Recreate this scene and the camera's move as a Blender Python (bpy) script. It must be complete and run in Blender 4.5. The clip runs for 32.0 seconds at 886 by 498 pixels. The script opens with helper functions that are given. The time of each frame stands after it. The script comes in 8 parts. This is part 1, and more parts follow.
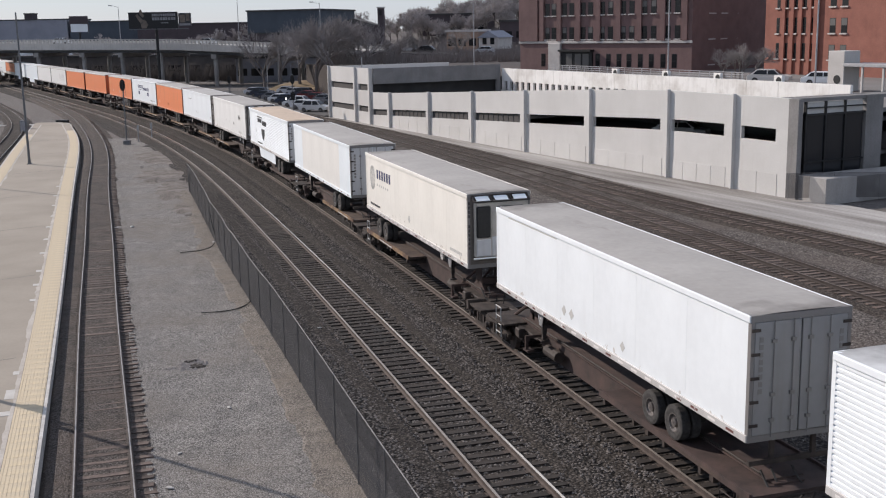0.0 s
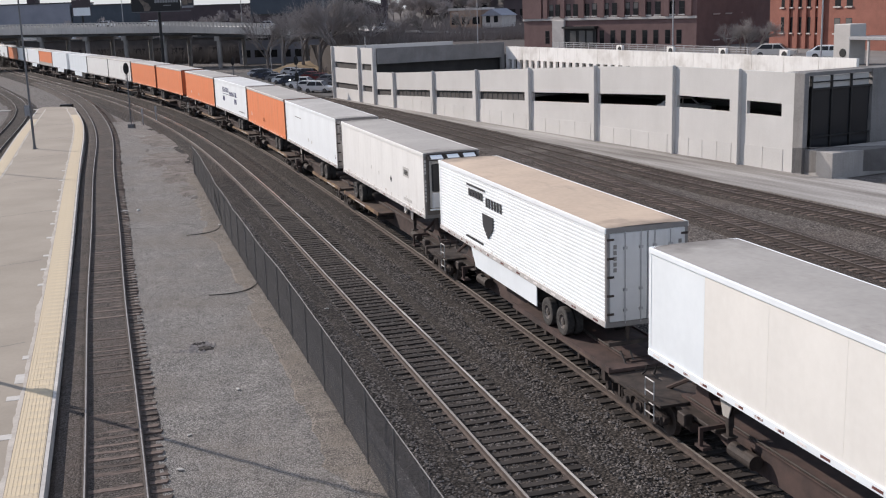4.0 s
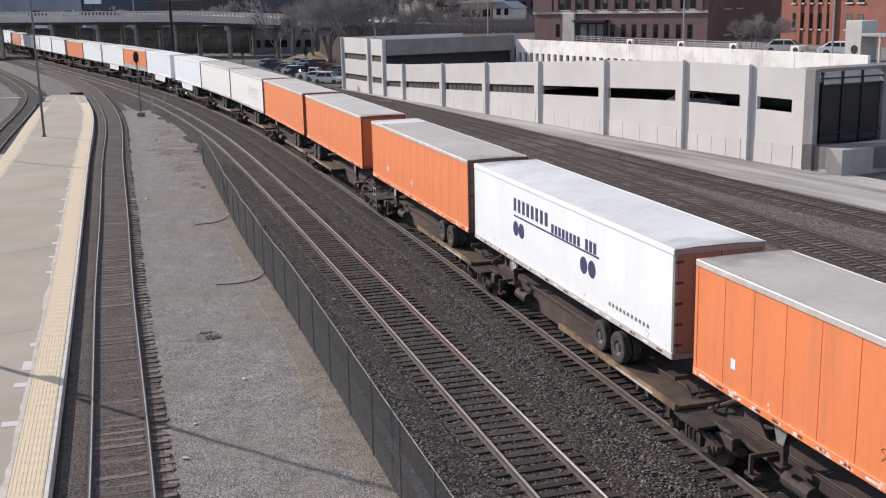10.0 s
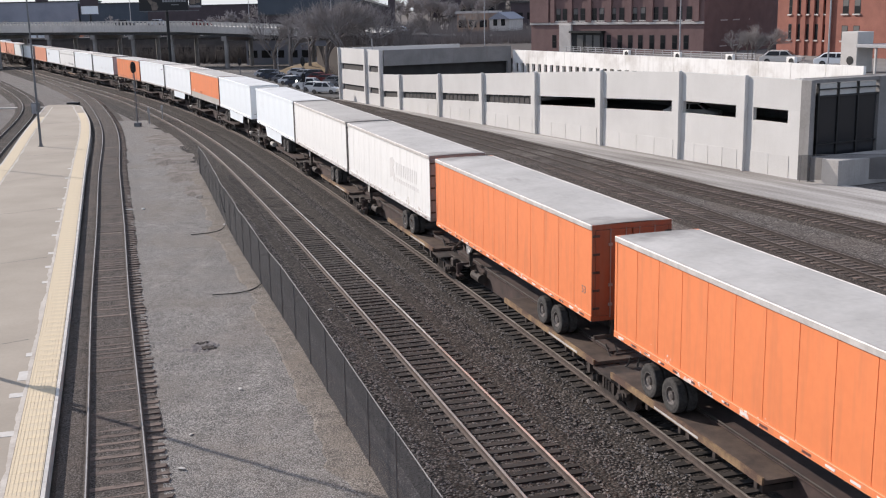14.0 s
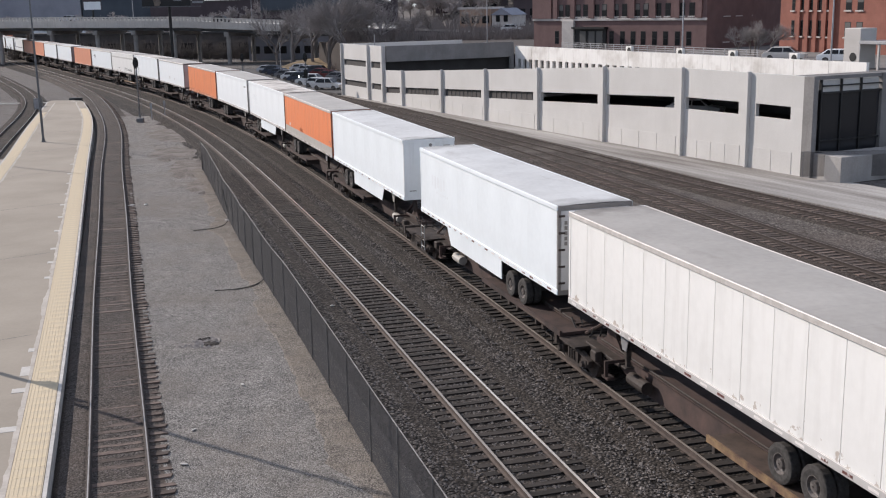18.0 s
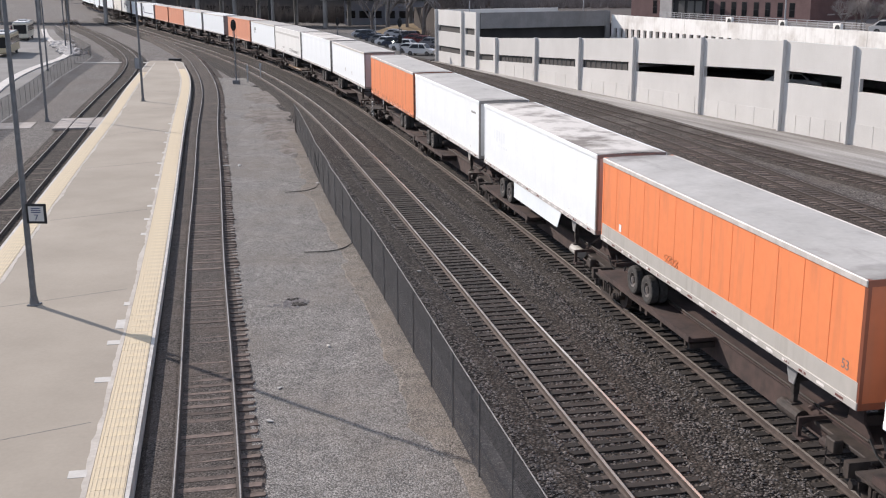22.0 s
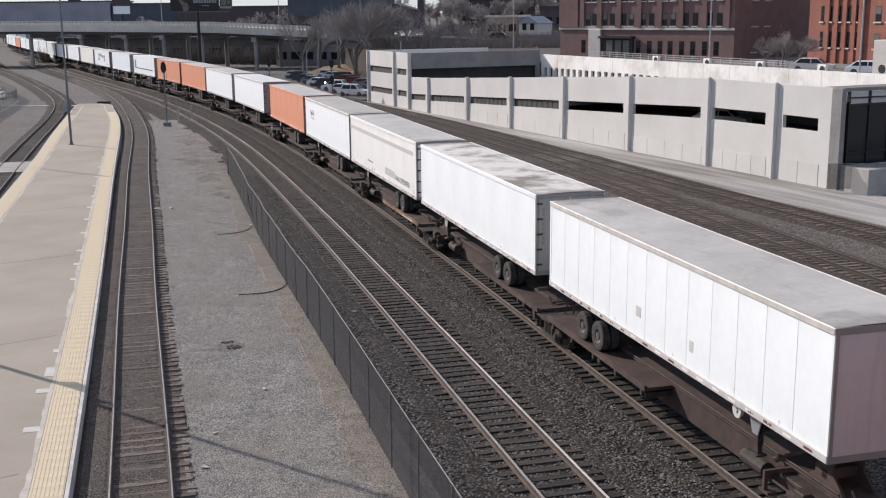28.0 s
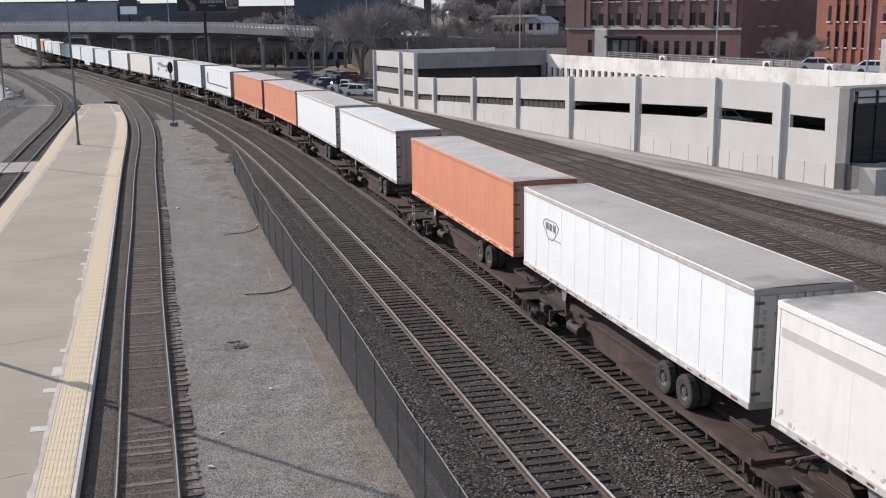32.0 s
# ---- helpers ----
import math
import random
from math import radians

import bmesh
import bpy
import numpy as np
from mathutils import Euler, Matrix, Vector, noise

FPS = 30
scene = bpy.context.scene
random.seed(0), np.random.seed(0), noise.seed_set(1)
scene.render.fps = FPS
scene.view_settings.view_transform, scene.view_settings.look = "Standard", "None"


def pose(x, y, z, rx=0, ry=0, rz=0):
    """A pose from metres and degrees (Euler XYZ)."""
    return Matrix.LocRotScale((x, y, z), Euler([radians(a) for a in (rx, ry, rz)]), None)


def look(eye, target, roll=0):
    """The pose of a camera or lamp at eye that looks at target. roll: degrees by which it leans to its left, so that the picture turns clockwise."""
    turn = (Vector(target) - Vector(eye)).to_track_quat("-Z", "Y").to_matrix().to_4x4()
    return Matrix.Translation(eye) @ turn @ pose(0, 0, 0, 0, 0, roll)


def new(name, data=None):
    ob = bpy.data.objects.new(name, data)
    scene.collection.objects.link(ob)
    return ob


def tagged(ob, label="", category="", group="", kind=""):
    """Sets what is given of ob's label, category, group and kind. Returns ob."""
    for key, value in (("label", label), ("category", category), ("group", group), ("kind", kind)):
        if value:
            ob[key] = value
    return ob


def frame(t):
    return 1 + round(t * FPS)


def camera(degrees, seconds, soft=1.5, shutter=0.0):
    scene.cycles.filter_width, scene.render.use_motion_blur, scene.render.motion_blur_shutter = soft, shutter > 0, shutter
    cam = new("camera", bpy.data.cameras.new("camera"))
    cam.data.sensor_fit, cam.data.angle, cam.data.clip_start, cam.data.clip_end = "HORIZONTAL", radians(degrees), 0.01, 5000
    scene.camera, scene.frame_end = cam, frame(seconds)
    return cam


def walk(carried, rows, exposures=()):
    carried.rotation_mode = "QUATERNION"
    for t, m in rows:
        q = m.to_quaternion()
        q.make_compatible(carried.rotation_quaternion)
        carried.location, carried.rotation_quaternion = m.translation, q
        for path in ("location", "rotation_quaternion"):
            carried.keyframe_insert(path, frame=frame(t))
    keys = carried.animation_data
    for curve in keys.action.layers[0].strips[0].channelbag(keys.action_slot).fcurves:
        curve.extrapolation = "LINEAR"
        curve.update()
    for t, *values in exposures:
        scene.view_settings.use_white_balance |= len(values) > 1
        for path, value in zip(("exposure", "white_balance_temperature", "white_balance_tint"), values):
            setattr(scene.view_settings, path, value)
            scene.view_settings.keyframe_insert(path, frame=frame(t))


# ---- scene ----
# camera: hand-held on an overbridge, turning only
cam = camera(44.0, 32.0, soft=1.15)
EYE = (0.0, 0.0, 11.5)
TURNS = [(0, 78.58, 1.07, -0.22), (0.5, 78.54, 1.13, -0.12), (1, 78.59, 1.11, -0.07), (1.5, 78.62, 1.13, -0.08), (2, 78.61, 1.17, -0.18), (2.5, 78.55, 1.22, -0.30), (3, 78.46, 1.63, -0.55), (3.5, 78.01, 1.79, -0.31), (5.5, 76.59, 1.74, 0.78), (6, 76.52, 1.67, 1.10), (6.5, 76.52, 1.57, 1.24), (7, 76.63, 1.43, 1.17), (7.5, 76.70, 1.46, 1.09), (8, 76.86, 1.40, 0.95), (8.5, 76.91, 1.46, 0.67), (9, 77.02, 1.37, 0.66), (9.5, 77.04, 1.42, 0.62), (10, 77.13, 1.26, 0.48), (10.5, 77.17, 1.16, 0.40), (11, 77.48, 0.75, 0.25), (11.5, 77.77, 1.16, -0.02), (12, 77.80, 1.19, 0.00), (12.5, 77.76, 1.24, 0.06), (13, 77.68, 1.21, 0.15), (13.5, 77.64, 1.21, 0.23), (14, 77.66, 1.18, 0.32), (14.5, 77.64, 1.17, 0.31), (16.5, 77.55, 1.14, 0.39), (17, 77.54, 1.14, 0.46), (17.5, 77.53, 1.13, 0.50), (18, 77.46, 1.12, 0.45), (18.5, 77.36, 1.07, 0.36), (19, 76.90, 0.14, 1.78), (19.5, 76.54, 0.28, 3.29), (20, 76.24, 0.20, 4.85), (20.5, 76.11, 0.20, 5.61), (21, 75.89, 0.20, 5.93), (21.5, 75.82, 0.26, 5.54), (22, 75.85, 0.32, 5.34), (22.5, 75.62, 0.69, 5.77), (23, 76.05, 1.14, 5.55), (23.5, 76.77, 0.90, 5.25), (24, 77.38, 0.88, 4.78), (24.5, 77.70, 0.87, 4.21), (25, 77.87, 0.72, 3.61), (25.5, 77.93, 0.69, 3.05), (26, 77.95, 0.72, 2.52), (26.5, 77.98, 0.66, 2.08), (28.5, 77.82, 0.58, 1.81), (29, 77.81, 0.56, 1.87), (29.5, 77.87, 0.60, 1.92), (30, 77.97, 0.60, 1.93), (30.5, 78.00, 0.62, 1.92), (31, 77.97, 0.66, 1.92), (31.5, 77.90, 0.67, 2.02), (32, 77.86, 0.63, 2.14)]
EXPO = [(0, -0.15), (3, -0.11), (6, 0.01), (9, 0.07), (13.5, 0.15), (14.5, 0.15), (17, -0.01), (18, -0.07), (19, -0.11), (20, 0.02), (21, 0.12), (22, 0.18), (23, 0.14), (26, 0.04), (30, -0.01), (32, 0.03)]
walk(cam, [(t, pose(*EYE, a, b, c)) for t, a, b, c in TURNS], EXPO)

# ---- light ----
SUN_AZ, SUN_EL = math.atan2(-0.833, 0.553), radians(30)
world = bpy.data.worlds.new("sky")
scene.world = world
world.use_nodes = True
wn = world.node_tree
sky = wn.nodes.new("ShaderNodeTexSky")
sky.sky_type, sky.sun_disc, sky.sun_elevation, sky.sun_rotation = "NISHITA", False, SUN_EL, SUN_AZ
sky.dust_density, sky.air_density, sky.ozone_density = 0.3, 1.0, 3.0
wn.nodes["Background"].inputs[1].default_value = 0.086
haze = wn.nodes.new("ShaderNodeMix")
haze.data_type = "RGBA"
haze.inputs[0].default_value, haze.inputs[7].default_value = 0.58, (8.9, 9.75, 12.0, 1)
wn.links.new(sky.outputs[0], haze.inputs[6])
wn.links.new(haze.outputs[2], wn.nodes["Background"].inputs[0])
sun = new("sun", bpy.data.lights.new("sun", "SUN"))
sun.data.energy, sun.data.angle, sun.data.color = 5.0, radians(0.6), (1.0, 0.895, 0.82)
SUN_DIR = Vector((math.sin(SUN_AZ) * math.cos(SUN_EL), math.cos(SUN_AZ) * math.cos(SUN_EL), math.sin(SUN_EL)))
sun.matrix_world = look(SUN_DIR * 100, (0, 0, 0))

# ---- materials ----
MATS = {}


def nodes_of(name):
    m = bpy.data.materials.new(name)
    m.use_nodes = True
    return m, m.node_tree.nodes, m.node_tree.links, m.node_tree.nodes["Principled BSDF"]


def shade(c, k):
    return (min(c[0] * k, 1), min(c[1] * k, 1), min(c[2] * k, 1), 1)


def own_seed(n, l, noise):
    """Gives each piece its own wear."""
    noise.noise_dimensions = "4D"
    oi = n.new("ShaderNodeObjectInfo")
    k = n.new("ShaderNodeMath")
    k.operation = "MULTIPLY"
    k.inputs[1].default_value = 40.0
    l.new(oi.outputs["Random"], k.inputs[0])
    l.new(k.outputs[0], noise.inputs["W"])


def surf(name, col, col2=None, scale=6.0, rough=0.7, metal=0.0, bump=0.15, fine=60.0, rand=0.0, dirt=0.0, streak=0.0, bump_d=0.01, spec=0.4, stops=(0.35, 0.7), grain=0.2, lay=None, soot=0.0, chips=0.0, chip_col=(0.62, 0.56, 0.5), chip_z=0.62, smear=0.0):
    """Two-scale surface: broad stains between col and col2, fine grain, relief; streak adds upright runs of dirt."""
    if name in MATS:
        return MATS[name]
    m, n, l, b = nodes_of(name)
    col2 = col2 or tuple(c * 0.8 for c in col)
    tc = n.new("ShaderNodeTexCoord")
    n1 = n.new("ShaderNodeTexNoise")
    n1.inputs["Scale"].default_value, n1.inputs["Detail"].default_value, n1.inputs["Roughness"].default_value = scale, 6, 0.6
    if lay:
        mpl = n.new("ShaderNodeMapping")
        mpl.vector_type = "TEXTURE"
        mpl.inputs["Rotation"].default_value, mpl.inputs["Scale"].default_value = (0, 0, lay[0]), (lay[1], 1, 1)
        l.new(tc.outputs["Object"], mpl.inputs["Vector"])
        l.new(mpl.outputs[0], n1.inputs["Vector"])
    else:
        l.new(tc.outputs["Object"], n1.inputs["Vector"])
    r1 = n.new("ShaderNodeValToRGB")
    r1.color_ramp.elements[0].position, r1.color_ramp.elements[1].position = stops
    r1.color_ramp.elements[0].color, r1.color_ramp.elements[1].color = (*col2, 1), (*col, 1)
    l.new(n1.outputs[0], r1.inputs[0])
    n2 = n.new("ShaderNodeTexNoise")
    n2.inputs["Scale"].default_value, n2.inputs["Detail"].default_value = fine, 4
    l.new(tc.outputs["Object"], n2.inputs["Vector"])
    mx = n.new("ShaderNodeMix")
    mx.data_type, mx.blend_type = "RGBA", "OVERLAY"
    mx.inputs[0].default_value = grain
    l.new(r1.outputs[0], mx.inputs[6])
    l.new(n2.outputs[0], mx.inputs[7])
    out = mx.outputs[2]
    if streak:
        mp = n.new("ShaderNodeMapping")
        mp.inputs["Scale"].default_value = (2.2, 2.2, 0.22)
        l.new(tc.outputs["Object"], mp.inputs["Vector"])
        n3 = n.new("ShaderNodeTexNoise")
        n3.inputs["Scale"].default_value, n3.inputs["Detail"].default_value = 1.6, 5
        l.new(mp.outputs[0], n3.inputs["Vector"])
        own_seed(n, l, n3)
        r3 = n.new("ShaderNodeValToRGB")
        r3.color_ramp.elements[0].position, r3.color_ramp.elements[1].position = 0.5, 0.75
        l.new(n3.outputs[0], r3.inputs[0])
        ml = n.new("ShaderNodeMath")
        ml.operation = "MULTIPLY"
        ml.inputs[1].default_value = streak
        l.new(r3.outputs[0], ml.inputs[0])
        m3 = n.new("ShaderNodeMix")
        m3.data_type = "RGBA"
        m3.inputs[7].default_value = (0.16, 0.12, 0.09, 1)
        l.new(ml.outputs[0], m3.inputs[0])
        l.new(out, m3.inputs[6])
        out = m3.outputs[2]
    if soot:
        sx = n.new("ShaderNodeSeparateXYZ")
        l.new(tc.outputs["Object"], sx.inputs[0])
        ab = n.new("ShaderNodeMath")
        ab.operation = "ABSOLUTE"
        l.new(sx.outputs[1], ab.inputs[0])
        ns = n.new("ShaderNodeTexNoise")
        ns.inputs["Scale"].default_value, ns.inputs["Detail"].default_value = 1.1, 6
        l.new(tc.outputs["Object"], ns.inputs["Vector"])
        ad = n.new("ShaderNodeMath")
        ad.operation = "MULTIPLY_ADD"
        ad.inputs[1].default_value = 3.2
        l.new(ns.outputs[0], ad.inputs[0])
        l.new(ab.outputs[0], ad.inputs[2])
        sr = n.new("ShaderNodeMapRange")
        sr.inputs[1].default_value, sr.inputs[2].default_value, sr.inputs[4].default_value = 8.6, 10.0, soot
        l.new(ad.outputs[0], sr.inputs[0])
        sm = n.new("ShaderNodeMix")
        sm.data_type = "RGBA"
        sm.inputs[7].default_value = (0.07, 0.06, 0.056, 1)
        l.new(sr.outputs[0], sm.inputs[0])
        l.new(out, sm.inputs[6])
        out = sm.outputs[2]
    if smear:
        mpm = n.new("ShaderNodeMapping")
        mpm.inputs["Scale"].default_value = (1.5, 0.45, 1.0)
        l.new(tc.outputs["Object"], mpm.inputs["Vector"])
        nm = n.new("ShaderNodeTexNoise")
        nm.inputs["Scale"].default_value, nm.inputs["Detail"].default_value, nm.inputs["Roughness"].default_value = 0.9, 8, 0.68
        own_seed(n, l, nm)
        l.new(mpm.outputs[0], nm.inputs["Vector"])
        rm = n.new("ShaderNodeMapRange")
        rm.inputs[1].default_value, rm.inputs[2].default_value, rm.inputs[4].default_value = 0.56, 0.72, smear
        l.new(nm.outputs[0], rm.inputs[0])
        mm = n.new("ShaderNodeMix")
        mm.data_type = "RGBA"
        mm.inputs[7].default_value = (0.17, 0.15, 0.135, 1)
        l.new(rm.outputs[0], mm.inputs[0])
        l.new(out, mm.inputs[6])
        out = mm.outputs[2]
    if chips:
        sz = n.new("ShaderNodeSeparateXYZ")
        l.new(tc.outputs["Object"], sz.inputs[0])
        nc = n.new("ShaderNodeTexNoise")
        nc.inputs["Scale"].default_value, nc.inputs["Detail"].default_value, nc.inputs["Roughness"].default_value = 3.2, 6, 0.6
        own_seed(n, l, nc)
        l.new(tc.outputs["Object"], nc.inputs["Vector"])
        cz = n.new("ShaderNodeMath")
        cz.operation = "MULTIPLY_ADD"
        cz.inputs[1].default_value, cz.inputs[2].default_value = -0.30, chip_z + 0.165
        l.new(sz.outputs[2], cz.inputs[0])
        ca = n.new("ShaderNodeMath")
        ca.operation = "ADD"
        l.new(nc.outputs[0], ca.inputs[0])
        l.new(cz.outputs[0], ca.inputs[1])
        cr = n.new("ShaderNodeMapRange")
        cr.inputs[1].default_value, cr.inputs[2].default_value, cr.inputs[4].default_value = 0.615, 0.64, chips
        l.new(ca.outputs[0], cr.inputs[0])
        cm = n.new("ShaderNodeMix")
        cm.data_type = "RGBA"
        cm.inputs[7].default_value = (*chip_col, 1)
        l.new(cr.outputs[0], cm.inputs[0])
        l.new(out, cm.inputs[6])
        out = cm.outputs[2]
    if rand:
        oi = n.new("ShaderNodeObjectInfo")
        mr = n.new("ShaderNodeMapRange")
        mr.inputs[3].default_value, mr.inputs[4].default_value = 1 - rand, 1 + rand
        l.new(oi.outputs["Random"], mr.inputs[0])
        hv = n.new("ShaderNodeHueSaturation")
        l.new(mr.outputs[0], hv.inputs["Value"])
        l.new(out, hv.inputs["Color"])
        out = hv.outputs[0]
    l.new(out, b.inputs["Base Color"])
    b.inputs["Roughness"].default_value, b.inputs["Metallic"].default_value = rough, metal
    b.inputs["Specular IOR Level"].default_value = spec
    if bump:
        bp = n.new("ShaderNodeBump")
        bp.inputs["Strength"].default_value, bp.inputs["Distance"].default_value = bump, bump_d
        l.new(n2.outputs[0], bp.inputs["Height"])
        l.new(bp.outputs[0], b.inputs["Normal"])
    MATS[name] = m
    return m


def stones(name, cols, size, big=0.12, stain=(0.1, 0.08, 0.06), stain_amt=0.4, bump=0.9, gap=(0.25, 0.75, 0.3)):
    """Loose stones: one colour a stone, dark between them, and broad stains."""
    if name in MATS:
        return MATS[name]
    m, n, l, b = nodes_of(name)
    tc = n.new("ShaderNodeTexCoord")
    v = n.new("ShaderNodeTexVoronoi")
    v.inputs["Scale"].default_value, v.inputs["Randomness"].default_value = 1 / size, 1.0
    l.new(tc.outputs["Object"], v.inputs["Vector"])
    sp = n.new("ShaderNodeSeparateColor")
    l.new(v.outputs["Color"], sp.inputs[0])
    r = n.new("ShaderNodeValToRGB")
    e = r.color_ramp.elements
    e[0].color, e[1].color = (*cols[0], 1), (*cols[-1], 1)
    for i, c in enumerate(cols[1:-1]):
        k = e.new((i + 1) / (len(cols) - 1))
        k.color = (*c, 1)
    l.new(sp.outputs[0], r.inputs[0])
    dk = n.new("ShaderNodeMapRange")
    dk.inputs[1].default_value, dk.inputs[2].default_value, dk.inputs[3].default_value, dk.inputs[4].default_value = gap[0], gap[1], 1.0, gap[2]
    l.new(v.outputs["Distance"], dk.inputs[0])
    nm = n.new("ShaderNodeTexNoise")
    nm.inputs["Scale"].default_value, nm.inputs["Detail"].default_value, nm.inputs["Roughness"].default_value = 1.6, 8, 0.72
    l.new(tc.outputs["Object"], nm.inputs["Vector"])
    mr = n.new("ShaderNodeMapRange")
    mr.inputs[1].default_value, mr.inputs[2].default_value, mr.inputs[3].default_value, mr.inputs[4].default_value = 0.3, 0.7, 0.72, 1.28
    l.new(nm.outputs[0], mr.inputs[0])
    mv = n.new("ShaderNodeMath")
    mv.operation = "MULTIPLY"
    l.new(dk.outputs[0], mv.inputs[0])
    l.new(mr.outputs[0], mv.inputs[1])
    hv = n.new("ShaderNodeHueSaturation")
    l.new(mv.outputs[0], hv.inputs["Value"])
    l.new(r.outputs[0], hv.inputs["Color"])
    nz = n.new("ShaderNodeTexNoise")
    nz.inputs["Scale"].default_value, nz.inputs["Detail"].default_value, nz.inputs["Roughness"].default_value = big, 7, 0.62
    l.new(tc.outputs["Object"], nz.inputs["Vector"])
    rr = n.new("ShaderNodeMapRange")
    rr.inputs[1].default_value, rr.inputs[2].default_value, rr.inputs[4].default_value = 0.45, 0.7, stain_amt
    l.new(nz.outputs[0], rr.inputs[0])
    mx = n.new("ShaderNodeMix")
    mx.data_type = "RGBA"
    mx.inputs[7].default_value = (*stain, 1)
    l.new(rr.outputs[0], mx.inputs[0])
    l.new(hv.outputs[0], mx.inputs[6])
    l.new(mx.outputs[2], b.inputs["Base Color"])
    b.inputs["Roughness"].default_value = 0.95
    b.inputs["Specular IOR Level"].default_value = 0.2
    bp = n.new("ShaderNodeBump")
    bp.invert = True
    bp.inputs["Strength"].default_value, bp.inputs["Distance"].default_value = bump, size * 0.6
    l.new(v.outputs["Distance"], bp.inputs["Height"])
    l.new(bp.outputs[0], b.inputs["Normal"])
    MATS[name] = m
    return m


def glow(name, col, strength):
    m, n, l, b = nodes_of(name)
    b.inputs["Emission Color"].default_value, b.inputs["Emission Strength"].default_value = (*col, 1), strength
    b.inputs["Base Color"].default_value = (*col, 1)
    return m


def glass(name, col=(0.03, 0.035, 0.04), rough=0.08, spec=0.6):
    m, n, l, b = nodes_of(name)
    b.inputs["Base Color"].default_value = (*col, 1)
    b.inputs["Roughness"].default_value = rough
    b.inputs["Specular IOR Level"].default_value = spec
    MATS[name] = m
    return m


def screen(name, col, cover):
    """Fine wind screen on wire: lets a little of what is behind through."""
    m, n, l, b = nodes_of(name)
    tc = n.new("ShaderNodeTexCoord")
    nz = n.new("ShaderNodeTexNoise")
    nz.inputs["Scale"].default_value, nz.inputs["Detail"].default_value = 1.2, 5
    l.new(tc.outputs["Object"], nz.inputs["Vector"])
    mr = n.new("ShaderNodeMapRange")
    mr.inputs[3].default_value, mr.inputs[4].default_value = cover - 0.14, cover + 0.1
    l.new(nz.outputs[0], mr.inputs[0])
    tr = n.new("ShaderNodeBsdfTransparent")
    ms = n.new("ShaderNodeMixShader")
    l.new(mr.outputs[0], ms.inputs[0])
    l.new(tr.outputs[0], ms.inputs[1])
    l.new(b.outputs[0], ms.inputs[2])
    l.new(ms.outputs[0], n["Material Output"].inputs[0])
    b.inputs["Base Color"].default_value = (*col, 1)
    b.inputs["Roughness"].default_value = 0.8
    return m


M_GROUND = stones("yard dirt", [(0.1674, 0.1535, 0.1432), (0.2325, 0.2158, 0.2027), (0.3162, 0.2957, 0.2809)], 0.06, 0.12, (0.12, 0.10, 0.088), 0.5)
M_GRAVEL = stones("pale gravel", [(0.160, 0.151, 0.141), (0.29, 0.275, 0.258), (0.435, 0.412, 0.388)], 0.038, 0.2, (0.165, 0.143, 0.122), 0.6, 0.75)
M_BALLAST = stones("dark ballast", [(0.04107, 0.03594, 0.03337), (0.06417, 0.05647, 0.05219), (0.08898, 0.07872, 0.07273), (0.1164, 0.1035, 0.09669), (0.1797, 0.1626, 0.1523)], 0.095, 0.25, (0.06, 0.05, 0.046), 0.22, 1.0, (0.2, 0.62, 0.12))
M_TRACKBED = stones("grimy ballast", [(0.02768, 0.02325, 0.01993), (0.05535, 0.0476, 0.04207), (0.08303, 0.07085, 0.06199), (0.1384, 0.1196, 0.1074)], 0.08, 0.5, (0.035, 0.03, 0.027), 0.5)
M_OLDBED = stones("old ballast", [(0.0726, 0.06138, 0.05544), (0.1122, 0.09702, 0.08778), (0.1716, 0.1518, 0.1399)], 0.05, 0.5, (0.12, 0.095, 0.08), 0.6)
M_ROAD = surf("packed dirt road", (0.44, 0.425, 0.405), (0.16, 0.145, 0.132), 0.55, 0.95, fine=7, bump=0.4, bump_d=0.03, lay=(math.atan2(0.8965, -0.443), 14.0), grain=0.4)
M_TIE = surf("creosoted wood", (0.03312, 0.02664, 0.02376), (0.01728, 0.0144, 0.01296), 3.0, 0.9, fine=25, rand=0.45, bump=0.4)
M_YARDTIE = surf("brown yard tie wood", (0.17, 0.128, 0.108), (0.08, 0.06, 0.051), 3.0, 0.92, fine=25, rand=0.4, bump=0.4)
M_RUSTTOP = surf("rusty rail head", (0.24, 0.195, 0.17), (0.16, 0.128, 0.11), 2, 0.6, 0.2, fine=30, bump=0.02)
M_OLDTIE = surf("weathered tie wood", (0.145, 0.11, 0.094), (0.06, 0.045, 0.039), 3.0, 0.92, fine=25, rand=0.4, bump=0.4)
M_RAIL = surf("rusty rail web", (0.105, 0.08, 0.068), (0.06, 0.047, 0.041), 5, 0.75, 0.2, fine=40)
M_RAILTOP = surf("polished rail head", (0.37, 0.335, 0.305), (0.27, 0.24, 0.215), 2, 0.5, 0.35, fine=30, bump=0.02)
M_BRIGHT = surf("bright worn rail head", (0.62, 0.59, 0.56), (0.5, 0.47, 0.44), 2, 0.3, 0.75, fine=30, bump=0.02)
M_RAILDK = surf("dark rusted rail", (0.06, 0.048, 0.043), (0.04, 0.032, 0.029), 4, 0.85, 0.0, fine=30, bump=0.02)
M_OLDTOP = surf("dull rail head", (0.46, 0.43, 0.40), (0.30, 0.27, 0.25), 2, 0.42, 0.6, fine=30, bump=0.02)
M_CONC = surf("platform concrete", (0.325, 0.287, 0.238), (0.256, 0.225, 0.185), 0.18, 0.9, fine=9, bump=0.05, grain=0.08)
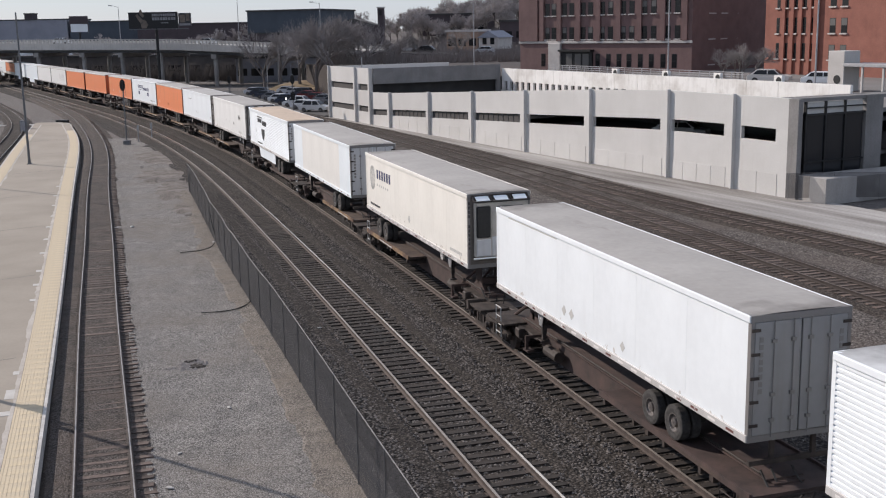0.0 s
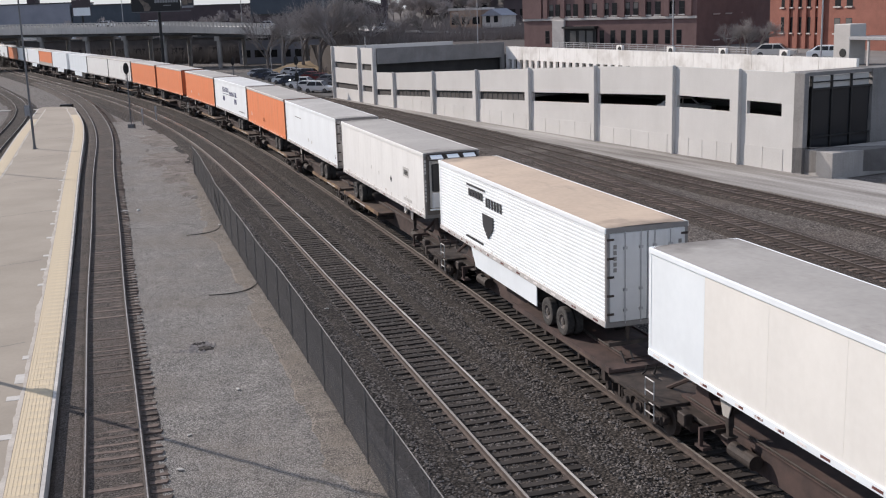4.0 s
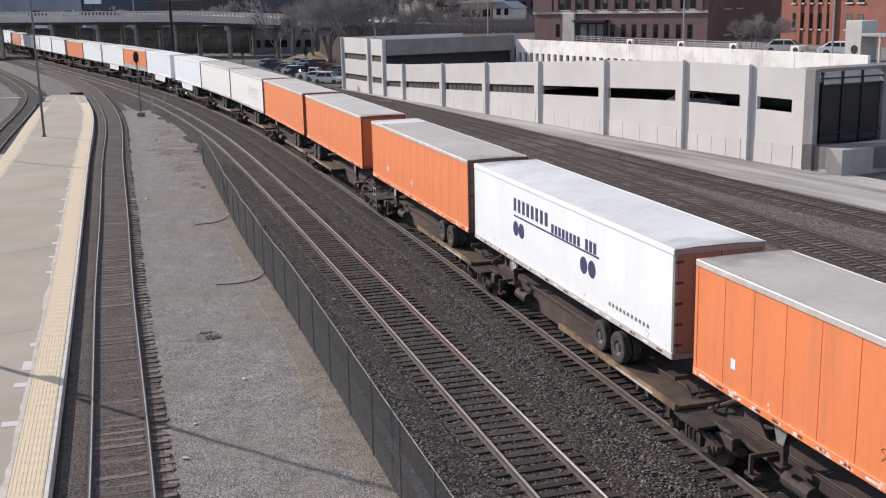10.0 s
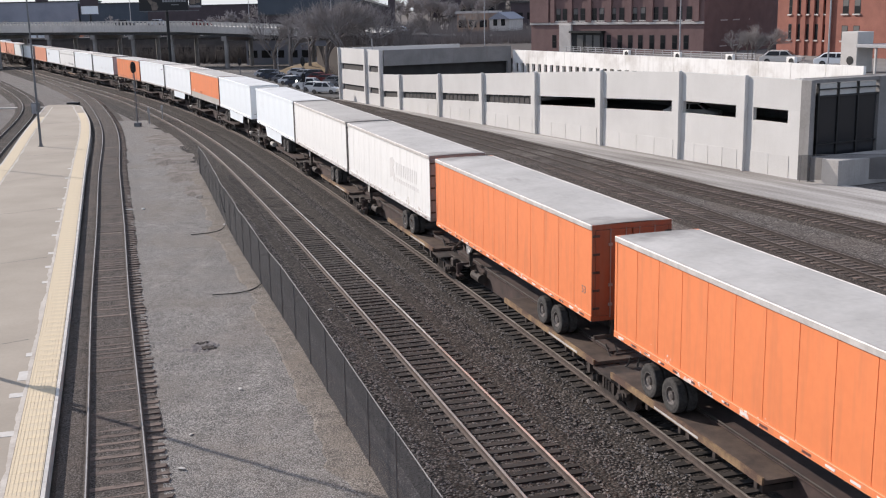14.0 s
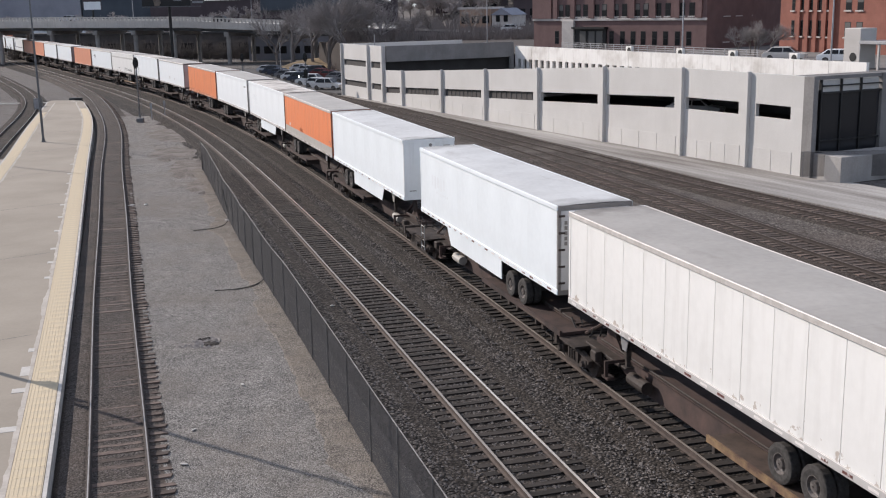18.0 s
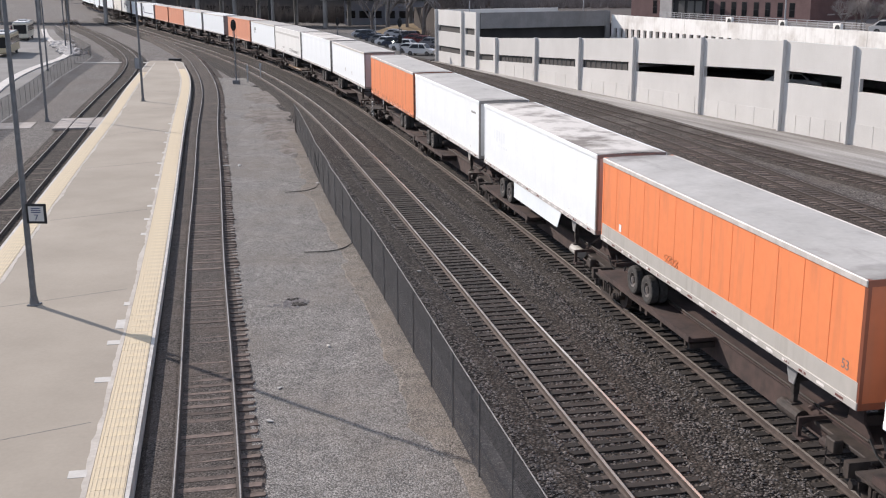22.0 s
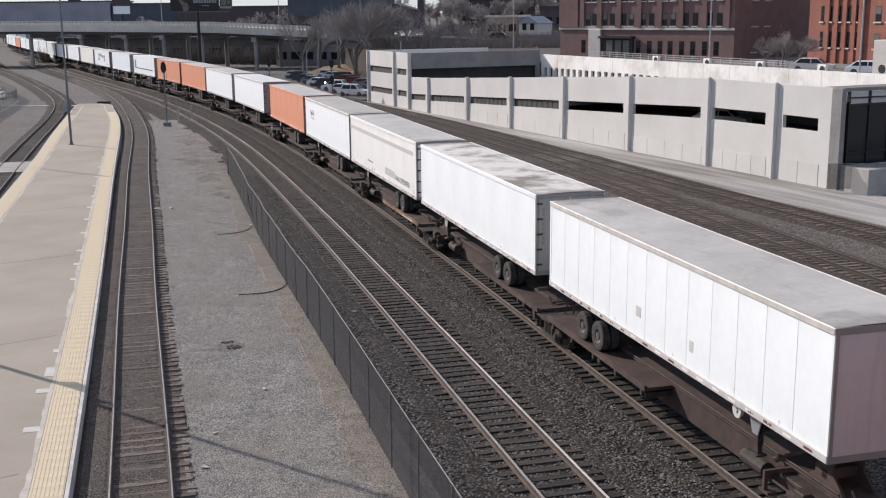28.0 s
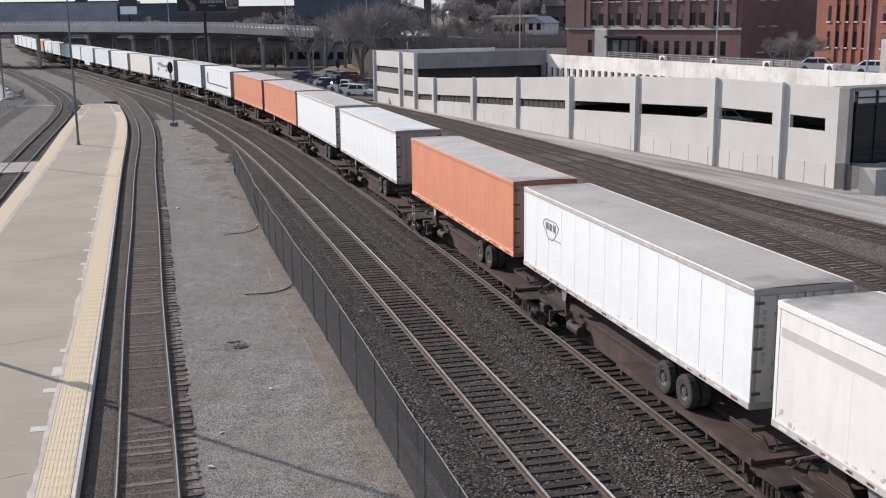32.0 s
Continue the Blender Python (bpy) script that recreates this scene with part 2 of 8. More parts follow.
M_COPING = surf("white coping paint", (0.54, 0.525, 0.50), (0.38, 0.362, 0.34), 2.0, 0.8, fine=12)
M_YELLOW = surf("yellow tactile tile", (0.60, 0.50, 0.335), (0.47, 0.40, 0.295), 0.5, 0.78, fine=18)
M_PATCH = surf("pale mortar patch", (0.52, 0.505, 0.48), (0.44, 0.42, 0.39), 2.0, 0.9)
M_GARAGE = surf("precast concrete", (0.615, 0.605, 0.585), (0.545, 0.535, 0.515), 0.22, 0.88, fine=10, bump=0.05, streak=0.035, grain=0.1, rand=0.025)
M_GARAGE2 = surf("painted parapet concrete", (0.80, 0.785, 0.755), (0.56, 0.53, 0.49), 0.45, 0.85, fine=10, bump=0.06, streak=0.18, stops=(0.28, 0.55), grain=0.1)
M_FOOT = surf("pale footing concrete", (0.52, 0.5, 0.48), (0.44, 0.42, 0.4), 0.5, 0.9, fine=10)
M_ASPHALT = surf("asphalt", (0.075, 0.073, 0.072), (0.055, 0.053, 0.052), 0.4, 0.92, fine=50, bump=0.3)
M_LOT = surf("worn asphalt", (0.20, 0.195, 0.19), (0.14, 0.135, 0.13), 0.12, 0.92, fine=12, bump=0.2)
M_BLACK = surf("black steel", (0.02, 0.02, 0.021), (0.012, 0.012, 0.012), 4, 0.55)
M_POLE = surf("grey painted pole", (0.16, 0.165, 0.175), (0.11, 0.115, 0.12), 4, 0.55, 0.2)
M_GALV = surf("galvanised steel", (0.42, 0.42, 0.43), (0.32, 0.32, 0.33), 5, 0.5, 0.6)
M_CHAIN = screen("grey chain link", (0.07, 0.066, 0.066), 0.55)
M_RUBBER = surf("dusty tyre rubber", (0.07, 0.066, 0.063), (0.03, 0.028, 0.027), 9, 0.85, fine=80)
M_RIM = surf("steel rim", (0.22, 0.2, 0.19), (0.08, 0.072, 0.068), 7, 0.5, 0.3)
M_CAR = surf("rust-brown car steel", (0.085, 0.055, 0.048), (0.04, 0.029, 0.027), 1.4, 0.85, fine=30, rand=0.2)
M_CURB = surf("yellowed deck edge", (0.30, 0.20, 0.105), (0.10, 0.06, 0.045), 1.2, 0.8, fine=20, stops=(0.4, 0.65))
M_CAR2 = surf("pale-brown car steel", (0.115, 0.082, 0.064), (0.05, 0.036, 0.031), 1.4, 0.85, fine=30, rand=0.2)
M_GRIME = surf("greasy brown iron", (0.066, 0.051, 0.044), (0.026, 0.021, 0.019), 3, 0.75, fine=30)
M_ROOFS = [surf("pale trailer roof", (0.465, 0.45, 0.43), (0.36, 0.347, 0.328), 0.5, 0.75, fine=5, bump=0.05, soot=0.7, smear=0.45, grain=0.12),
           surf("grey trailer roof", (0.395, 0.378, 0.355), (0.33, 0.315, 0.295), 0.4, 0.8, fine=5, bump=0.05, soot=0.7, smear=0.4, grain=0.12),
           surf("tan trailer roof", (0.56, 0.445, 0.34), (0.47, 0.375, 0.29), 0.5, 0.8, fine=5, bump=0.05, soot=0.7, smear=0.35, grain=0.12),
           surf("stained trailer roof", (0.58, 0.55, 0.515), (0.20, 0.178, 0.16), 0.45, 0.8, fine=5, bump=0.05, soot=0.9, stops=(0.36, 0.50), grain=0.12, smear=0.6),
           surf("white trailer roof", (0.61, 0.62, 0.62), (0.50, 0.507, 0.507), 0.5, 0.75, fine=5, bump=0.05, soot=0.6, smear=0.35, grain=0.12)]
M_ALU = surf("aluminium rail", (0.66, 0.63, 0.6), (0.5, 0.475, 0.45), 3, 0.5, 0.25)
M_REFLECT = surf("red and white reflective tape", (0.72, 0.69, 0.67), (0.13, 0.05, 0.045), 1.3, 0.5, stops=(0.48, 0.52), grain=0.05)


def paint(name, col, streak=0.1, rough=0.5, chips=0.0, chip_col=(0.62, 0.56, 0.5), chip_z=0.62):
    return surf(name, col, tuple(c * 0.9 for c in col), 0.5, rough, fine=4, bump=0.02, streak=streak, chips=chips, grain=0.06, chip_col=chip_col, chip_z=chip_z)


P_WHITE = paint("white trailer paint", (0.84, 0.88, 0.905), 0.04, chips=0.6, chip_col=(0.42, 0.37, 0.32), chip_z=0.60)
P_WHITE2 = paint("bluish white trailer paint", (0.805, 0.86, 0.895), 0.02)
P_IVORY = paint("ivory trailer paint", (0.80, 0.785, 0.745), 0.03)
P_DOORP = surf("soiled pale door panel", (0.46, 0.43, 0.40), (0.24, 0.20, 0.17), 0.9, 0.6, fine=6, bump=0.03, streak=0.35, stops=(0.3, 0.6))
P_CREAM = paint("cream trailer paint", (0.84, 0.815, 0.755), 0.06, chips=0.6, chip_col=(0.36, 0.30, 0.25), chip_z=0.62)
P_DIRTY = paint("soiled white trailer paint", (0.82, 0.818, 0.80), 0.12, chips=0.7, chip_col=(0.36, 0.29, 0.24), chip_z=0.64)
P_ORANGE = paint("orange trailer paint", (0.80, 0.25, 0.10), 0.22, chips=0.8, chip_col=(0.7, 0.64, 0.6), chip_z=0.575)
P_ORANGE2 = paint("rust-streaked orange paint", (0.78, 0.25, 0.10), 0.45, chips=0.8, chip_col=(0.30, 0.115, 0.06), chip_z=0.70)
P_ORANGE3 = paint("faded orange paint", (0.70, 0.29, 0.175), 0.22, chips=0.6)
P_RAIL = paint("soiled bottom rail", (0.53, 0.515, 0.50), 0.3)
P_GREY = paint("grey band paint", (0.45, 0.43, 0.4), 0.3)
# Door tones lowered to carry the shade of the near trailer ends.
P_DOOR = paint("shade-greyed door panel", (0.25, 0.248, 0.25), 0.3)
P_DOORW = paint("shade-toned white door panel", (0.54, 0.545, 0.555), 0.2)
P_TAN = paint("tan cover paint", (0.36, 0.28, 0.20), 0.3)
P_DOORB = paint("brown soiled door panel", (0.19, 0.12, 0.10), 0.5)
# Mauve cast is the shaded side's tint; P_DOORD mixes that shade with soot.
P_MAUVE = paint("shade-mauve nose panel", (0.44, 0.40, 0.41), 0.3)
P_DOORD = paint("sooty shade-dark nose panel", (0.13, 0.115, 0.105), 0.4)
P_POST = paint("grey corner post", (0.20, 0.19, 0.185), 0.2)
P_DOORK = paint("near-black door panel", (0.085, 0.04, 0.03), 0.4)
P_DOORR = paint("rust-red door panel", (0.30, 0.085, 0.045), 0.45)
# P_DOORO and P_NOSEO: trailer orange darkened to paint the shade on near ends.
P_DOORO = paint("shade-dark orange end panel", (0.20, 0.06, 0.032), 0.5)
P_SCRAWL = paint("thin spray paint", (0.56, 0.20, 0.09), 0.1)
P_NOSEW = paint("soiled white nose panel", (0.80, 0.815, 0.82), 0.18)
P_NOSEO = paint("shade-dark orange nose panel", (0.42, 0.125, 0.055), 0.2)
P_NAVY = paint("navy lettering", (0.05, 0.055, 0.13), 0.0)
P_DARK = paint("charcoal lettering", (0.04, 0.04, 0.045), 0.0)
P_FAINT = paint("faded lettering", (0.69, 0.675, 0.655), 0.0)
P_GHOST = paint("ghosted lettering", (0.76, 0.80, 0.83), 0.0)
P_PALE = paint("pale grey lettering", (0.55, 0.54, 0.52), 0.0)
P_SEAM = surf("dark panel seam", (0.36, 0.11, 0.05), (0.24, 0.075, 0.035), 3, 0.8)
P_SEAMW = surf("grey panel seam", (0.48, 0.475, 0.465), (0.40, 0.39, 0.38), 3, 0.8)
M_REEFER = surf("refrigeration unit casing", (0.46, 0.43, 0.39), (0.36, 0.335, 0.30), 2, 0.6)


# ---- building blocks ----
def mesh_of(bm, name, mat):
    me = bpy.data.meshes.new(name)
    bm.normal_update()
    bm.to_mesh(me)
    bm.free()
    for mt in (mat if isinstance(mat, (list, tuple)) else [mat]):
        me.materials.append(mt)
    return me


def part(name, bm, mat, parent=None, label="", m=None):
    me = bm if isinstance(bm, bpy.types.Mesh) else mesh_of(bm, name, mat)
    ob = new(name, me)
    if parent is not None:
        ob.parent = parent
    if m is not None:
        ob.matrix_basis = m
    return tagged(ob, label) if label else ob


CACHE = {}


def shared(name, key, make, mat, parent, m=None, label=""):
    k = (key, mat.name if not isinstance(mat, (list, tuple)) else mat[0].name)
    if k not in CACHE:
        CACHE[k] = mesh_of(make(), name, mat)
    return part(name, CACHE[k], None, parent, label, m)


def thing(name, label, category, m=None, group="", kind=""):
    ob = new(name)
    ob.empty_display_size = 0.3
    if m is not None:
        ob.matrix_basis = m
    return tagged(ob, label, category, group, kind)


def bx(bm, x0, x1, y0, y1, z0, z1, bevel=0.0, mi=0):
    v = [bm.verts.new(p) for p in ((x0, y0, z0), (x1, y0, z0), (x1, y1, z0), (x0, y1, z0), (x0, y0, z1), (x1, y0, z1), (x1, y1, z1), (x0, y1, z1))]
    fs = [bm.faces.new([v[i] for i in q]) for q in ((3, 2, 1, 0), (4, 5, 6, 7), (0, 1, 5, 4), (1, 2, 6, 5), (2, 3, 7, 6), (3, 0, 4, 7))]
    for f in fs:
        f.material_index = mi
    if bevel:
        es = list({e for f in fs for e in f.edges})
        bmesh.ops.bevel(bm, geom=es, offset=bevel, segments=1, affect="EDGES")
    return bm


def box(*a, **k):
    return bx(bmesh.new(), *a, **k)


def cyl(bm, p, q, r, r2=None, seg=10, caps=True):
    p, q = Vector(p), Vector(q)
    d = (q - p).normalized()
    a = d.orthogonal().normalized()
    c = d.cross(a)
    r2 = r if r2 is None else r2
    rings = [[bm.verts.new(o + (a * math.cos(t) + c * math.sin(t)) * rr) for t in (2 * math.pi * i / seg for i in range(seg))] for o, rr in ((p, r), (q, r2))]
    for i in range(seg):
        j = (i + 1) % seg
        bm.faces.new((rings[0][i], rings[0][j], rings[1][j], rings[1][i]))
    if caps:
        bm.faces.new(rings[0][::-1])
        bm.faces.new(rings[1])
    return bm


def prism(bm, pts, z0, z1):
    """Upright prism over a plan polygon."""
    lo, hi = [bm.verts.new((x, y, z0)) for x, y in pts], [bm.verts.new((x, y, z1)) for x, y in pts]
    n = len(pts)
    bm.faces.new(hi)
    bm.faces.new(lo[::-1])
    for i in range(n):
        j = (i + 1) % n
        bm.faces.new((lo[i], lo[j], hi[j], hi[i]))
    bmesh.ops.recalc_face_normals(bm, faces=bm.faces[:])
    return bm


def plate(bm, pts, d):
    """Flat outline given thickness by the shift d."""
    lo, hi = [bm.verts.new(p) for p in pts], [bm.verts.new(Vector(p) + Vector(d)) for p in pts]
    n = len(pts)
    bm.faces.new(hi)
    bm.faces.new(lo[::-1])
    for i in range(n):
        j = (i + 1) % n
        bm.faces.new((lo[i], lo[j], hi[j], hi[i]))
    bmesh.ops.recalc_face_normals(bm, faces=bm.faces[:])
    return bm


def spline(knots, step=1.0):
    """Natural cubic spline through plan points: places, lengths, unit tangents."""
    k = np.array(knots, float)
    u = np.concatenate([[0], np.cumsum(np.linalg.norm(np.diff(k, axis=0), axis=1))])
    n, h = len(u), np.diff(u)
    a, b = np.eye(n), np.zeros((n, 2))
    for i in range(1, n - 1):
        a[i, i - 1], a[i, i], a[i, i + 1] = h[i - 1], 2 * (h[i - 1] + h[i]), h[i]
        b[i] = 6 * ((k[i + 1] - k[i]) / h[i] - (k[i] - k[i - 1]) / h[i - 1])
    m = np.linalg.solve(a, b)
    q = np.arange(0, u[-1], step)
    i = np.clip(np.searchsorted(u, q, side="right") - 1, 0, n - 2)
    s, t, w = ((u[i + 1] - q) / h[i])[:, None], ((q - u[i]) / h[i])[:, None], (h[i] ** 2 / 6)[:, None]
    p = s * k[i] + t * k[i + 1] + ((s ** 3 - s) * m[i] + (t ** 3 - t) * m[i + 1]) * w
    return Way(p)


class Way:
    def __init__(self, p):
        self.p = p
        self.s = np.concatenate([[0], np.cumsum(np.linalg.norm(np.diff(p, axis=0), axis=1))])
        t = np.gradient(p, axis=0)
        self.t = t / np.linalg.norm(t, axis=1)[:, None]
        self.r = np.stack([self.t[:, 1], -self.t[:, 0]], 1)

    def off(self, d):
        return Way(self.p + self.r * d)

    def at(self, s):
        return np.array([np.interp(s, self.s, self.p[:, 0]), np.interp(s, self.s, self.p[:, 1])])

    def turn(self, s):
        d = self.at(s + 0.5) - self.at(s - 0.5)
        return math.degrees(math.atan2(-d[0], d[1]))

    def cut(self, y0, y1):
        k = (self.p[:, 1] >= y0) & (self.p[:, 1] <= y1)
        return Way(self.p[k])


def sweep(bm, way, profile, closed=False, z=None, mats=None, cap=True):
    """Carry a cross-section (offset to the right, height) along a plan line."""
    rows = []
    for i, (p, r) in enumerate(zip(way.p, way.r)):
        dz = z[i] if z is not None else 0
        rows.append([bm.verts.new((p[0] + r[0] * o, p[1] + r[1] * o, h + dz)) for o, h in profile])
    n = len(profile)
    for a, b in zip(rows, rows[1:]):
        for i in range(n if closed else n - 1):
            j = (i + 1) % n
            f = bm.faces.new((a[i], a[j], b[j], b[i]))
            if mats:
                f.material_index = mats[i]
    if closed and cap:
        bm.faces.new(rows[0])
        bm.faces.new(rows[-1][::-1])
    bmesh.ops.recalc_face_normals(bm, faces=bm.faces[:])
    return bm


# ---- plan lines ----
NEAR_RAIL = [(158.1, -463.0), (26.86, -40.0), (15.08, -2.0), (5.76, 28.0), (0.18, 46.0), (-5.65, 64.0), (-11.68, 82.0), (-18.09, 100.0), (-25.22, 118.0), (-33.03, 136.0),
             (-41.51, 154.0), (-50.71, 172.0), (-60.43, 190.0), (-70.15, 208.0), (-79.79, 226.0), (-89.45, 244.0), (-99.0, 262.0), (-109.61, 282.0), (-121.83, 305.0),
             (-134.95, 330.0), (-150.4, 360.0), (-166.5, 392.0), (-176.5, 414.0), (-183.0, 436.0), (-185.5, 460.0), (-182.0, 486.0), (-172.0, 512.0), (-152.0, 538.0), (-122.0, 560.0),
             (-80.0, 578.0), (-30.0, 590.0), (40.0, 598.0), (200.0, 605.0), (330.0, 610.0)]
RAIL2 = spline(NEAR_RAIL)
TRAIN = RAIL2.off(0.752)
S0 = float(np.interp(-40.0, RAIL2.p[:, 1][:600], RAIL2.s[:600]))
T1 = Way(TRAIN.p - TRAIN.r * np.interp(TRAIN.p[:, 1], [50, 95, 135, 200, 300], [5.0, 4.68, 4.5, 4.3, 4.3])[:, None]).cut(-20, 300)
T2 = TRAIN.cut(-20, 330)
LT = spline([(5.2, -20), (-0.9, 0), (-8.7, 26), (-14.1, 43.3), (-19.1, 59.8), (-26.9, 85.3), (-32.5, 104.2), (-38.1, 121.3), (-43.5, 136.2), (-52.0, 157.8), (-61.0, 177.5), (-68.4, 193), (-77.4, 211)])
T0 = spline([(-5.6, -20), (-11.6, 0), (-24.8, 44), (-33.75, 73.8), (-38, 87.7), (-45, 111.4), (-55.4, 144.3), (-64, 164.5), (-76.4, 189.5), (-93.8, 222.7), (-113, 258), (-128, 290)])
T3 = spline([(37.5, -15), (27.5, 17), (19.0, 44.5), (15.6, 55.5), (8.8, 79.1), (0.5, 103), (-9.5, 128), (-21.5, 153), (-33.5, 176), (-45, 198), (-58, 222)])
T4 = spline([(45, -12), (35.5, 17), (26.3, 44), (22.6, 54.1), (18.3, 64.5), (9.7, 86), (-1.0, 113), (-10.0, 134), (-20.5, 156), (-31, 177), (-42, 198)])

# ---- ground ----
def flat(way_a, way_b):
    """Plan polygon between two lines."""
    return [tuple(p) for p in way_a] + [tuple(p) for p in reversed(way_b)]


def sheet(name, pts, z, mat, label, category, depth=0.25):
    bm = prism(bmesh.new(), pts, z - depth, z)
    bmesh.ops.triangulate(bm, faces=bm.faces[:])
    return tagged(part(name, bm, mat), label, category, kind="structure")


bm = bmesh.new()
bmesh.ops.create_grid(bm, x_segments=40, y_segments=40, size=2400)
for v in bm.verts:
    v.co.z = -0.42
tagged(part("ground", bm, M_GROUND), "grey-brown railway yard dirt reaching to the horizon", "ground", kind="structure")

FENCE = spline([(6.1, 0), (-1.1, 23), (-5.8, 38.4), (-10.75, 54), (-18.4, 79.8), (-22.2, 92)], 0.5)

# pale gravel strip between the platform track and the fence
la = LT.off(1.12).cut(-10, 130)
bm = bmesh.new()
rows = []
for i in range(100):
    y = -8 + i * 1.35
    xa = float(np.interp(y, la.p[:, 1], la.p[:, 0]))
    xb = float(np.interp(y, FENCE.p[:, 1], FENCE.p[:, 0])) if y < 92 else -22 - (y - 92) * 0.36
    xb = max(xb, xa + 0.6)
    rows.append([bm.verts.new((xa + (xb + 0.1 - xa) * k / 14, y, -0.24 + 0.05 * noise.noise((xa + (xb - xa) * k / 14, y, 0)) - (0.14 if k == 14 else 0) + (0.045 if k == 0 else 0.02 if k == 1 else 0))) for k in range(15)])
for a, b in zip(rows, rows[1:]):
    for k in range(14):
        bm.faces.new((a[k], a[k + 1], b[k + 1], b[k]))
tagged(part("gravel_strip", bm, M_GRAVEL), "pale grey gravel strip beside the wire fence", "gravel", kind="structure")

# dark ballast field under the main tracks
M_YARDBED = stones("sooty yard ballast", [(0.0782, 0.06624, 0.05888), (0.138, 0.1196, 0.1067), (0.1978, 0.1748, 0.1582), (0.2852, 0.2558, 0.2337)], 0.08, 0.2, (0.13, 0.104, 0.088), 0.6)
M_DUSTBED = stones("dusty yard ballast", [(0.05, 0.041, 0.035), (0.088, 0.073, 0.063), (0.15, 0.127, 0.112)], 0.07, 0.3, (0.06, 0.047, 0.039), 0.7)
bm = bmesh.new()
sweep(bm, TRAIN.cut(-15, 290), [(-7.9, -0.42), (-7.6, -0.27), (-6.9, -0.24), (-2.6, -0.24), (-2.0, -0.3), (-1.9, -0.24), (1.8, -0.24), (3.2, -0.30), (4.6, -0.31), (22, -0.32), (30, -0.42)], mats=[0, 0, 0, 0, 0, 0, 0, 0, 1, 1])
tagged(part("ballast_field", bm, [M_BALLAST, M_YARDBED]), "dark crushed-stone ballast between the main tracks", "ballast", kind="structure")


def ballast_bed(way, mat, w, label, top=-0.205, left=None, right=None, bury=0.0, start=72):
    bm = bmesh.new()
    z = [0.010 * noise.noise((p[0] * 1.7, p[1] * 1.7, 3)) + bury * min(max((p[1] - start) / 35, 0), 1) * (1 + 0.5 * noise.noise((p[0] * 0.3, p[1] * 0.3, 7))) for p in way.p]
    lo, ro = (top if left is None else left), (top if right is None else right)
    sweep(bm, way, [(-w - 0.8, -0.43), (-w - 0.1, lo - 0.03), (-1.0, lo), (-0.86, top), (0, top), (0.86, top), (1.0, ro), (w, ro - 0.02), (w + 0.8, -0.43)], z=z)
    tagged(part("ballast_bed", bm, mat), label, "ballast", kind="structure")


bm = bmesh.new()
sweep(bm, LT, [(-1.75, -0.43), (-1.5, -0.19), (-1.25, -0.14), (-0.9, -0.148), (-0.8, -0.170), (0.0, -0.172), (0.8, -0.175), (0.92, -0.188), (1.3, -0.21), (2.1, -0.43)], z=[0.014 * noise.noise((p[0] * 1.7, p[1] * 1.7, 3)) + 0.012 * min(max((p[1] - 45) / 30, 0), 1) for p in LT.p])
tagged(part("ballast_bed", bm, M_OLDBED), "brownish worn ballast under the platform track", "ballast", kind="structure")
ballast_bed(T0, M_TRACKBED, 1.3, "dark worn ballast under the siding", -0.163)
ballast_bed(T1, M_TRACKBED, 1.9, "grimy dark ballast under the main track", bury=0.045, start=42)
ballast_bed(T2, M_TRACKBED, 1.9, "grimy dark ballast under the train", bury=0.045, start=42)
ballast_bed(T3, M_DUSTBED, 1.5, "grimy ballast under a yard track", -0.192, bury=0.09)
ballast_bed(T4, M_DUSTBED, 1.3, "grimy ballast under a far yard track", -0.19, bury=0.09)

M_DIRT = stones("brown yard dirt", [(0.06, 0.049, 0.042), (0.10, 0.083, 0.072), (0.17, 0.146, 0.13)], 0.09, 0.3, (0.20, 0.178, 0.16), 0.55)
way = T4.cut(60, 196)
bm = bmesh.new()
sweep(bm, way, [(-6.5, -0.45), (-5.4, -0.20), (-3.6, -0.15), (-1.2, -0.13), (0.8, -0.125), (1.7, -0.19), (2.7, -0.42)], z=[0.05 * noise.noise((p[0] * 0.3, p[1] * 0.3, 2)) + 0.03 * noise.noise((p[0] * 1.3, p[1] * 1.3, 4)) - 0.34 * min(max((84 - p[1]) / 22, 0), 1) for p in way.p])
tagged(part("dirt_spread", bm, M_DIRT), "brown dirt spread over the far yard tracks", "dirt", kind="structure")

# lot at the far left and the road by the garage
sheet("lot_left", [(-30.5, 45), (-44.2, 84.8), (-49.1, 101), (-56.8, 124.4), (-64.2, 150.1), (-66.8, 158.5), (-84.6, 191.3), (-103.6, 228), (-110, 240), (-240, 250), (-240, 45)], -0.30, M_LOT, "worn grey asphalt service lot", "pavement", 0.1)
verge_l, verge_r = spline([(-32, 45), (-44.4, 84.8), (-49.3, 101), (-57, 124.4), (-64.4, 150.1), (-67, 158.5)]).cut(46, 157), T0.off(-1.5).cut(46, 157)
sheet("siding_verge", flat(verge_l.p, verge_r.p), -0.302, M_GROUND, "grey trodden dirt between the lot fence and the siding", "ground", 0.1)
GC, GU = Vector((23.4, 73.8)), Vector((-0.443, 0.8965)).normalized()   # garage corner, its line
GN = Vector((GU.y, -GU.x))                                            # away from the tracks


def gp(d, off=0.0):
    p = GC + GU * d + GN * off
    return (p.x, p.y)


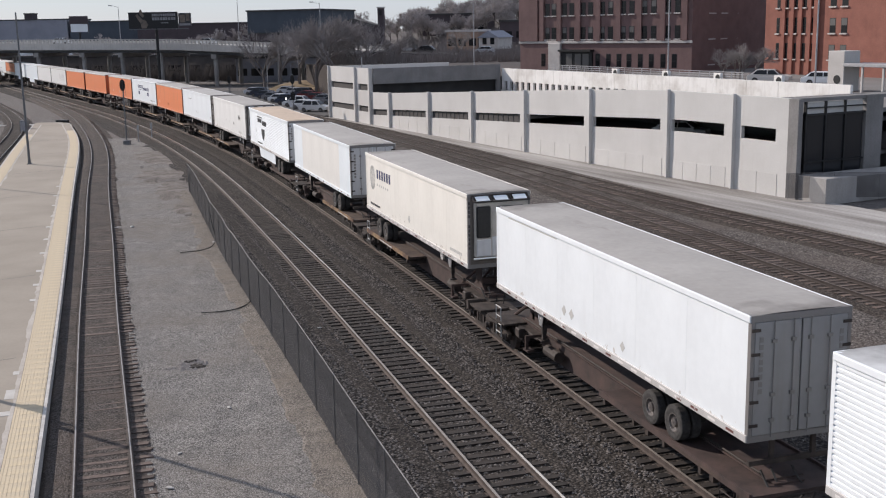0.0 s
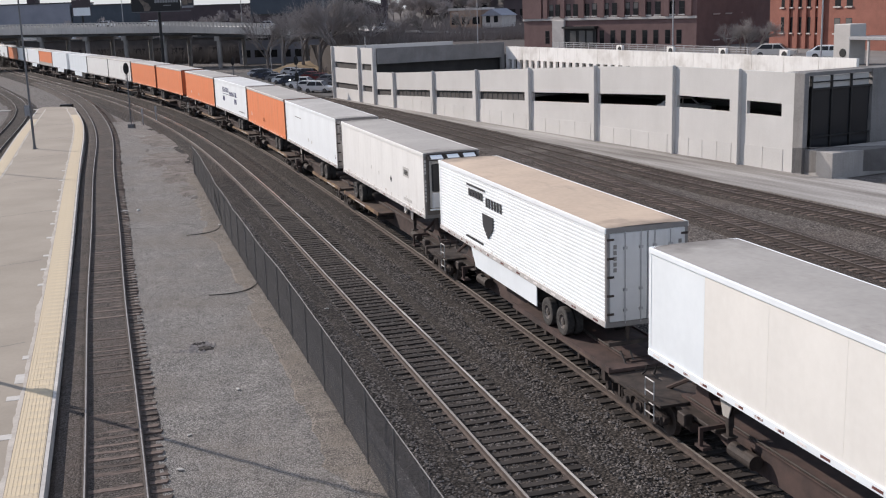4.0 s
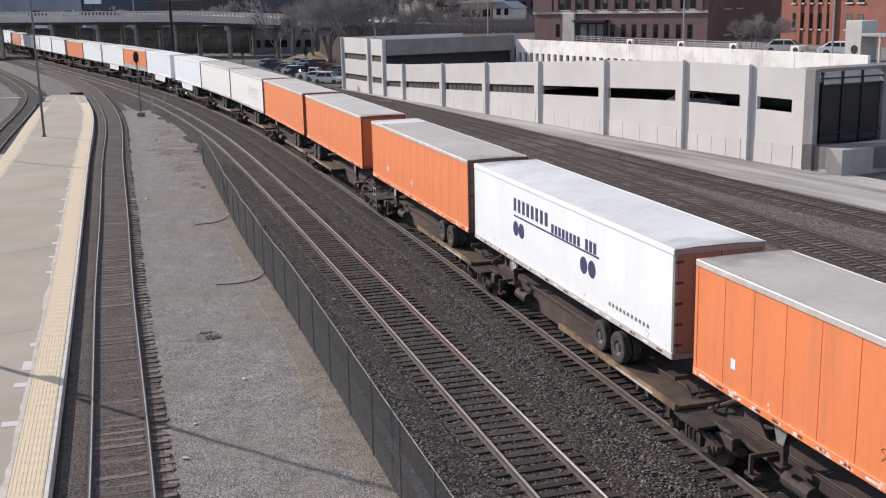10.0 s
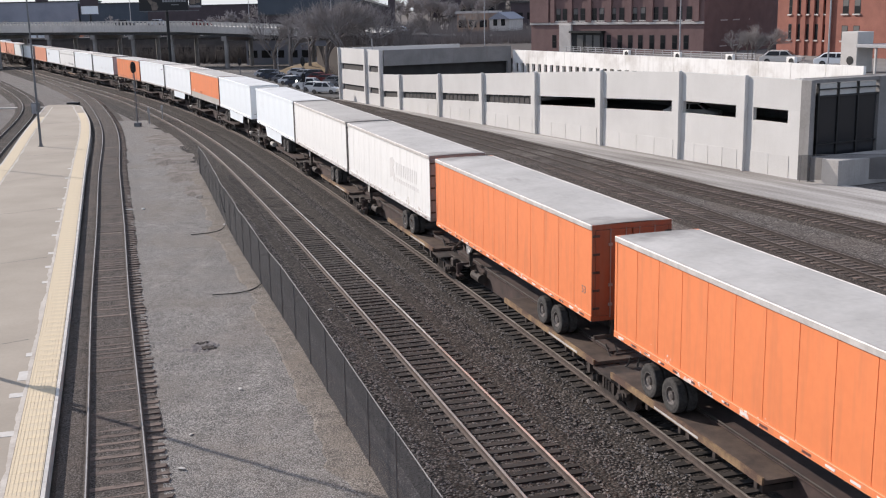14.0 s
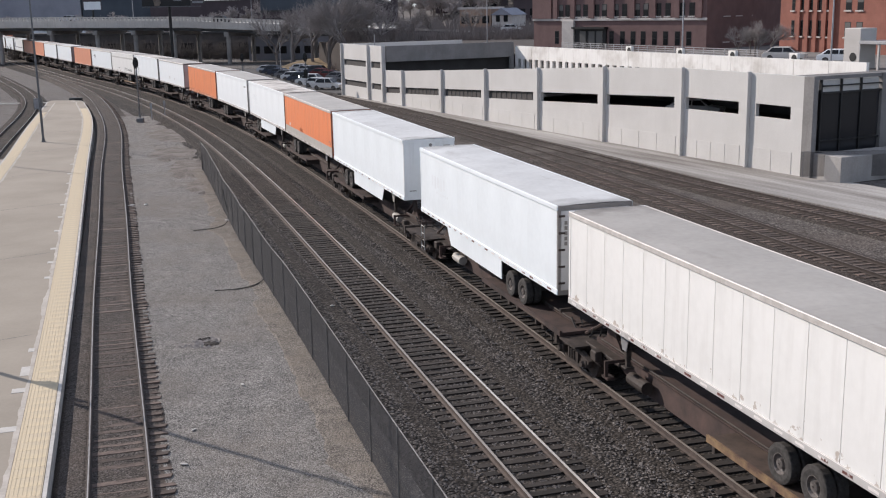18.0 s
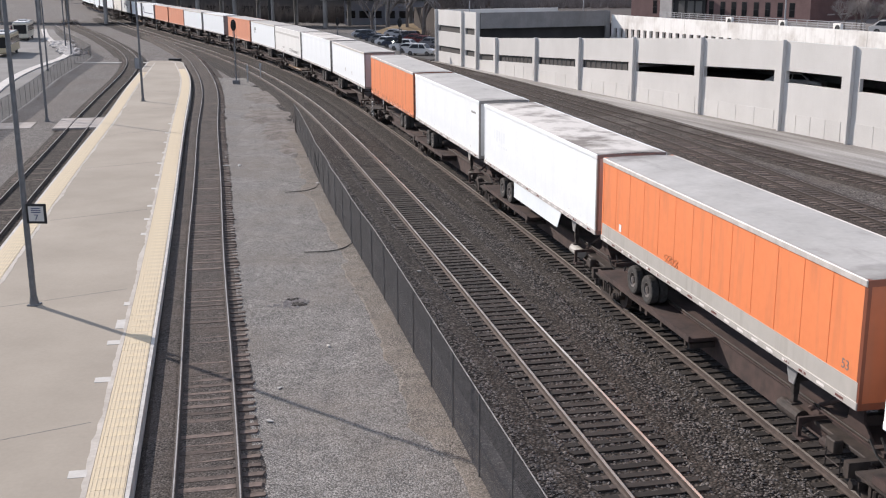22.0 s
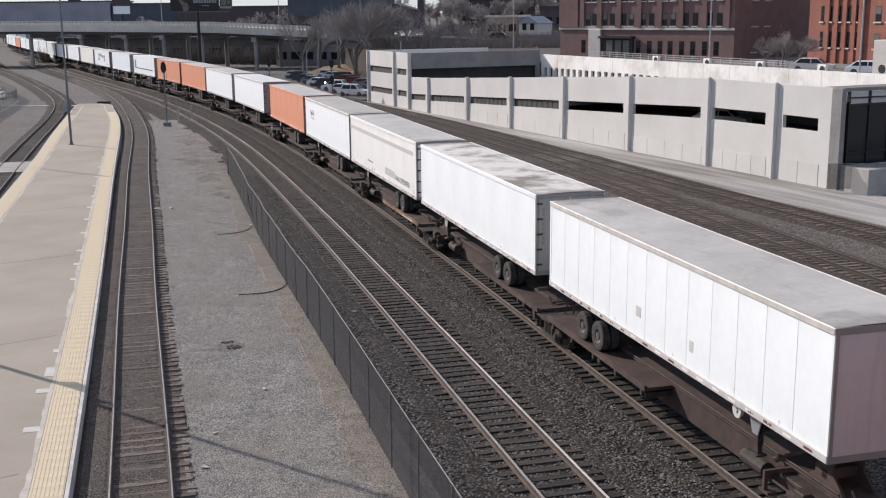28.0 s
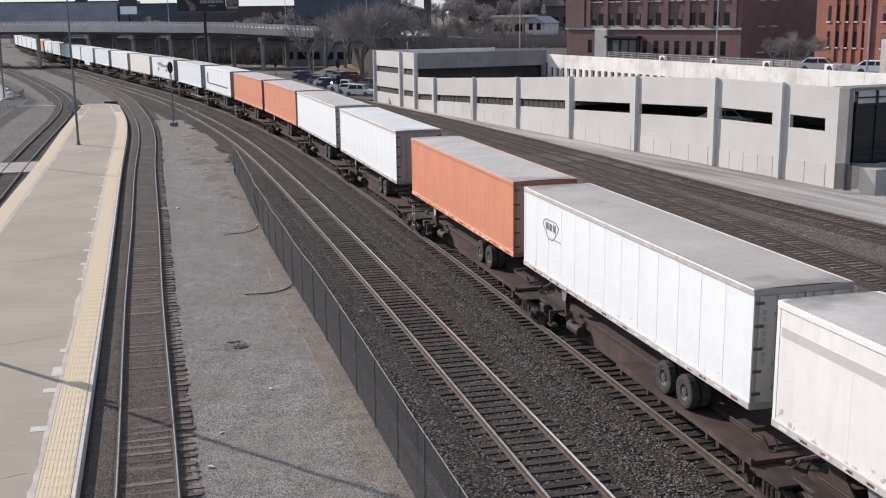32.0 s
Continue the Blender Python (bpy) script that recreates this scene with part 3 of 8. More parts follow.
road = [gp(-60, -6.4), gp(-20, -6.8), gp(0, -6.3), gp(12, -5.0), gp(30, -3.6), gp(60, -2.8), gp(90, -2.8)]
sheet("service_road", road + [gp(90, 1), gp(-60, 1)], -0.30, M_ROAD, "pale packed-dirt service road beside the garage", "road", 0.4)
sheet("car_park", [(-52, 215), (-16, 152), (10, 160), (8, 205), (-20, 225)], -0.10, M_ASPHALT, "dark asphalt car park behind the train", "pavement", 0.3)
bank = surf("dry grass", (0.30, 0.22, 0.13), (0.20, 0.15, 0.09), 0.8, 0.95, fine=10, bump=0.4)
bm = bmesh.new()
rows = []
for i in range(9):
    x = -34 + i * 5.5
    rows.append([bm.verts.new((x + 1.5 * k, 205 + 3.0 * k + 2.0 * math.sin(i), -0.2 + 2.2 * math.sin(k / 5 * math.pi * 0.5) + 0.2 * math.sin(i * 2 + k))) for k in range(6)])
for a, b in zip(rows, rows[1:]):
    for k in range(5):
        bm.faces.new((a[k], b[k], b[k + 1], a[k + 1]))
tagged(part("grass_bank", bm, bank), "dry brown grass bank behind the car park", "grass bank", kind="structure")

# ---- tracks ----
def rail_profile(band=False):
    if band:
        return [(-0.07, -0.172), (0.07, -0.172), (0.07, -0.155), (0.012, -0.13), (0.012, -0.045), (0.037, -0.038), (0.037, -0.004), (0.016, 0.0), (-0.016, 0.0), (-0.037, -0.004), (-0.037, -0.038), (-0.012, -0.045), (-0.012, -0.13), (-0.07, -0.155)]
    return [(-0.07, -0.172), (0.07, -0.172), (0.07, -0.155), (0.012, -0.13), (0.012, -0.045), (0.037, -0.038), (0.037, 0.0), (-0.037, 0.0), (-0.037, -0.038), (-0.012, -0.045), (-0.012, -0.13), (-0.07, -0.155)]


def tie_mesh(i, plate_w):
    bm = bmesh.new()
    rng = random.Random(i)
    bx(bm, -1.3, 1.3, -0.115, 0.115, -0.18, 0.0)
    for v in bm.verts:
        v.co += Vector((rng.uniform(-0.06, 0.06), rng.uniform(-0.012, 0.012), rng.uniform(-0.012, 0.012)))
    for sx in (-0.752, 0.752):
        bx(bm, sx - plate_w, sx + plate_w, -0.09, 0.09, 0.0, 0.012, mi=1)
    return bm


TIE_MESHES = {}


def track(way, label, tie_mat, top_mat, step=0.5, y0=18, y1=130, web=None, right_top=None):
    t = thing("railway_track", label, "railway track", kind="structure")
    for side in (-0.752, 0.752):
        part("rail", sweep(bmesh.new(), way.off(side), rail_profile(web is not None), closed=True, mats=[0, 0, 0, 0, 0, 0, 0, 1, 0, 0, 0, 0, 0, 0] if web else [0, 0, 0, 0, 0, 0, 1, 0, 0, 0, 0, 0]), [web or M_RAIL, right_top if side > 0 and right_top else top_mat], t)
    if tie_mat.name not in TIE_MESHES:
        TIE_MESHES[tie_mat.name] = [mesh_of(tie_mesh(i, 0.17 if tie_mat is M_TIE else 0.09), "tie", [tie_mat, M_RAIL if tie_mat is M_TIE else M_RAILDK]) for i in range(4)]
    rng = random.Random(len(label))
    rest, count, s = bmesh.new(), 0, 0.3
    while s < way.s[-1] - 1:
        p = way.at(s)
        m = pose(p[0], p[1], -0.168 + rng.uniform(-0.012, 0.006), 0, 0, way.turn(s) + rng.uniform(-1.6, 1.6)) @ pose(rng.uniform(-0.05, 0.05), 0, 0)
        if y0 < p[1] < y1 and count < 300:
            part("tie", rng.choice(TIE_MESHES[tie_mat.name]), None, t, m=m)
            count += 1
        elif p[1] >= y1 or p[1] <= y0:
            c = [m @ Vector(q) for q in ((-1.3, -0.115, 0), (1.3, -0.115, 0), (1.3, 0.115, 0), (-1.3, 0.115, 0), (-1.3, -0.115, -0.1), (1.3, -0.115, -0.1))]
            v = [rest.verts.new(q) for q in c]
            rest.faces.new(v[:4])
            rest.faces.new((v[4], v[5], v[1], v[0]))
        s += step + rng.uniform(-0.03, 0.03)
    if len(rest.verts):
        tagged(part("distant_ties", rest, tie_mat, t), kind="stuff")
    else:
        rest.free()
    return t


# ---- passenger platform ----
PR = [(2.0, -15.0), (-9.2, 21.9), (-12.4, 32.5), (-17.0, 47.5), (-30.0, 89.5), (-37.0, 112.2), (-40.4, 122.4), (-44.6, 133.8), (-47.0, 140.0)]
PL = [(-5.6, -15.0), (-22.5, 41.3), (-31.8, 72.5), (-35.9, 86.5), (-41.8, 105.7), (-49.4, 131.3), (-53.0, 143.5)]
edge_r = Way(np.vstack([spline(PR).p, [(-47.6, 142.0), (-48.9, 144.2), (-50.5, 145.4)]]))
edge_l = spline(PL)
ZP = 0.2
platform = thing("station_platform", "long low concrete station platform with yellow edge tiles", "platform", kind="structure")
ring = [tuple(p) for p in edge_r.off(-0.02).p] + [(-53.2, 145.6)] + [tuple(p) for p in edge_l.off(0.02).p[::-1]]
bm = prism(bmesh.new(), ring, -0.42, ZP - 0.012)
bmesh.ops.triangulate(bm, faces=bm.faces[:])
part("slab", bm, M_CONC, platform)
bm = bmesh.new()
sweep(bm, edge_r, [(0.0, -0.42), (0.0, ZP), (-0.1, ZP), (-0.1, ZP - 0.05)])
part("coping", bm, M_COPING, platform, "white painted edge coping")
bm = bmesh.new()
sweep(bm, edge_l, [(0.0, -0.42), (0.0, ZP), (0.14, ZP), (0.14, ZP - 0.05)])
part("coping", bm, M_COPING, platform, "white painted edge coping")


def tactile_tile():
    bm = bmesh.new()
    bx(bm, -0.41, 0.41, -0.3, 0.3, -0.02, 0.004)
    for i in range(8):
        x = -0.365 + i * 0.104
        bx(bm, x - 0.018, x + 0.018, -0.3, 0.3, 0.004, 0.012)
    return bm


TILE = mesh_of(tactile_tile(), "edge_tile", M_YELLOW)
for wy, sgn, y0, y1 in ((edge_r, -1, 18, 132), (edge_l, 1, 38, 128)):
    s = 2.0
    line = wy.off(sgn * 0.53)
    while s < line.s[-1] - 1:
        p = line.at(s)
        if y0 < p[1] < y1:
            part("edge_tile", TILE, None, platform, m=pose(p[0], p[1], ZP, 0, 0, line.turn(s)))
        s += 0.607 if p[1] < 62 else 0.61
bm = bmesh.new()
for wy, sgn in ((edge_r, 1), (edge_l, -1)):
    line = wy.off(-0.955 * sgn)
    last = None
    for k in range(int((line.s[-1] - 2) / 0.35)):
        q, e = line.at(1 + k * 0.35), line.at(1.2 + k * 0.35) - line.at(0.8 + k * 0.35)
        n = np.array([e[1], -e[0]]) / np.linalg.norm(e) * -sgn
        w = 0.14 + 0.12 * noise.noise((k * 0.11, sgn, 0)) + 0.09 * noise.noise((k * 0.6, sgn, 4))
        row = [bm.verts.new((q[0] + n[0] * o, q[1] + n[1] * o, z)) for o, z in ((0, ZP - 0.03), (0, ZP - 0.004), (max(w, 0.03), ZP - 0.004), (max(w, 0.03) + 0.01, ZP - 0.03))]
        if last:
            for j in range(3):
                bm.faces.new((last[j], last[j + 1], row[j + 1], row[j]))
        last = row
bmesh.ops.recalc_face_normals(bm, faces=bm.faces[:])
part("edge_strip", bm, surf("worn edge strip", (0.49, 0.455, 0.41), (0.36, 0.325, 0.285), 0.8, 0.9, fine=9), platform, "pale strip behind the yellow tiles")
rng = random.Random(5)
for i, d in enumerate((22.7, 28.7, 31.9, 34.0, 36.0, 46.5, 49.5, 52.5, 57, 61, 65, 69, 73.5, 78, 83)):
    inner = edge_r.off(-1.06)
    s = float(np.interp(d, inner.p[:, 1], inner.s))
    p = inner.at(s)
    w = (0.42, 0.45, 0.4, 0.28, 0.2)[i] if i < 5 else rng.uniform(0.15, 0.3)
    part("mortar_patch", box(-w, 0, -0.2 - 0.55 * (i == 3), 0.2, -0.03, 0.0), M_PATCH, platform, m=pose(p[0], p[1], ZP - 0.003 + 0.001 * (i % 3), 0, 0, inner.turn(s)))
for d in (26, 38.2, 52, 66, 80, 94, 108, 122):
    s = float(np.interp(d, edge_r.p[:, 1], edge_r.s))
    p, q = edge_r.off(-1.3).at(s), edge_l.off(1.3).at(float(np.interp(d - 3.5, edge_l.p[:, 1], edge_l.s)))
    mid, L = (p + q) / 2, float(np.linalg.norm(p - q))
    part("expansion_joint", box(-L / 2, L / 2, -0.012, 0.012, -0.02, 0.0), M_LOT, platform, m=pose(mid[0], mid[1], ZP - 0.008, 0, 0, math.degrees(math.atan2(*(p - q)[::-1]))))


# ---- lamp posts ----
def lamp_post(x, y, z, h, sign=False, az=0):
    t = thing("lamp_post", "grey tapered steel lamp post on the station side" if not sign else "grey steel lamp post carrying a small square sign", "lamp post", pose(x, y, z, 0, 0, az), "lamp posts")
    part("base_plate", box(-0.2, 0.2, -0.2, 0.2, 0, 0.05, bevel=0.02), M_POLE, t)
    part("base_cover", cyl(bmesh.new(), (0, 0, 0.05), (0, 0, 0.3), 0.17, 0.13, 12), M_POLE, t)
    part("shaft", cyl(bmesh.new(), (0, 0, 0.05), (0, 0, h), 0.115, 0.065, 12), M_POLE, t)
    part("cap", cyl(bmesh.new(), (0, 0, h), (0, 0, h + 0.12), 0.08, 0.04, 10), M_POLE, t)
    if sign:
        part("sign_frame", box(0.1, 0.82, -0.14, -0.09, 2.98, 3.68, bevel=0.015), M_BLACK, t, "black square sign frame")
        part("sign_face", box(0.19, 0.73, -0.152, -0.142, 3.07, 3.59), P_PALE, t, "pale sign face")
        for z in (3.38, 3.45, 3.52):
            part("sign_mark", box(0.29, 0.63, -0.158, -0.153, z - 0.015, z + 0.015), P_NAVY, t, "blue-grey bar of small print")
        num = bpy.data.curves.new("numeral", "FONT")
        num.body, num.size, num.align_x, num.extrude = "7", 0.3, "CENTER", 0.003
        num.materials.append(P_NAVY)
        ob = new("numeral", num)
        ob.parent = t
        ob.matrix_basis = pose(0.46, -0.156, 3.1, 90, 0, 0)
        tagged(ob, "navy numeral")
    return t


lamp_post(-17.9, 35.6, ZP - 0.012, 13.2, True, 0)
lamp_post(-36.9, 98.0, ZP - 0.012, 13.2, False, 0)
for x, y in ((-41.2, 87.3), (-62.8, 134.6), (-71.2, 161.0), (-79.7, 178.3)):
    lamp_post(x, y, -0.3, 13.2, False, 180)


# ---- wire fences ----
M_OLDGALV = surf("weathered galvanised tube", (0.24, 0.235, 0.235), (0.15, 0.145, 0.145), 5, 0.6, 0.4)
M_WIRE = surf("dull dark wire", (0.085, 0.08, 0.08), (0.06, 0.057, 0.057), 4, 0.6)
M_TUBE = surf("dark fence tube", (0.13, 0.126, 0.126), (0.09, 0.087, 0.087), 4, 0.6)
def wire_fence(way, h, label, post_step=3.0, z0=-0.3, fabric=None, sway=0.0, tube=None):
    """Wire fence along a line; sway lets its top wander sideways and sag."""
    t = thing("chain_link_fence", label, "fence", kind="structure")

    def top(d):
        q = way.at(d)
        e = way.at(d + 0.3) - way.at(d - 0.3)
        n = np.array([e[1], -e[0]]) / max(float(np.linalg.norm(e)), 1e-6)
        k = 0.12 + 0.88 * min(max((q[1] - 38) / 14, 0), 1)
        w = sway * k * noise.noise((d * 0.16, 2.0, 0))
        q = q + n * w
        return (q[0], q[1], z0 + h + 0.5 * sway * k * noise.noise((d * 0.35, 9.0, 0)))

    if fabric:
        part("mesh_fabric", sweep(bmesh.new(), way, [(0, z0 + 0.03), (0, z0 + h)]), fabric, t, "grey woven wire fabric")
    else:
        verts, faces, n = [], [], int(way.s[-1] / 0.062)
        for k in range(n):
            s0 = k * 0.062
            for a, b in ((s0, s0 + h), (s0 + h, s0)):
                p, i0 = way.at(a), len(verts)
                q = way.at(b)
                for e in ((p[0], p[1], z0 + 0.03), (q[0], q[1], z0 + h - 0.04)):
                    verts += [(e[0] - 0.0035, e[1], e[2]), (e[0] + 0.0035, e[1] - 0.003, e[2]), (e[0], e[1] + 0.0035, e[2])]
                faces += [(i0, i0 + 1, i0 + 4, i0 + 3), (i0 + 1, i0 + 2, i0 + 5, i0 + 4), (i0 + 2, i0, i0 + 3, i0 + 5)]
        me = bpy.data.meshes.new("mesh_fabric")
        me.from_pydata(verts, [], faces)
        me.materials.append(M_WIRE)
        tagged(part("mesh_fabric", me, None, t), "dark woven wire fabric", kind="stuff")
    line = [top(d) for d in np.arange(0.3, way.s[-1] - 0.3, 0.5)]
    part("top_rail", sweep(bmesh.new(), Way(np.array([q[:2] for q in line])), [(0.016 * math.cos(a), 0.016 * math.sin(a)) for a in (i * math.pi / 3 for i in range(6))], closed=True, z=[q[2] for q in line]), M_OLDGALV, t)
    s = 0.2
    while s < way.s[-1]:
        p = way.at(s)
        bm = cyl(bmesh.new(), (0, 0, -0.1), (0, 0, h + 0.02), 0.017, seg=8)
        shared("post", ("fpost", h), lambda b=bm: b, tube or M_OLDGALV, t, pose(p[0] - 0.03, p[1], z0))
        s += post_step
    return t


wire_fence(FENCE.cut(12, 82), 2.2, "dark chain-link fence between the gravel and the main tracks", sway=0.13, tube=M_TUBE)
wire_fence(spline([(-32, 45), (-44.4, 84.8), (-49.3, 101), (-57, 124.4), (-64.4, 150.1), (-67, 158.5)]), 1.8, "weathered chain-link fence along the service lot", fabric=M_CHAIN)
wire_fence(spline([(-67.2, 159), (-72.6, 169), (-85, 191.3), (-104, 228)]), 1.8, "weathered chain-link fence bending back towards the overpass", fabric=M_CHAIN)


# ---- parking garage ----
garage = thing("parking_garage", "pale precast concrete parking garage with a sloping ramp wall", "building")
GM = Matrix(((-GU.x, GN.x, 0, GC.x), (-GU.y, GN.y, 0, GC.y), (0, 0, 1, 0), (0, 0, 0, 1)))   # local: x = -d along the wall, y away from the tracks


garage.matrix_basis = GM
M_GRILLE = surf("dull grey mesh", (0.085, 0.08, 0.078), (0.06, 0.057, 0.055), 2, 0.9)
PILL = [0.0, 5.35, 12.8, 23.5, 34.5, 45.2, 55.5, 66.4, 72.4, 77.3, 87.4]
TOPS = [6.4, 6.4, 6.4, 6.04, 5.49, 4.93, 4.41, 3.87, 3.7]
WT, WB = lambda d: 4.3 - max(d - 11, 0) * 0.0435, lambda d: 3.4 - max(d - 11, 0) * 0.0405


def slab_quad(x0, x1, y0, y1, z):
    """Wall piece whose lower and upper edges slope: z = (low at x0, low at x1, high at x0, high at x1)."""
    bm = bmesh.new()
    v = [bm.verts.new(p) for p in ((x0, y0, z[0]), (x1, y0, z[1]), (x1, y1, z[1]), (x0, y1, z[0]), (x0, y0, z[2]), (x1, y0, z[3]), (x1, y1, z[3]), (x0, y1, z[2]))]
    for q in ((3, 2, 1, 0), (4, 5, 6, 7), (0, 1, 5, 4), (1, 2, 6, 5), (2, 3, 7, 6), (3, 0, 4, 7)):
        bm.faces.new([v[i] for i in q])
    bmesh.ops.recalc_face_normals(bm, faces=bm.faces[:])
    return bm


for i, (a, b) in enumerate(zip(PILL[:8], PILL[1:9])):
    ta, tb = TOPS[i], TOPS[i + 1]
    wa, wb = a + 1.1, b - (0.35 if i else 0.6)
    if i == 0:
        wa, wb = 1.2, 4.6
    x = lambda d: -d
    part("spandrel_panel", slab_quad(x(b) + 0.02, x(a) - 0.02, 0, 0.3, (WT(b), WT(a), tb, ta)), M_GARAGE, garage)
    part("wall_panel", slab_quad(x(b) + 0.02, x(a) - 0.02, 0, 0.3, (-0.4, -0.4, WB(b), WB(a))), M_GARAGE, garage)
    for p0, p1 in ((a, wa), (wb, b)):
        part("jamb_panel", slab_quad(x(p1) + 0.02, x(p0) - 0.02, 0, 0.3, (WB(p1), WB(p0), WT(p1), WT(p0))), M_GARAGE, garage)
    n = 4 if i else 2
    if 1 <= i <= 6:
        for k in range(n):
            c0, c1 = a + 0.8 + (b - a - 1.0) * k / n, a + 0.8 + (b - a - 1.0) * (k + 1) / n
            part("base_panel", box(x(c1) + 0.025, x(c0) - 0.025, -0.025, 0.0, -0.4, 1.15 - 0.03 * k - 0.01 * i), M_GARAGE, garage)
    elif i == 0:
        for c0, c1 in ((0.9, 2.9), (2.9, 5.0)):
            part("base_panel", box(x(c1) + 0.025, x(c0) - 0.025, -0.025, 0.0, -0.4, 1.2), M_GARAGE, garage)
    if i >= 4:
        part("window_grille", slab_quad(x(wb) - 0.05, x(wa) + 0.05, 0.2, 0.24, (WB(wb) - 0.05, WB(wa) - 0.05, WT(wb) + 0.05, WT(wa) + 0.05)), M_GRILLE, garage, "dull grey mesh infill")
    if 4 <= i < 7:
        nb = 9
        for k in range(nb):
            d = wa + (wb - wa) * (k + 0.5) / nb
            part("window_bar", box(x(d) - 0.02, x(d) + 0.02, 0.14, 0.18, WB(d) - 0.02, WT(d) + 0.02), M_POLE, garage)
for d, t in list(zip(PILL[1:8], TOPS[1:8])):
    part("pilaster", box(-d - 0.04, -d + 0.15, -0.30, 0.0, -0.4, t + 0.1, bevel=0.02), M_GARAGE, garage)
# upper block at the far end
for z0, z1 in ((1.1, 1.95), (3.8, 4.7)):
    part("window_grille", box(-87.2, -72.5, 0.2, 0.24, z0, z1), M_GRILLE, garage, "dull grey mesh infill")
for z0, z1 in ((-0.4, 1.15), (1.9, 3.85), (4.65, 6.65)):
    part("wall_panel", box(-87.4, -72.42, 0, 0.3, z0, z1), M_GARAGE, garage)
for z0, z1 in ((1.15, 1.9), (3.85, 4.65)):
    for a, b in ((72.42, 73.4), (76.5, 78.3), (86.3, 87.4)):
        part("jamb_panel", box(-b, -a, 0, 0.3, z0, z1), M_GARAGE, garage)
for d in (72.4, 77.3, 86.8):
    part("pilaster", box(-d - 0.04, -d + 0.15, -0.30, 0.0, -0.4, 6.72, bevel=0.02), M_GARAGE, garage)
part("end_wall", box(-87.4, -87.1, 0.3, 18.5, -0.4, 6.6), M_GARAGE, garage)
# Darker copy of the garage concrete: shade of turned-away and inner faces put into colour.
M_SHADE = surf("shade-dark streaked concrete", (0.26, 0.25, 0.245), (0.19, 0.185, 0.18), 0.4, 0.9, fine=8, streak=0.2)
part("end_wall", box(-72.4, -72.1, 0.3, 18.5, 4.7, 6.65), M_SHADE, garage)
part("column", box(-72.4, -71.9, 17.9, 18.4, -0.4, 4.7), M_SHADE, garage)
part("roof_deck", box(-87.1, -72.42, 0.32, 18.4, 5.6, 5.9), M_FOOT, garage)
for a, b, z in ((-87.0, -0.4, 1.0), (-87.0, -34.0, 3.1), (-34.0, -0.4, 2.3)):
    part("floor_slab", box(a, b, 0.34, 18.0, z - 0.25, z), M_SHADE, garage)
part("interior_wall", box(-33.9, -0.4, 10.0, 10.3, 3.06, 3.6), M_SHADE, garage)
# Added dark curtain, its near-black colour standing in for the shaded void.
part("interior_wall", box(-73.2, -73.0, 0.4, 18.3, -0.4, 4.7), surf("dark void concrete", (0.06, 0.058, 0.057), (0.04, 0.039, 0.038), 0.5, 0.9), garage)
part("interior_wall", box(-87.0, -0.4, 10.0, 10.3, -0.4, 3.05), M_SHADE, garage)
part("ramp_deck", slab_quad(-72.0, -13, 0.34, 18.0, (2.0, 4.3, 2.3, 4.7)), M_LOT, garage)
part("ramp_deck", box(-13, -0.4, 0.34, 18.0, 4.4, 4.7), M_LOT, garage)
# set-back parapet with slots
for k in range(14):
    d0 = 71.75 - k * 4.25
    part("parapet_panel", box(-d0 + 0.02, -d0 + 4.23, 18.5, 18.8, 4.45, 6.1 + 0.004 * (k % 3)), M_GARAGE2, garage)
for k in range(29):
    d0 = 71.4 - k * 1.45
    part("slot_post", box(-d0 - 0.33, -d0 + 0.33, 18.5, 18.8, 3.3, 4.45), M_GARAGE2, garage)
part("parapet_base", box(-72.0, -12.3, 18.5, 18.8, -0.4, 3.3), M_GARAGE2, garage)
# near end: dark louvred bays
# M_SHADE here paints the shaded end of the garage.
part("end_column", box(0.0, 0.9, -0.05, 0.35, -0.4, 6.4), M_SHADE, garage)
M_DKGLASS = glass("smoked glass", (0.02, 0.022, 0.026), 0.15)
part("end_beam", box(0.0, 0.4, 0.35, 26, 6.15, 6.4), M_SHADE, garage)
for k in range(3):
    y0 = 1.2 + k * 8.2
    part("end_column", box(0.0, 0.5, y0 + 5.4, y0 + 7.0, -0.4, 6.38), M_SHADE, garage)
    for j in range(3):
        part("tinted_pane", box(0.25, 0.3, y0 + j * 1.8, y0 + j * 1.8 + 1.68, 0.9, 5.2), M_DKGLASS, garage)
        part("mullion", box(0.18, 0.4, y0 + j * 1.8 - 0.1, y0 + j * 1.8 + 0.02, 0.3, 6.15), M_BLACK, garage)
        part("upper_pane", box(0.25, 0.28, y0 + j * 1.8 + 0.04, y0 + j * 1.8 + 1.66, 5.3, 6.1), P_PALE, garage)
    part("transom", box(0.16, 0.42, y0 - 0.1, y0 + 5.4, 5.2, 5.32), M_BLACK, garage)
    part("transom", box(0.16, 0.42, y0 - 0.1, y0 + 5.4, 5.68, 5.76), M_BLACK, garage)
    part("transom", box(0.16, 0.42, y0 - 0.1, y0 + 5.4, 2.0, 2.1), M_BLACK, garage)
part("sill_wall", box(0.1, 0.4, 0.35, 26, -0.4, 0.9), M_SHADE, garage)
part("near_deck", box(-12.4, 0.1, 0.36, 26, 5.1, 5.4), M_LOT, garage)

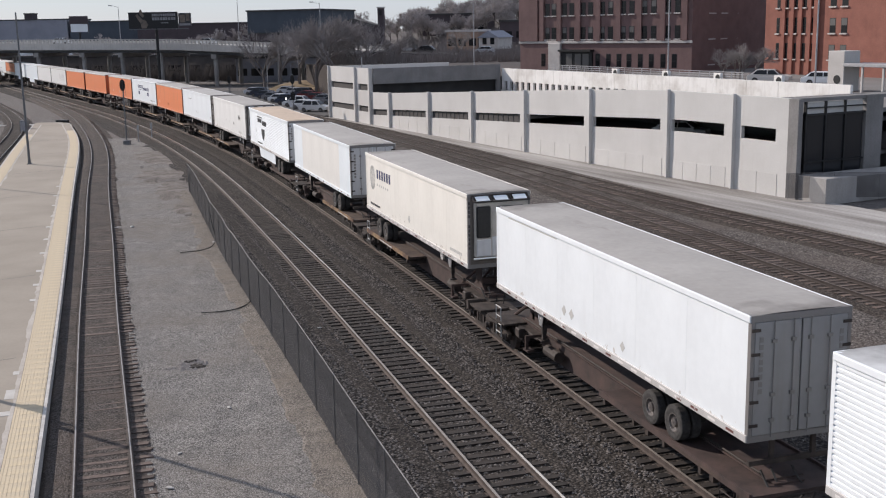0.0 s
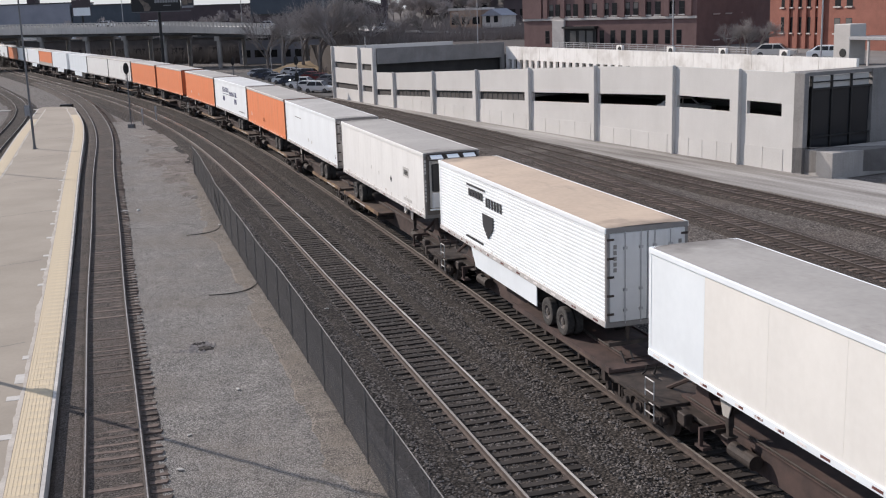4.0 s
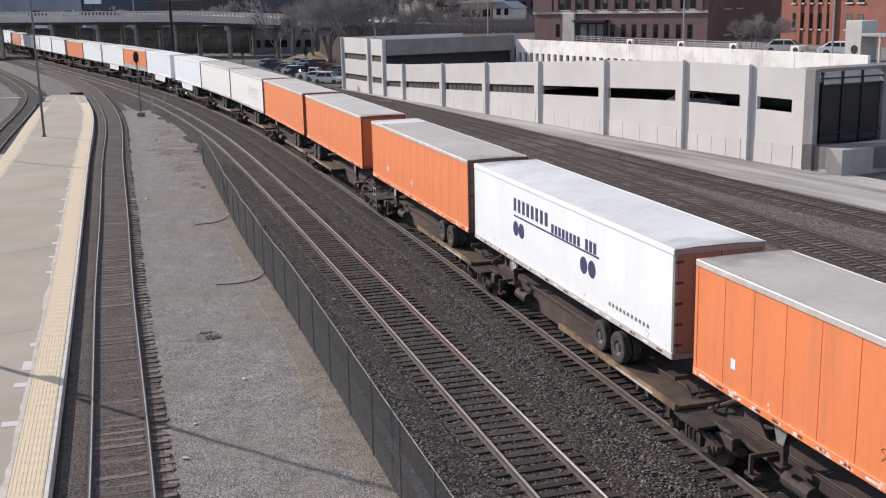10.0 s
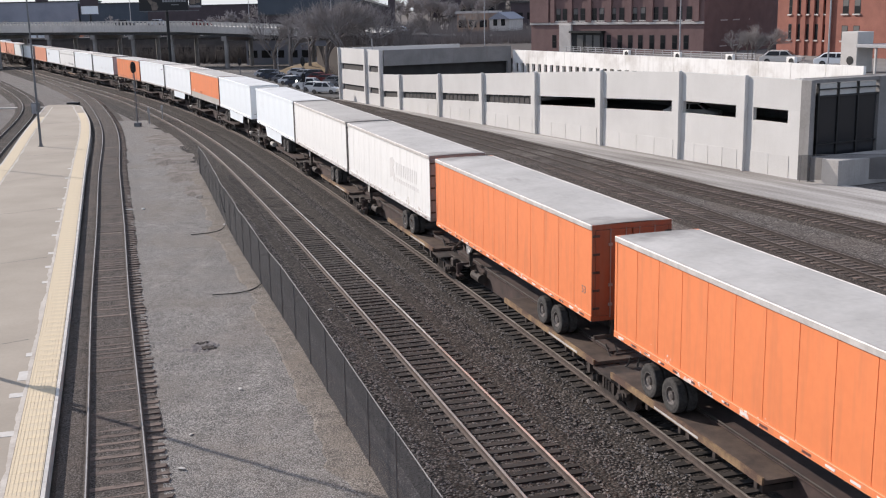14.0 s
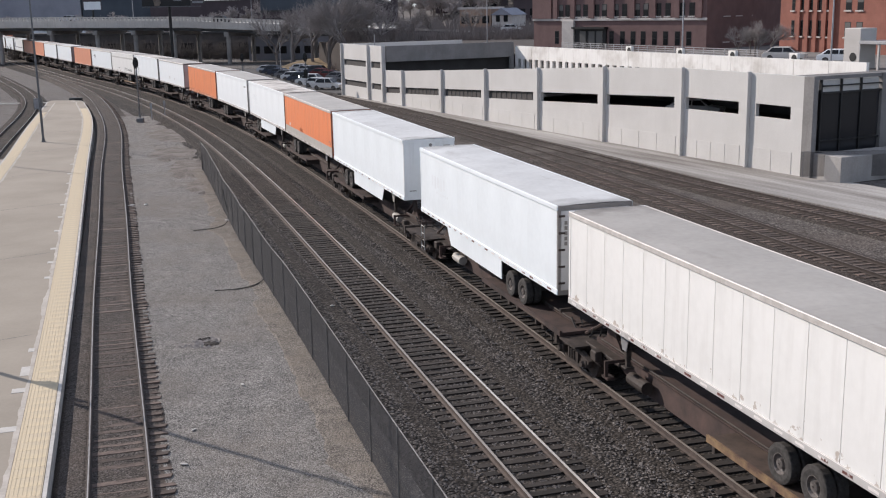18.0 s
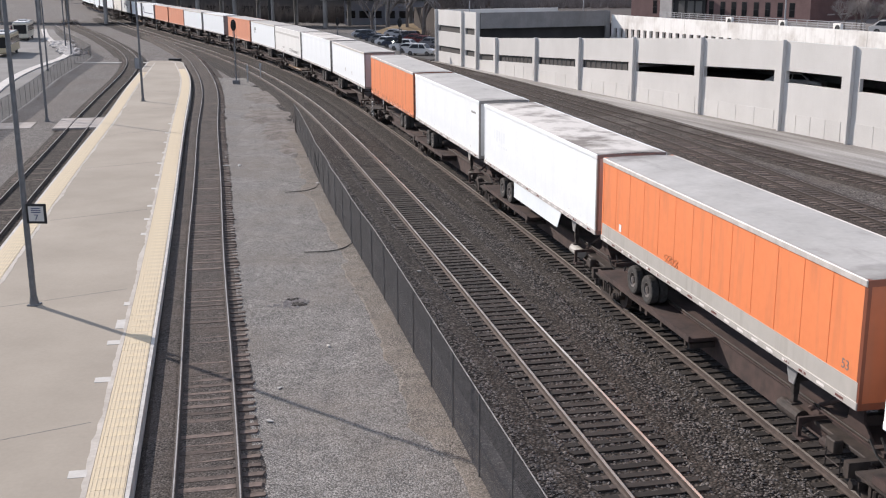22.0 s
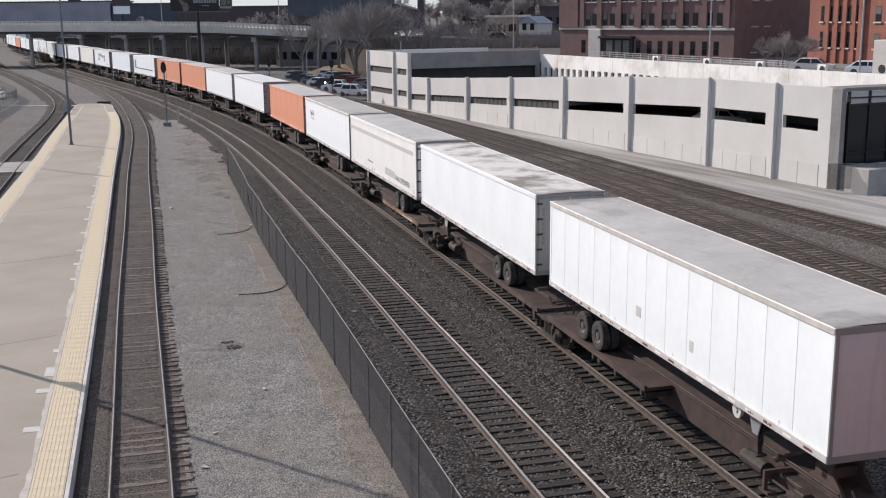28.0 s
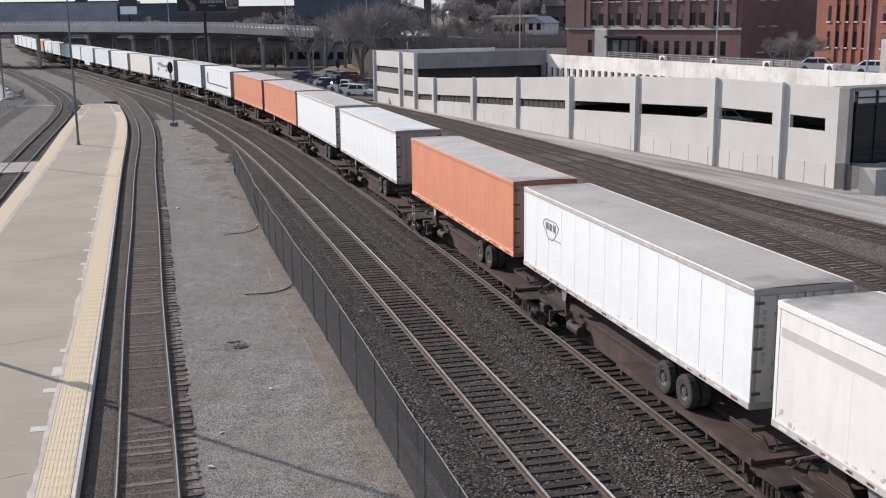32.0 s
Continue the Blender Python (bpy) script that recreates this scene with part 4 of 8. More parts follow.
M_VENTWALL = surf("stained block concrete", (0.40, 0.385, 0.37), (0.3, 0.29, 0.28), 0.5, 0.9, fine=10, streak=0.2)
low_wall = thing("low_wall", "low concrete retaining block by the garage corner", "wall", GM @ pose(0.6, -1.6, 0), kind="structure")
part("wall_block", box(0.3, 2.8, 1.8, 22, -0.4, 1.35, bevel=0.03), M_VENTWALL, low_wall)
wire_fence(Way(np.array([gp(-1.2 - 0.4 * i, -1.2 + 0.75 * i) for i in range(30)])), 1.7, "chain-link fence at the garage end", 3.0, -0.1, M_CHAIN)

# raised ground behind the garage
tz = 5.0
M_SCRUB = surf("dark winter scrub ground", (0.085, 0.072, 0.066), (0.05, 0.043, 0.04), 0.15, 0.95, fine=3, bump=0.4)
sheet("terrace_verge", [gp(150, 19), gp(56, 19), gp(66, 34), gp(66, 60), gp(66, 280), gp(160, 260)], tz, M_SCRUB, "dark scrubby ground behind the upper garage deck", "ground", 5.4)
sheet("upper_terrace", [gp(55.9, 19), gp(-40, 19), gp(-90, 60), gp(-60, 330), gp(65.9, 280), gp(65.9, 34)], tz, M_LOT, "raised asphalt terrace behind the garage", "ground", 5.4)


def terrace_rail():
    t = thing("guard_rail", "grey steel guard rail along the terrace edge", "railing", GM, kind="structure")
    for i in range(23):
        part("post", box(-62 + i * 1.6 - 0.03, -62 + i * 1.6 + 0.03, 19.6, 19.66, tz, tz + 1.75), M_GALV, t)
    for k, z in enumerate((tz + 1.72, tz + 1.5, tz + 1.28, tz + 1.06, tz + 0.84, tz + 0.6)):
        part("bar", box(-62, -26.6, 19.61, 19.65, z - 0.03, z + 0.03), M_GALV, t)


terrace_rail()
for d in (47.3, 38.2, 30.0, 21.6):
    t = thing("vent_box", "pale metal ventilation box with a round dark grille", "ventilation box", GM @ pose(-d, 19.5, tz), "vent boxes")
    part("casing", box(-0.55, 0.55, -0.3, 0.05, 0, 1.6, bevel=0.05), M_GARAGE2, t)
    part("grille", cyl(bmesh.new(), (0.12, -0.32, 1.15), (0.12, -0.29, 1.15), 0.33, seg=16), M_BLACK, t, "round dark grille")


def kiosk():
    t = thing("stair_tower", "pale concrete stair tower with a flat metal canopy", "stair tower", GM @ pose(-20.1, 26.0, tz))
    part("tower", box(-1.0, 1.0, -1.2, 0.8, 0, 3.7, bevel=0.05), M_FOOT, t)
    part("grille", cyl(bmesh.new(), (0.2, -1.24, 1.1), (0.2, -1.19, 1.1), 0.4, seg=16), M_BLACK, t, "round dark grille")
    part("canopy", box(1.02, 8.0, -1.4, 1.6, 2.3, 2.6, bevel=0.03), M_GALV, t, "flat grey metal canopy")
    for x in (3.2, 5.6, 7.8):
        part("canopy_post", box(x - 0.09, x + 0.09, -1.3, -1.12, 0, 2.3), M_FOOT, t)


kiosk()

# ---- the train ----
ZB, ZT, HW, HL = 2.27, 5.20, 1.295, 8.075     # trailer box: underside, top, half width, half length
DECK = 1.06


def side_panel(w):
    return box(-0.012, 0.012, -w / 2, w / 2, ZB + 0.16, ZT - 0.14)


def lined_panel():
    bm = bmesh.new()
    n = 22
    h = (ZT - 0.14 - ZB - 0.16) / n
    prof = []
    for i in range(n):
        z = ZB + 0.16 + i * h
        prof += [(0.0, z), (0.028, z + h * 0.18), (0.028, z + h * 0.7), (0.0, z + h * 0.82)]
    prof.append((0.0, ZT - 0.14))
    for (o, z), (o2, z2) in zip(prof, prof[1:]):
        v = [bm.verts.new(p) for p in ((o, -HL + 0.1, z), (o, HL - 0.1, z), (o2, HL - 0.1, z2), (o2, -HL + 0.1, z2))]
        bm.faces.new(v)
    return bm


def roof_mesh():
    """One sheet with low cross seams."""
    bm = bmesh.new()
    rows = []
    for i in range(13):
        y = -HL + 0.04 + i * (2 * HL - 0.08) / 12
        for dy, dz in ((-0.03, 0.0), (-0.015, 0.003), (0.015, 0.003), (0.03, 0.0)):
            rows.append([bm.verts.new((x, y + dy, z + dz)) for x, z in ((-HW + 0.03, ZT - 0.004), (-0.6, ZT + 0.02), (0.6, ZT + 0.02), (HW - 0.03, ZT - 0.004))])
    for a, b in zip(rows, rows[1:]):
        for k in range(3):
            bm.faces.new((a[k], a[k + 1], b[k + 1], b[k]))
    return bm


def tyre_mesh():
    bm = bmesh.new()
    prof = [(0.25, -0.12), (0.37, -0.135), (0.455, -0.12), (0.472, -0.09), (0.472, 0.09), (0.455, 0.12), (0.37, 0.135), (0.25, 0.12)]
    n, rows = 20, []
    for i in range(n):
        a = 2 * math.pi * i / n
        rows.append([bm.verts.new((o, r * math.cos(a), r * math.sin(a))) for r, o in prof])
    for i in range(n):
        a, b = rows[i], rows[(i + 1) % n]
        for k in range(len(prof) - 1):
            bm.faces.new((a[k], a[k + 1], b[k + 1], b[k]))
    bmesh.ops.recalc_face_normals(bm, faces=bm.faces[:])
    return bm


def rim_mesh():
    bm = bmesh.new()
    prof = [(0.262, -0.09), (0.262, -0.12), (0.23, -0.12), (0.2, -0.05), (0.13, -0.03), (0.12, -0.12), (0.02, -0.13)]
    n, rows = 16, []
    for i in range(n):
        a = 2 * math.pi * i / n
        rows.append([bm.verts.new((o, r * math.cos(a), r * math.sin(a))) for r, o in prof])
    for i in range(n):
        a, b = rows[i], rows[(i + 1) % n]
        for k in range(len(prof) - 1):
            bm.faces.new((a[k], a[k + 1], b[k + 1], b[k]))
    bmesh.ops.recalc_face_normals(bm, faces=bm.faces[:])
    return bm


def marks_mesh(end):
    """Row of tape pieces along the lower rail."""
    bm = bmesh.new()
    for i in range(20):
        y = -HL + 0.5 + i * 0.79
        bx(bm, -HW - 0.036, -HW - 0.030, y, y + 0.32, ZB + 0.055, ZB + 0.115)
    return bm


def gear_mesh():
    """Landing legs with their cross tie and braces."""
    bm = bmesh.new()
    for x in (-0.85, 0.85):
        bx(bm, x - 0.08, x + 0.08, -0.08, 0.08, DECK + 0.30, ZB, bevel=0.012)
        bx(bm, x - 0.06, x + 0.06, -0.06, 0.06, DECK + 0.1, DECK + 0.3)
        bx(bm, x - 0.15, x + 0.15, -0.16, 0.16, DECK + 0.05, DECK + 0.1, bevel=0.015)
        cyl(bm, (x * 0.9, 0.05, DECK + 0.55), (x * 0.5, 0.75, ZB), 0.035, seg=6)
        cyl(bm, (x, -0.05, DECK + 0.6), (x, -0.55, ZB), 0.03, seg=6)
    bx(bm, -0.85, 0.85, -0.03, 0.03, DECK + 0.62, DECK + 0.70)
    return bm


def gear_plate():
    """Tapered bracket plate that carries a landing leg."""
    return plate(bmesh.new(), ((0, -0.34, ZB + 0.02), (0, 0.34, ZB + 0.02), (0, 0.30, ZB - 0.12), (0, 0.12, ZB - 0.62), (0, -0.12, ZB - 0.62), (0, -0.30, ZB - 0.12)), (-0.025, 0, 0))


def chassis_mesh():
    bm = bmesh.new()
    for x in (-0.5, 0.5):
        bx(bm, x - 0.05, x + 0.05, -1.7, 1.7, ZB - 0.32, ZB - 0.02)
    for y in (-0.62, 0.62):
        cyl(bm, (-1.0, y, DECK + 0.5), (1.0, y, DECK + 0.5), 0.07, seg=8)
        for x in (-0.5, 0.5):
            bx(bm, x - 0.12, x + 0.12, y - 0.25, y + 0.25, DECK + 0.5, ZB - 0.3)
    return bm


def under_mesh():
    bm = bmesh.new()
    bx(bm, -HW + 0.05, HW - 0.05, -HL + 0.1, HL - 0.1, ZB + 0.02, ZB + 0.12)
    for i in range(26):
        y = -HL + 0.5 + i * 0.6
        bx(bm, -HW + 0.1, HW - 0.1, y - 0.04, y + 0.04, ZB - 0.10, ZB + 0.02)
    return bm


def core_mesh():
    return box(-HW + 0.03, HW - 0.03, -HL + 0.06, HL - 0.06, ZB + 0.12, ZT - 0.05)


def door_mesh(s):
    bm = bmesh.new()
    a, b = (0.02, HW - 0.10) if s > 0 else (-HW + 0.10, -0.02)
    bx(bm, a, b, -0.03, 0.03, ZB + 0.16, ZT - 0.16, bevel=0.01)
    return bm


def rods_mesh():
    bm = bmesh.new()
    cyl(bm, (0, 0, ZB + 0.1), (0, 0, ZT - 0.12), 0.014, seg=6)
    for z in (ZB + 0.5, ZB + 1.1, ZT - 0.6):
        bx(bm, -0.06, 0.06, -0.02, 0.04, z - 0.04, z + 0.04)
    return bm


def hinges_mesh():
    bm = bmesh.new()
    for x in (-HW + 0.12, HW - 0.12):
        for k in range(5):
            z = ZB + 0.4 + k * 0.55
            bx(bm, x - 0.11, x + 0.11, -0.05, 0.0, z - 0.035, z + 0.035)
    return bm


def skirt_mesh():
    bm = bmesh.new()
    for x in (-HW + 0.04, HW - 0.04):
        plate(bm, ((x, -3.2, ZB), (x, 3.6, ZB), (x, 3.1, ZB - 0.72), (x, -3.2, ZB - 0.72)), (-0.03 if x < 0 else 0.03, 0, 0))
    return bm


def reefer_mesh():
    bm = bmesh.new()
    bx(bm, -1.08, 1.12, -0.3, 0.0, ZB + 0.42, ZT - 0.26, bevel=0.09)
    return bm


AXLES = {2: 2.6, 5: 2.9, 6: 4.6, 7: 3.9, 9: 3.5, 10: 2.5, 11: 3.6, 15: 3.4, 16: 3.4, 17: 3.6, 18: 3.8, 20: 3.3}     # rear end to the middle of the axles


def reefer_cap():
    """Dark frame over the unit."""
    bm = bmesh.new()
    bx(bm, -1.16, 1.16, -0.42, -0.36, ZT - 0.30, ZT - 0.25, bevel=0.015)
    bx(bm, -1.16, 1.16, -0.06, 0.0, ZT - 0.12, ZT - 0.05)
    for x in (-1.13, -0.4, 0.4, 1.13):
        plate(bm, ((x - 0.03, -0.38, ZT - 0.30), (x - 0.03, -0.38, ZT - 0.25), (x - 0.03, 0.0, ZT - 0.06), (x - 0.03, 0.0, ZT - 0.14)), (0.06, 0, 0))
    return bm


def cap_vane():
    return plate(bmesh.new(), ((-0.27, -0.36, ZT - 0.24), (0.27, -0.36, ZT - 0.24), (0.27, -0.10, ZT - 0.115), (-0.27, -0.10, ZT - 0.115)), (0, 0, 0.02))


def trailer(i, paint_m, style, nose_near, roof=0, end_m=None, skirt=False, reefer=False, logo="", band=False, label=""):
    """A 53-foot semi-trailer; local y runs away from the bridge, z from the rail tops."""
    t = thing("semi_trailer", label, "semi-trailer", group="trailers of the train")
    shared("floor", "under", under_mesh, M_GRIME, t)
    seam = P_SEAM if "orange" in paint_m.name else (P_SEAMW if style == "ribbed" else paint_m)
    shared("box_core", "core", core_mesh, seam, t)
    for sx in (-1, 1):
        if style == "ribbed":
            n = 13
            w = (2 * HL - 0.2) / n
            for k in range(n):
                shared("side_panel", "rib", lambda: side_panel((2 * HL - 0.2) / 13 - 0.022), paint_m, t, pose(sx * (HW - 0.022), -HL + 0.1 + (k + 0.5) * w, 0))
        elif style == "lined":
            shared("side_panel", "lined", lined_panel, paint_m, t, pose(sx * (HW - 0.032), 0, 0, 0, 0, 0 if sx > 0 else 180))
        else:
            n = 6
            w = (2 * HL - 0.2) / n
            for k in range(n):
                shared("side_panel", "sheet", lambda: side_panel((2 * HL - 0.2) / 6 - 0.006), P_IVORY if i == 3 and 1 <= k <= 4 else paint_m, t, pose(sx * (HW - 0.022), -HL + 0.1 + (k + 0.5) * w, 0))
        shared("top_rail", ("trail", sx), lambda: box(sx * HW - 0.03, sx * HW + 0.03, -HL, HL, ZT - 0.16, ZT, bevel=0.015), M_ALU if style == "ribbed" else paint_m, t)
        shared("bottom_rail", ("brail", sx), lambda: box(sx * HW - 0.03, sx * HW + 0.03, -HL, HL, ZB, ZB + 0.18, bevel=0.01), P_GREY if band else P_RAIL if paint_m in (P_WHITE, P_DIRTY, P_CREAM) else paint_m, t)
    if band:
        shared("lower_band", "band", lambda: box(-HW - 0.006, -HW + 0.02, -HL + 0.05, HL - 0.05, ZB + 0.18, ZB + 0.62), P_GREY, t, label="grey lower band")
    shared("roof_sheet", "roof", roof_mesh, M_ROOFS[roof], t)
    far = i >= 32
    if not far:
        tagged(shared("reflective_tape", "tape", lambda: marks_mesh(0), M_REFLECT, t), kind="stuff")
    end_m = end_m or P_DOOR
    for near in (True, False):
        y = -HL if near else HL
        face = 0 if near else 180
        is_nose = near == nose_near
        # Only the near end takes end_m, toned for its shade; far end keeps body paint.
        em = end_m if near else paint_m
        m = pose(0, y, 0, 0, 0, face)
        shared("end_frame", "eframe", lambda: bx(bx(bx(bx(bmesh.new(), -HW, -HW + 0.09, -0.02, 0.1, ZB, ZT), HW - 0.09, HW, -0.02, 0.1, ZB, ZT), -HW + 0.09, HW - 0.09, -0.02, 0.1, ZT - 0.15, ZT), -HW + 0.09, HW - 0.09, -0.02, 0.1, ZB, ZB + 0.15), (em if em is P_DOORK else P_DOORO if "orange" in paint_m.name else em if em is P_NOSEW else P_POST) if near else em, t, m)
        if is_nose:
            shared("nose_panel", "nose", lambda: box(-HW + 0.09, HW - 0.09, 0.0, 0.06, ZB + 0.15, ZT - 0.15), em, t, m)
            if reefer and near:
                u = shared("refrigeration_unit", "reefer", reefer_mesh, M_REEFER, t, m, "beige refrigeration unit")
                shared("grille", "rgrille", lambda: box(-1.04, -0.44, -0.34, -0.25, ZB + 1.22, ZT - 0.44, bevel=0.06), M_BLACK, u, label="black grille")
                shared("slot_band", "rband", lambda: bx(bx(bmesh.new(), -0.2, 0.86, -0.325, -0.25, ZT - 0.60, ZT - 0.55), -0.2, 0.86, -0.325, -0.25, ZT - 0.51, ZT - 0.48), M_BLACK, u, label="dark air slots")
                shared("badge", "rbadge", lambda: box(0.2, 0.5, -0.345, -0.325, ZT - 1.02, ZT - 0.78, bevel=0.005), P_POST, u, label="dark square badge")
                shared("cover", "rcover3", lambda: box(-0.40, 1.04, -0.335, -0.25, ZB + 1.30, ZT - 0.68, bevel=0.03), M_REEFER, u)
                shared("cover", "rcover", lambda: box(-1.04, -0.44, -0.33, -0.25, ZB + 0.5, ZB + 1.19, bevel=0.04), P_DOORW, u, label="white lower cover")
                shared("cover", "rcover2", lambda: box(-0.40, 0.34, -0.33, -0.25, ZB + 0.5, ZB + 1.27, bevel=0.03), P_DOORW, u, label="white lower cover")
                shared("cover", "rcover4", lambda: box(0.38, 1.04, -0.33, -0.25, ZB + 0.5, ZB + 1.27, bevel=0.03), P_TAN, u, label="tan lower cover")
                shared("cap_frame", "rcap", reefer_cap, M_GRIME, u, label="dark cap frame")
                for x in (-0.765, 0.0, 0.765):
                    shared("cap_vane", "rvane", cap_vane, P_WHITE, u, pose(x, 0, 0), "white raked vane")
                shared("bumper_bar", "rbump", lambda: box(-1.16, 1.16, -0.33, -0.25, ZB + 0.40, ZB + 0.46, bevel=0.02), P_WHITE, u)
        else:
            for s in (-1, 1):
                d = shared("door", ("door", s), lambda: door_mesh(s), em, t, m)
                if near and not far:
                    for x in (0.22, 0.72):
                        shared("lock_rod", "rod", rods_mesh, M_GALV if em is P_DOORW and i != 3 else P_POST, d, pose(s * x, -0.06, 0))
            if near and not far:
                tagged(shared("hinge_set", "hinges", hinges_mesh, M_GRIME, t, m), kind="stuff")
                shared("bumper", "bumper", lambda: bx(bx(bx(bmesh.new(), -1.15, 1.15, 0.1, 0.2, ZB - 0.62, ZB - 0.5), -0.6, -0.5, 0.1, 0.2, ZB - 0.5, ZB), 0.5, 0.6, 0.1, 0.2, ZB - 0.5, ZB), M_GRIME, t, m)
                for s in (-1, 1) if em in (P_DOOR, P_DOORW, P_DOORP) else ():
                    bm_m = bmesh.new()
                    for k in range(8 if i % 2 else 5):
                        z = ZT - 0.55 - k * 0.17
                        bx(bm_m, s * (HW - 0.26) - 0.05, s * (HW - 0.26) + 0.05, -0.042, -0.034, z - 0.06, z + 0.06)
                    tagged(shared("lettering", ("nb", s, i % 2), lambda b=bm_m: b, P_POST, t, m, "dark bars"), kind="stuff")
    if reefer:
        bm_m = bmesh.new()
        for k in range(4):
            bx(bm_m, -HW + 0.02, -HW + 0.08, -0.028, -0.02, ZT - 0.42 - k * 0.17, ZT - 0.3 - k * 0.17)
        for k in range(6):
            bx(bm_m, -HW + 0.02, -HW + 0.08, -0.028, -0.02, ZT - 1.32 - k * 0.17, ZT - 1.2 - k * 0.17)
        tagged(part("lettering", bm_m, P_DARK if i == 2 else P_PALE, t, "bars in a column", pose(0, -HL, 0)), kind="stuff")
    if i == 10:
        for x, z, w, h in ((0.62, 4.35, 0.3, 0.5), (0.1, 3.1, 0.22, 0.3)):
            part("nose_label", box(x, x + w, -HL - 0.012, -HL + 0.004, z, z + h), P_GREY, t, "grey peeling label")
    if i == 15:
        part("nose_mark", cyl(bmesh.new(), (0.08, -HL - 0.012, ZT - 0.3), (0.08, -HL + 0.004, ZT - 0.3), 0.085, seg=14), P_POST, t, "dark round mark")
        for x0, x1, z0, z1, mt in ((0.74, 1.08, ZT - 0.75, ZT - 0.32, P_GREY), (-0.1, 0.3, ZT - 0.98, ZT - 0.9, P_POST), (-1.02, -0.68, ZB + 0.42, ZB + 0.46, P_POST)):
            part("nose_label", box(x0, x1, -HL - 0.012, -HL + 0.004, z0, z1), mt, t, "grey label on the nose")
    if i == 6:
        ring = bmesh.new()
        for k in range(18):
            a, b = 2 * math.pi * k / 18, 2 * math.pi * (k + 1) / 18
            cyl(ring, (-0.62 + 0.24 * math.cos(a), -HL - 0.035, 3.95 + 0.27 * math.sin(a)), (-0.62 + 0.24 * math.cos(b), -HL - 0.035, 3.95 + 0.27 * math.sin(b)), 0.012, seg=4, caps=False)
        part("ring_mark", ring, P_DARK, t, "dark ring mark")
        part("door_label", box(-0.78, -0.46, -HL - 0.04, -HL - 0.032, 3.36, 3.56), P_POST, t, "dark bar of a number")
    # running gear: rear end away from the nose
    sg = 1 if nose_near else -1
    yb = sg * (HL - AXLES.get(i, 2.8 if nose_near else 4.1))
    shared("bogie_frame", "chassis", chassis_mesh, M_GRIME, t, pose(0, yb, 0))
    for dy in (-0.62, 0.62):
        for sx in (-1, 1):
            w = shared("wheel", "tyre", tyre_mesh, M_RUBBER, t, pose(sx * 1.06, yb + dy, DECK + 0.472, 0, 0, 0 if sx < 0 else 180))
            shared("rim", "rim", rim_mesh, M_RIM, w)
            if not far:
                shared("inner_wheel", "tyre", tyre_mesh, M_RUBBER, t, pose(sx * 0.76, yb + dy, DECK + 0.472))
    lg = shared("landing_gear", "gear", gear_mesh, M_GRIME, t, pose(0, -sg * (HL - 3.3), 0))
    if not far:
        for x in (-0.95, 0.98):
            shared("gear_plate", "gplate", gear_plate, M_GALV if i % 3 else P_GREY, lg, pose(x, 0, 0), "pale tapered bracket plate")
        if i in (2, 5, 8, 11, 20):
            shared("crank_disc", "gdisc", lambda: cyl(cyl(bmesh.new(), (-1.12, 0, ZB - 0.22), (-1.04, 0, ZB - 0.22), 0.2, seg=14), (-1.15, 0, ZB - 0.22), (-1.12, 0, ZB - 0.22), 0.06, seg=8), P_PALE, lg, pose(0, sg * 0.62, 0), "pale round disc")
    if skirt:
        shared("side_skirt", "skirt", skirt_mesh, P_WHITE2, t, pose(0, -sg * 0.5, 0, 0, 0, 0 if sg < 0 else 180), "pale side skirt")
    if style == "ribbed" and not band:
        shared("corner_cap", "ccap", lambda: box(-HW - 0.006, -HW + 0.02, -HL + 0.02, -HL + 0.1, ZB + 0.18, ZT - 0.16), paint_m, t)
    if i in (7, 9, 16):
        bm_s = bmesh.new()
        for y0, z0, w, h in ((0.95, 2.85, 0.16, 0.30), (0.70, 2.95, 0.13, 0.22), (0.48, 2.84, 0.15, 0.3), (0.22, 2.9, 0.12, 0.26)):
            pts = [Vector((-HW + 0.006, y0 - w * math.sin(k * 1.1), z0 + h * k / 6)) for k in range(7)]
            for a, b in zip(pts, pts[1:]):
                cyl(bm_s, a, b, 0.014, seg=4, caps=False)
            cyl(bm_s, (-HW + 0.006, y0 + 0.12, z0), (-HW + 0.006, y0 - 0.14, z0 + h * 0.9), 0.013, seg=4, caps=False)
        if i == 9:
            bm_s.free()
        else:
            part("scrawl", bm_s, P_SCRAWL, t, "grey-brown spray scrawl", pose(0, 1.4 if i == 16 else 0, 0))
        y0 = 4.75 if i == 9 else 6.2
        part("placard", box(-HW + 0.002, -HW + 0.014, y0, y0 + 0.2, 2.95, 3.2), P_WHITE2, t, "small white placard")
    if i == 9:
        bm_d = bmesh.new()
        for k in range(7):
            z = ZT - 0.7 - k * 0.2
            bx(bm_d, -HW + 0.3, -HW + 0.42, -HL - 0.045, -HL - 0.036, z - 0.06, z + 0.06)
        tagged(part("lettering", bm_d, P_PALE, t, "pale bars in a column"), kind="stuff")
        part("diamond_placard", plate(bmesh.new(), [(-HW + 0.002, 0.4 + a, 3.0 + b) for a, b in ((-0.2, 0), (0, -0.2), (0.2, 0), (0, 0.2))], (0.01, 0, 0)), P_PALE, t, "pale diamond placard")
        part("roof_patch", box(-HW + 0.06, HW - 0.06, HL - 2.1, HL - 0.1, ZT + 0.004, ZT + 0.03, bevel=0.008), M_ROOFS[4], t, "pale patch over the roof end")
    if logo:
        add_logo(t, logo)
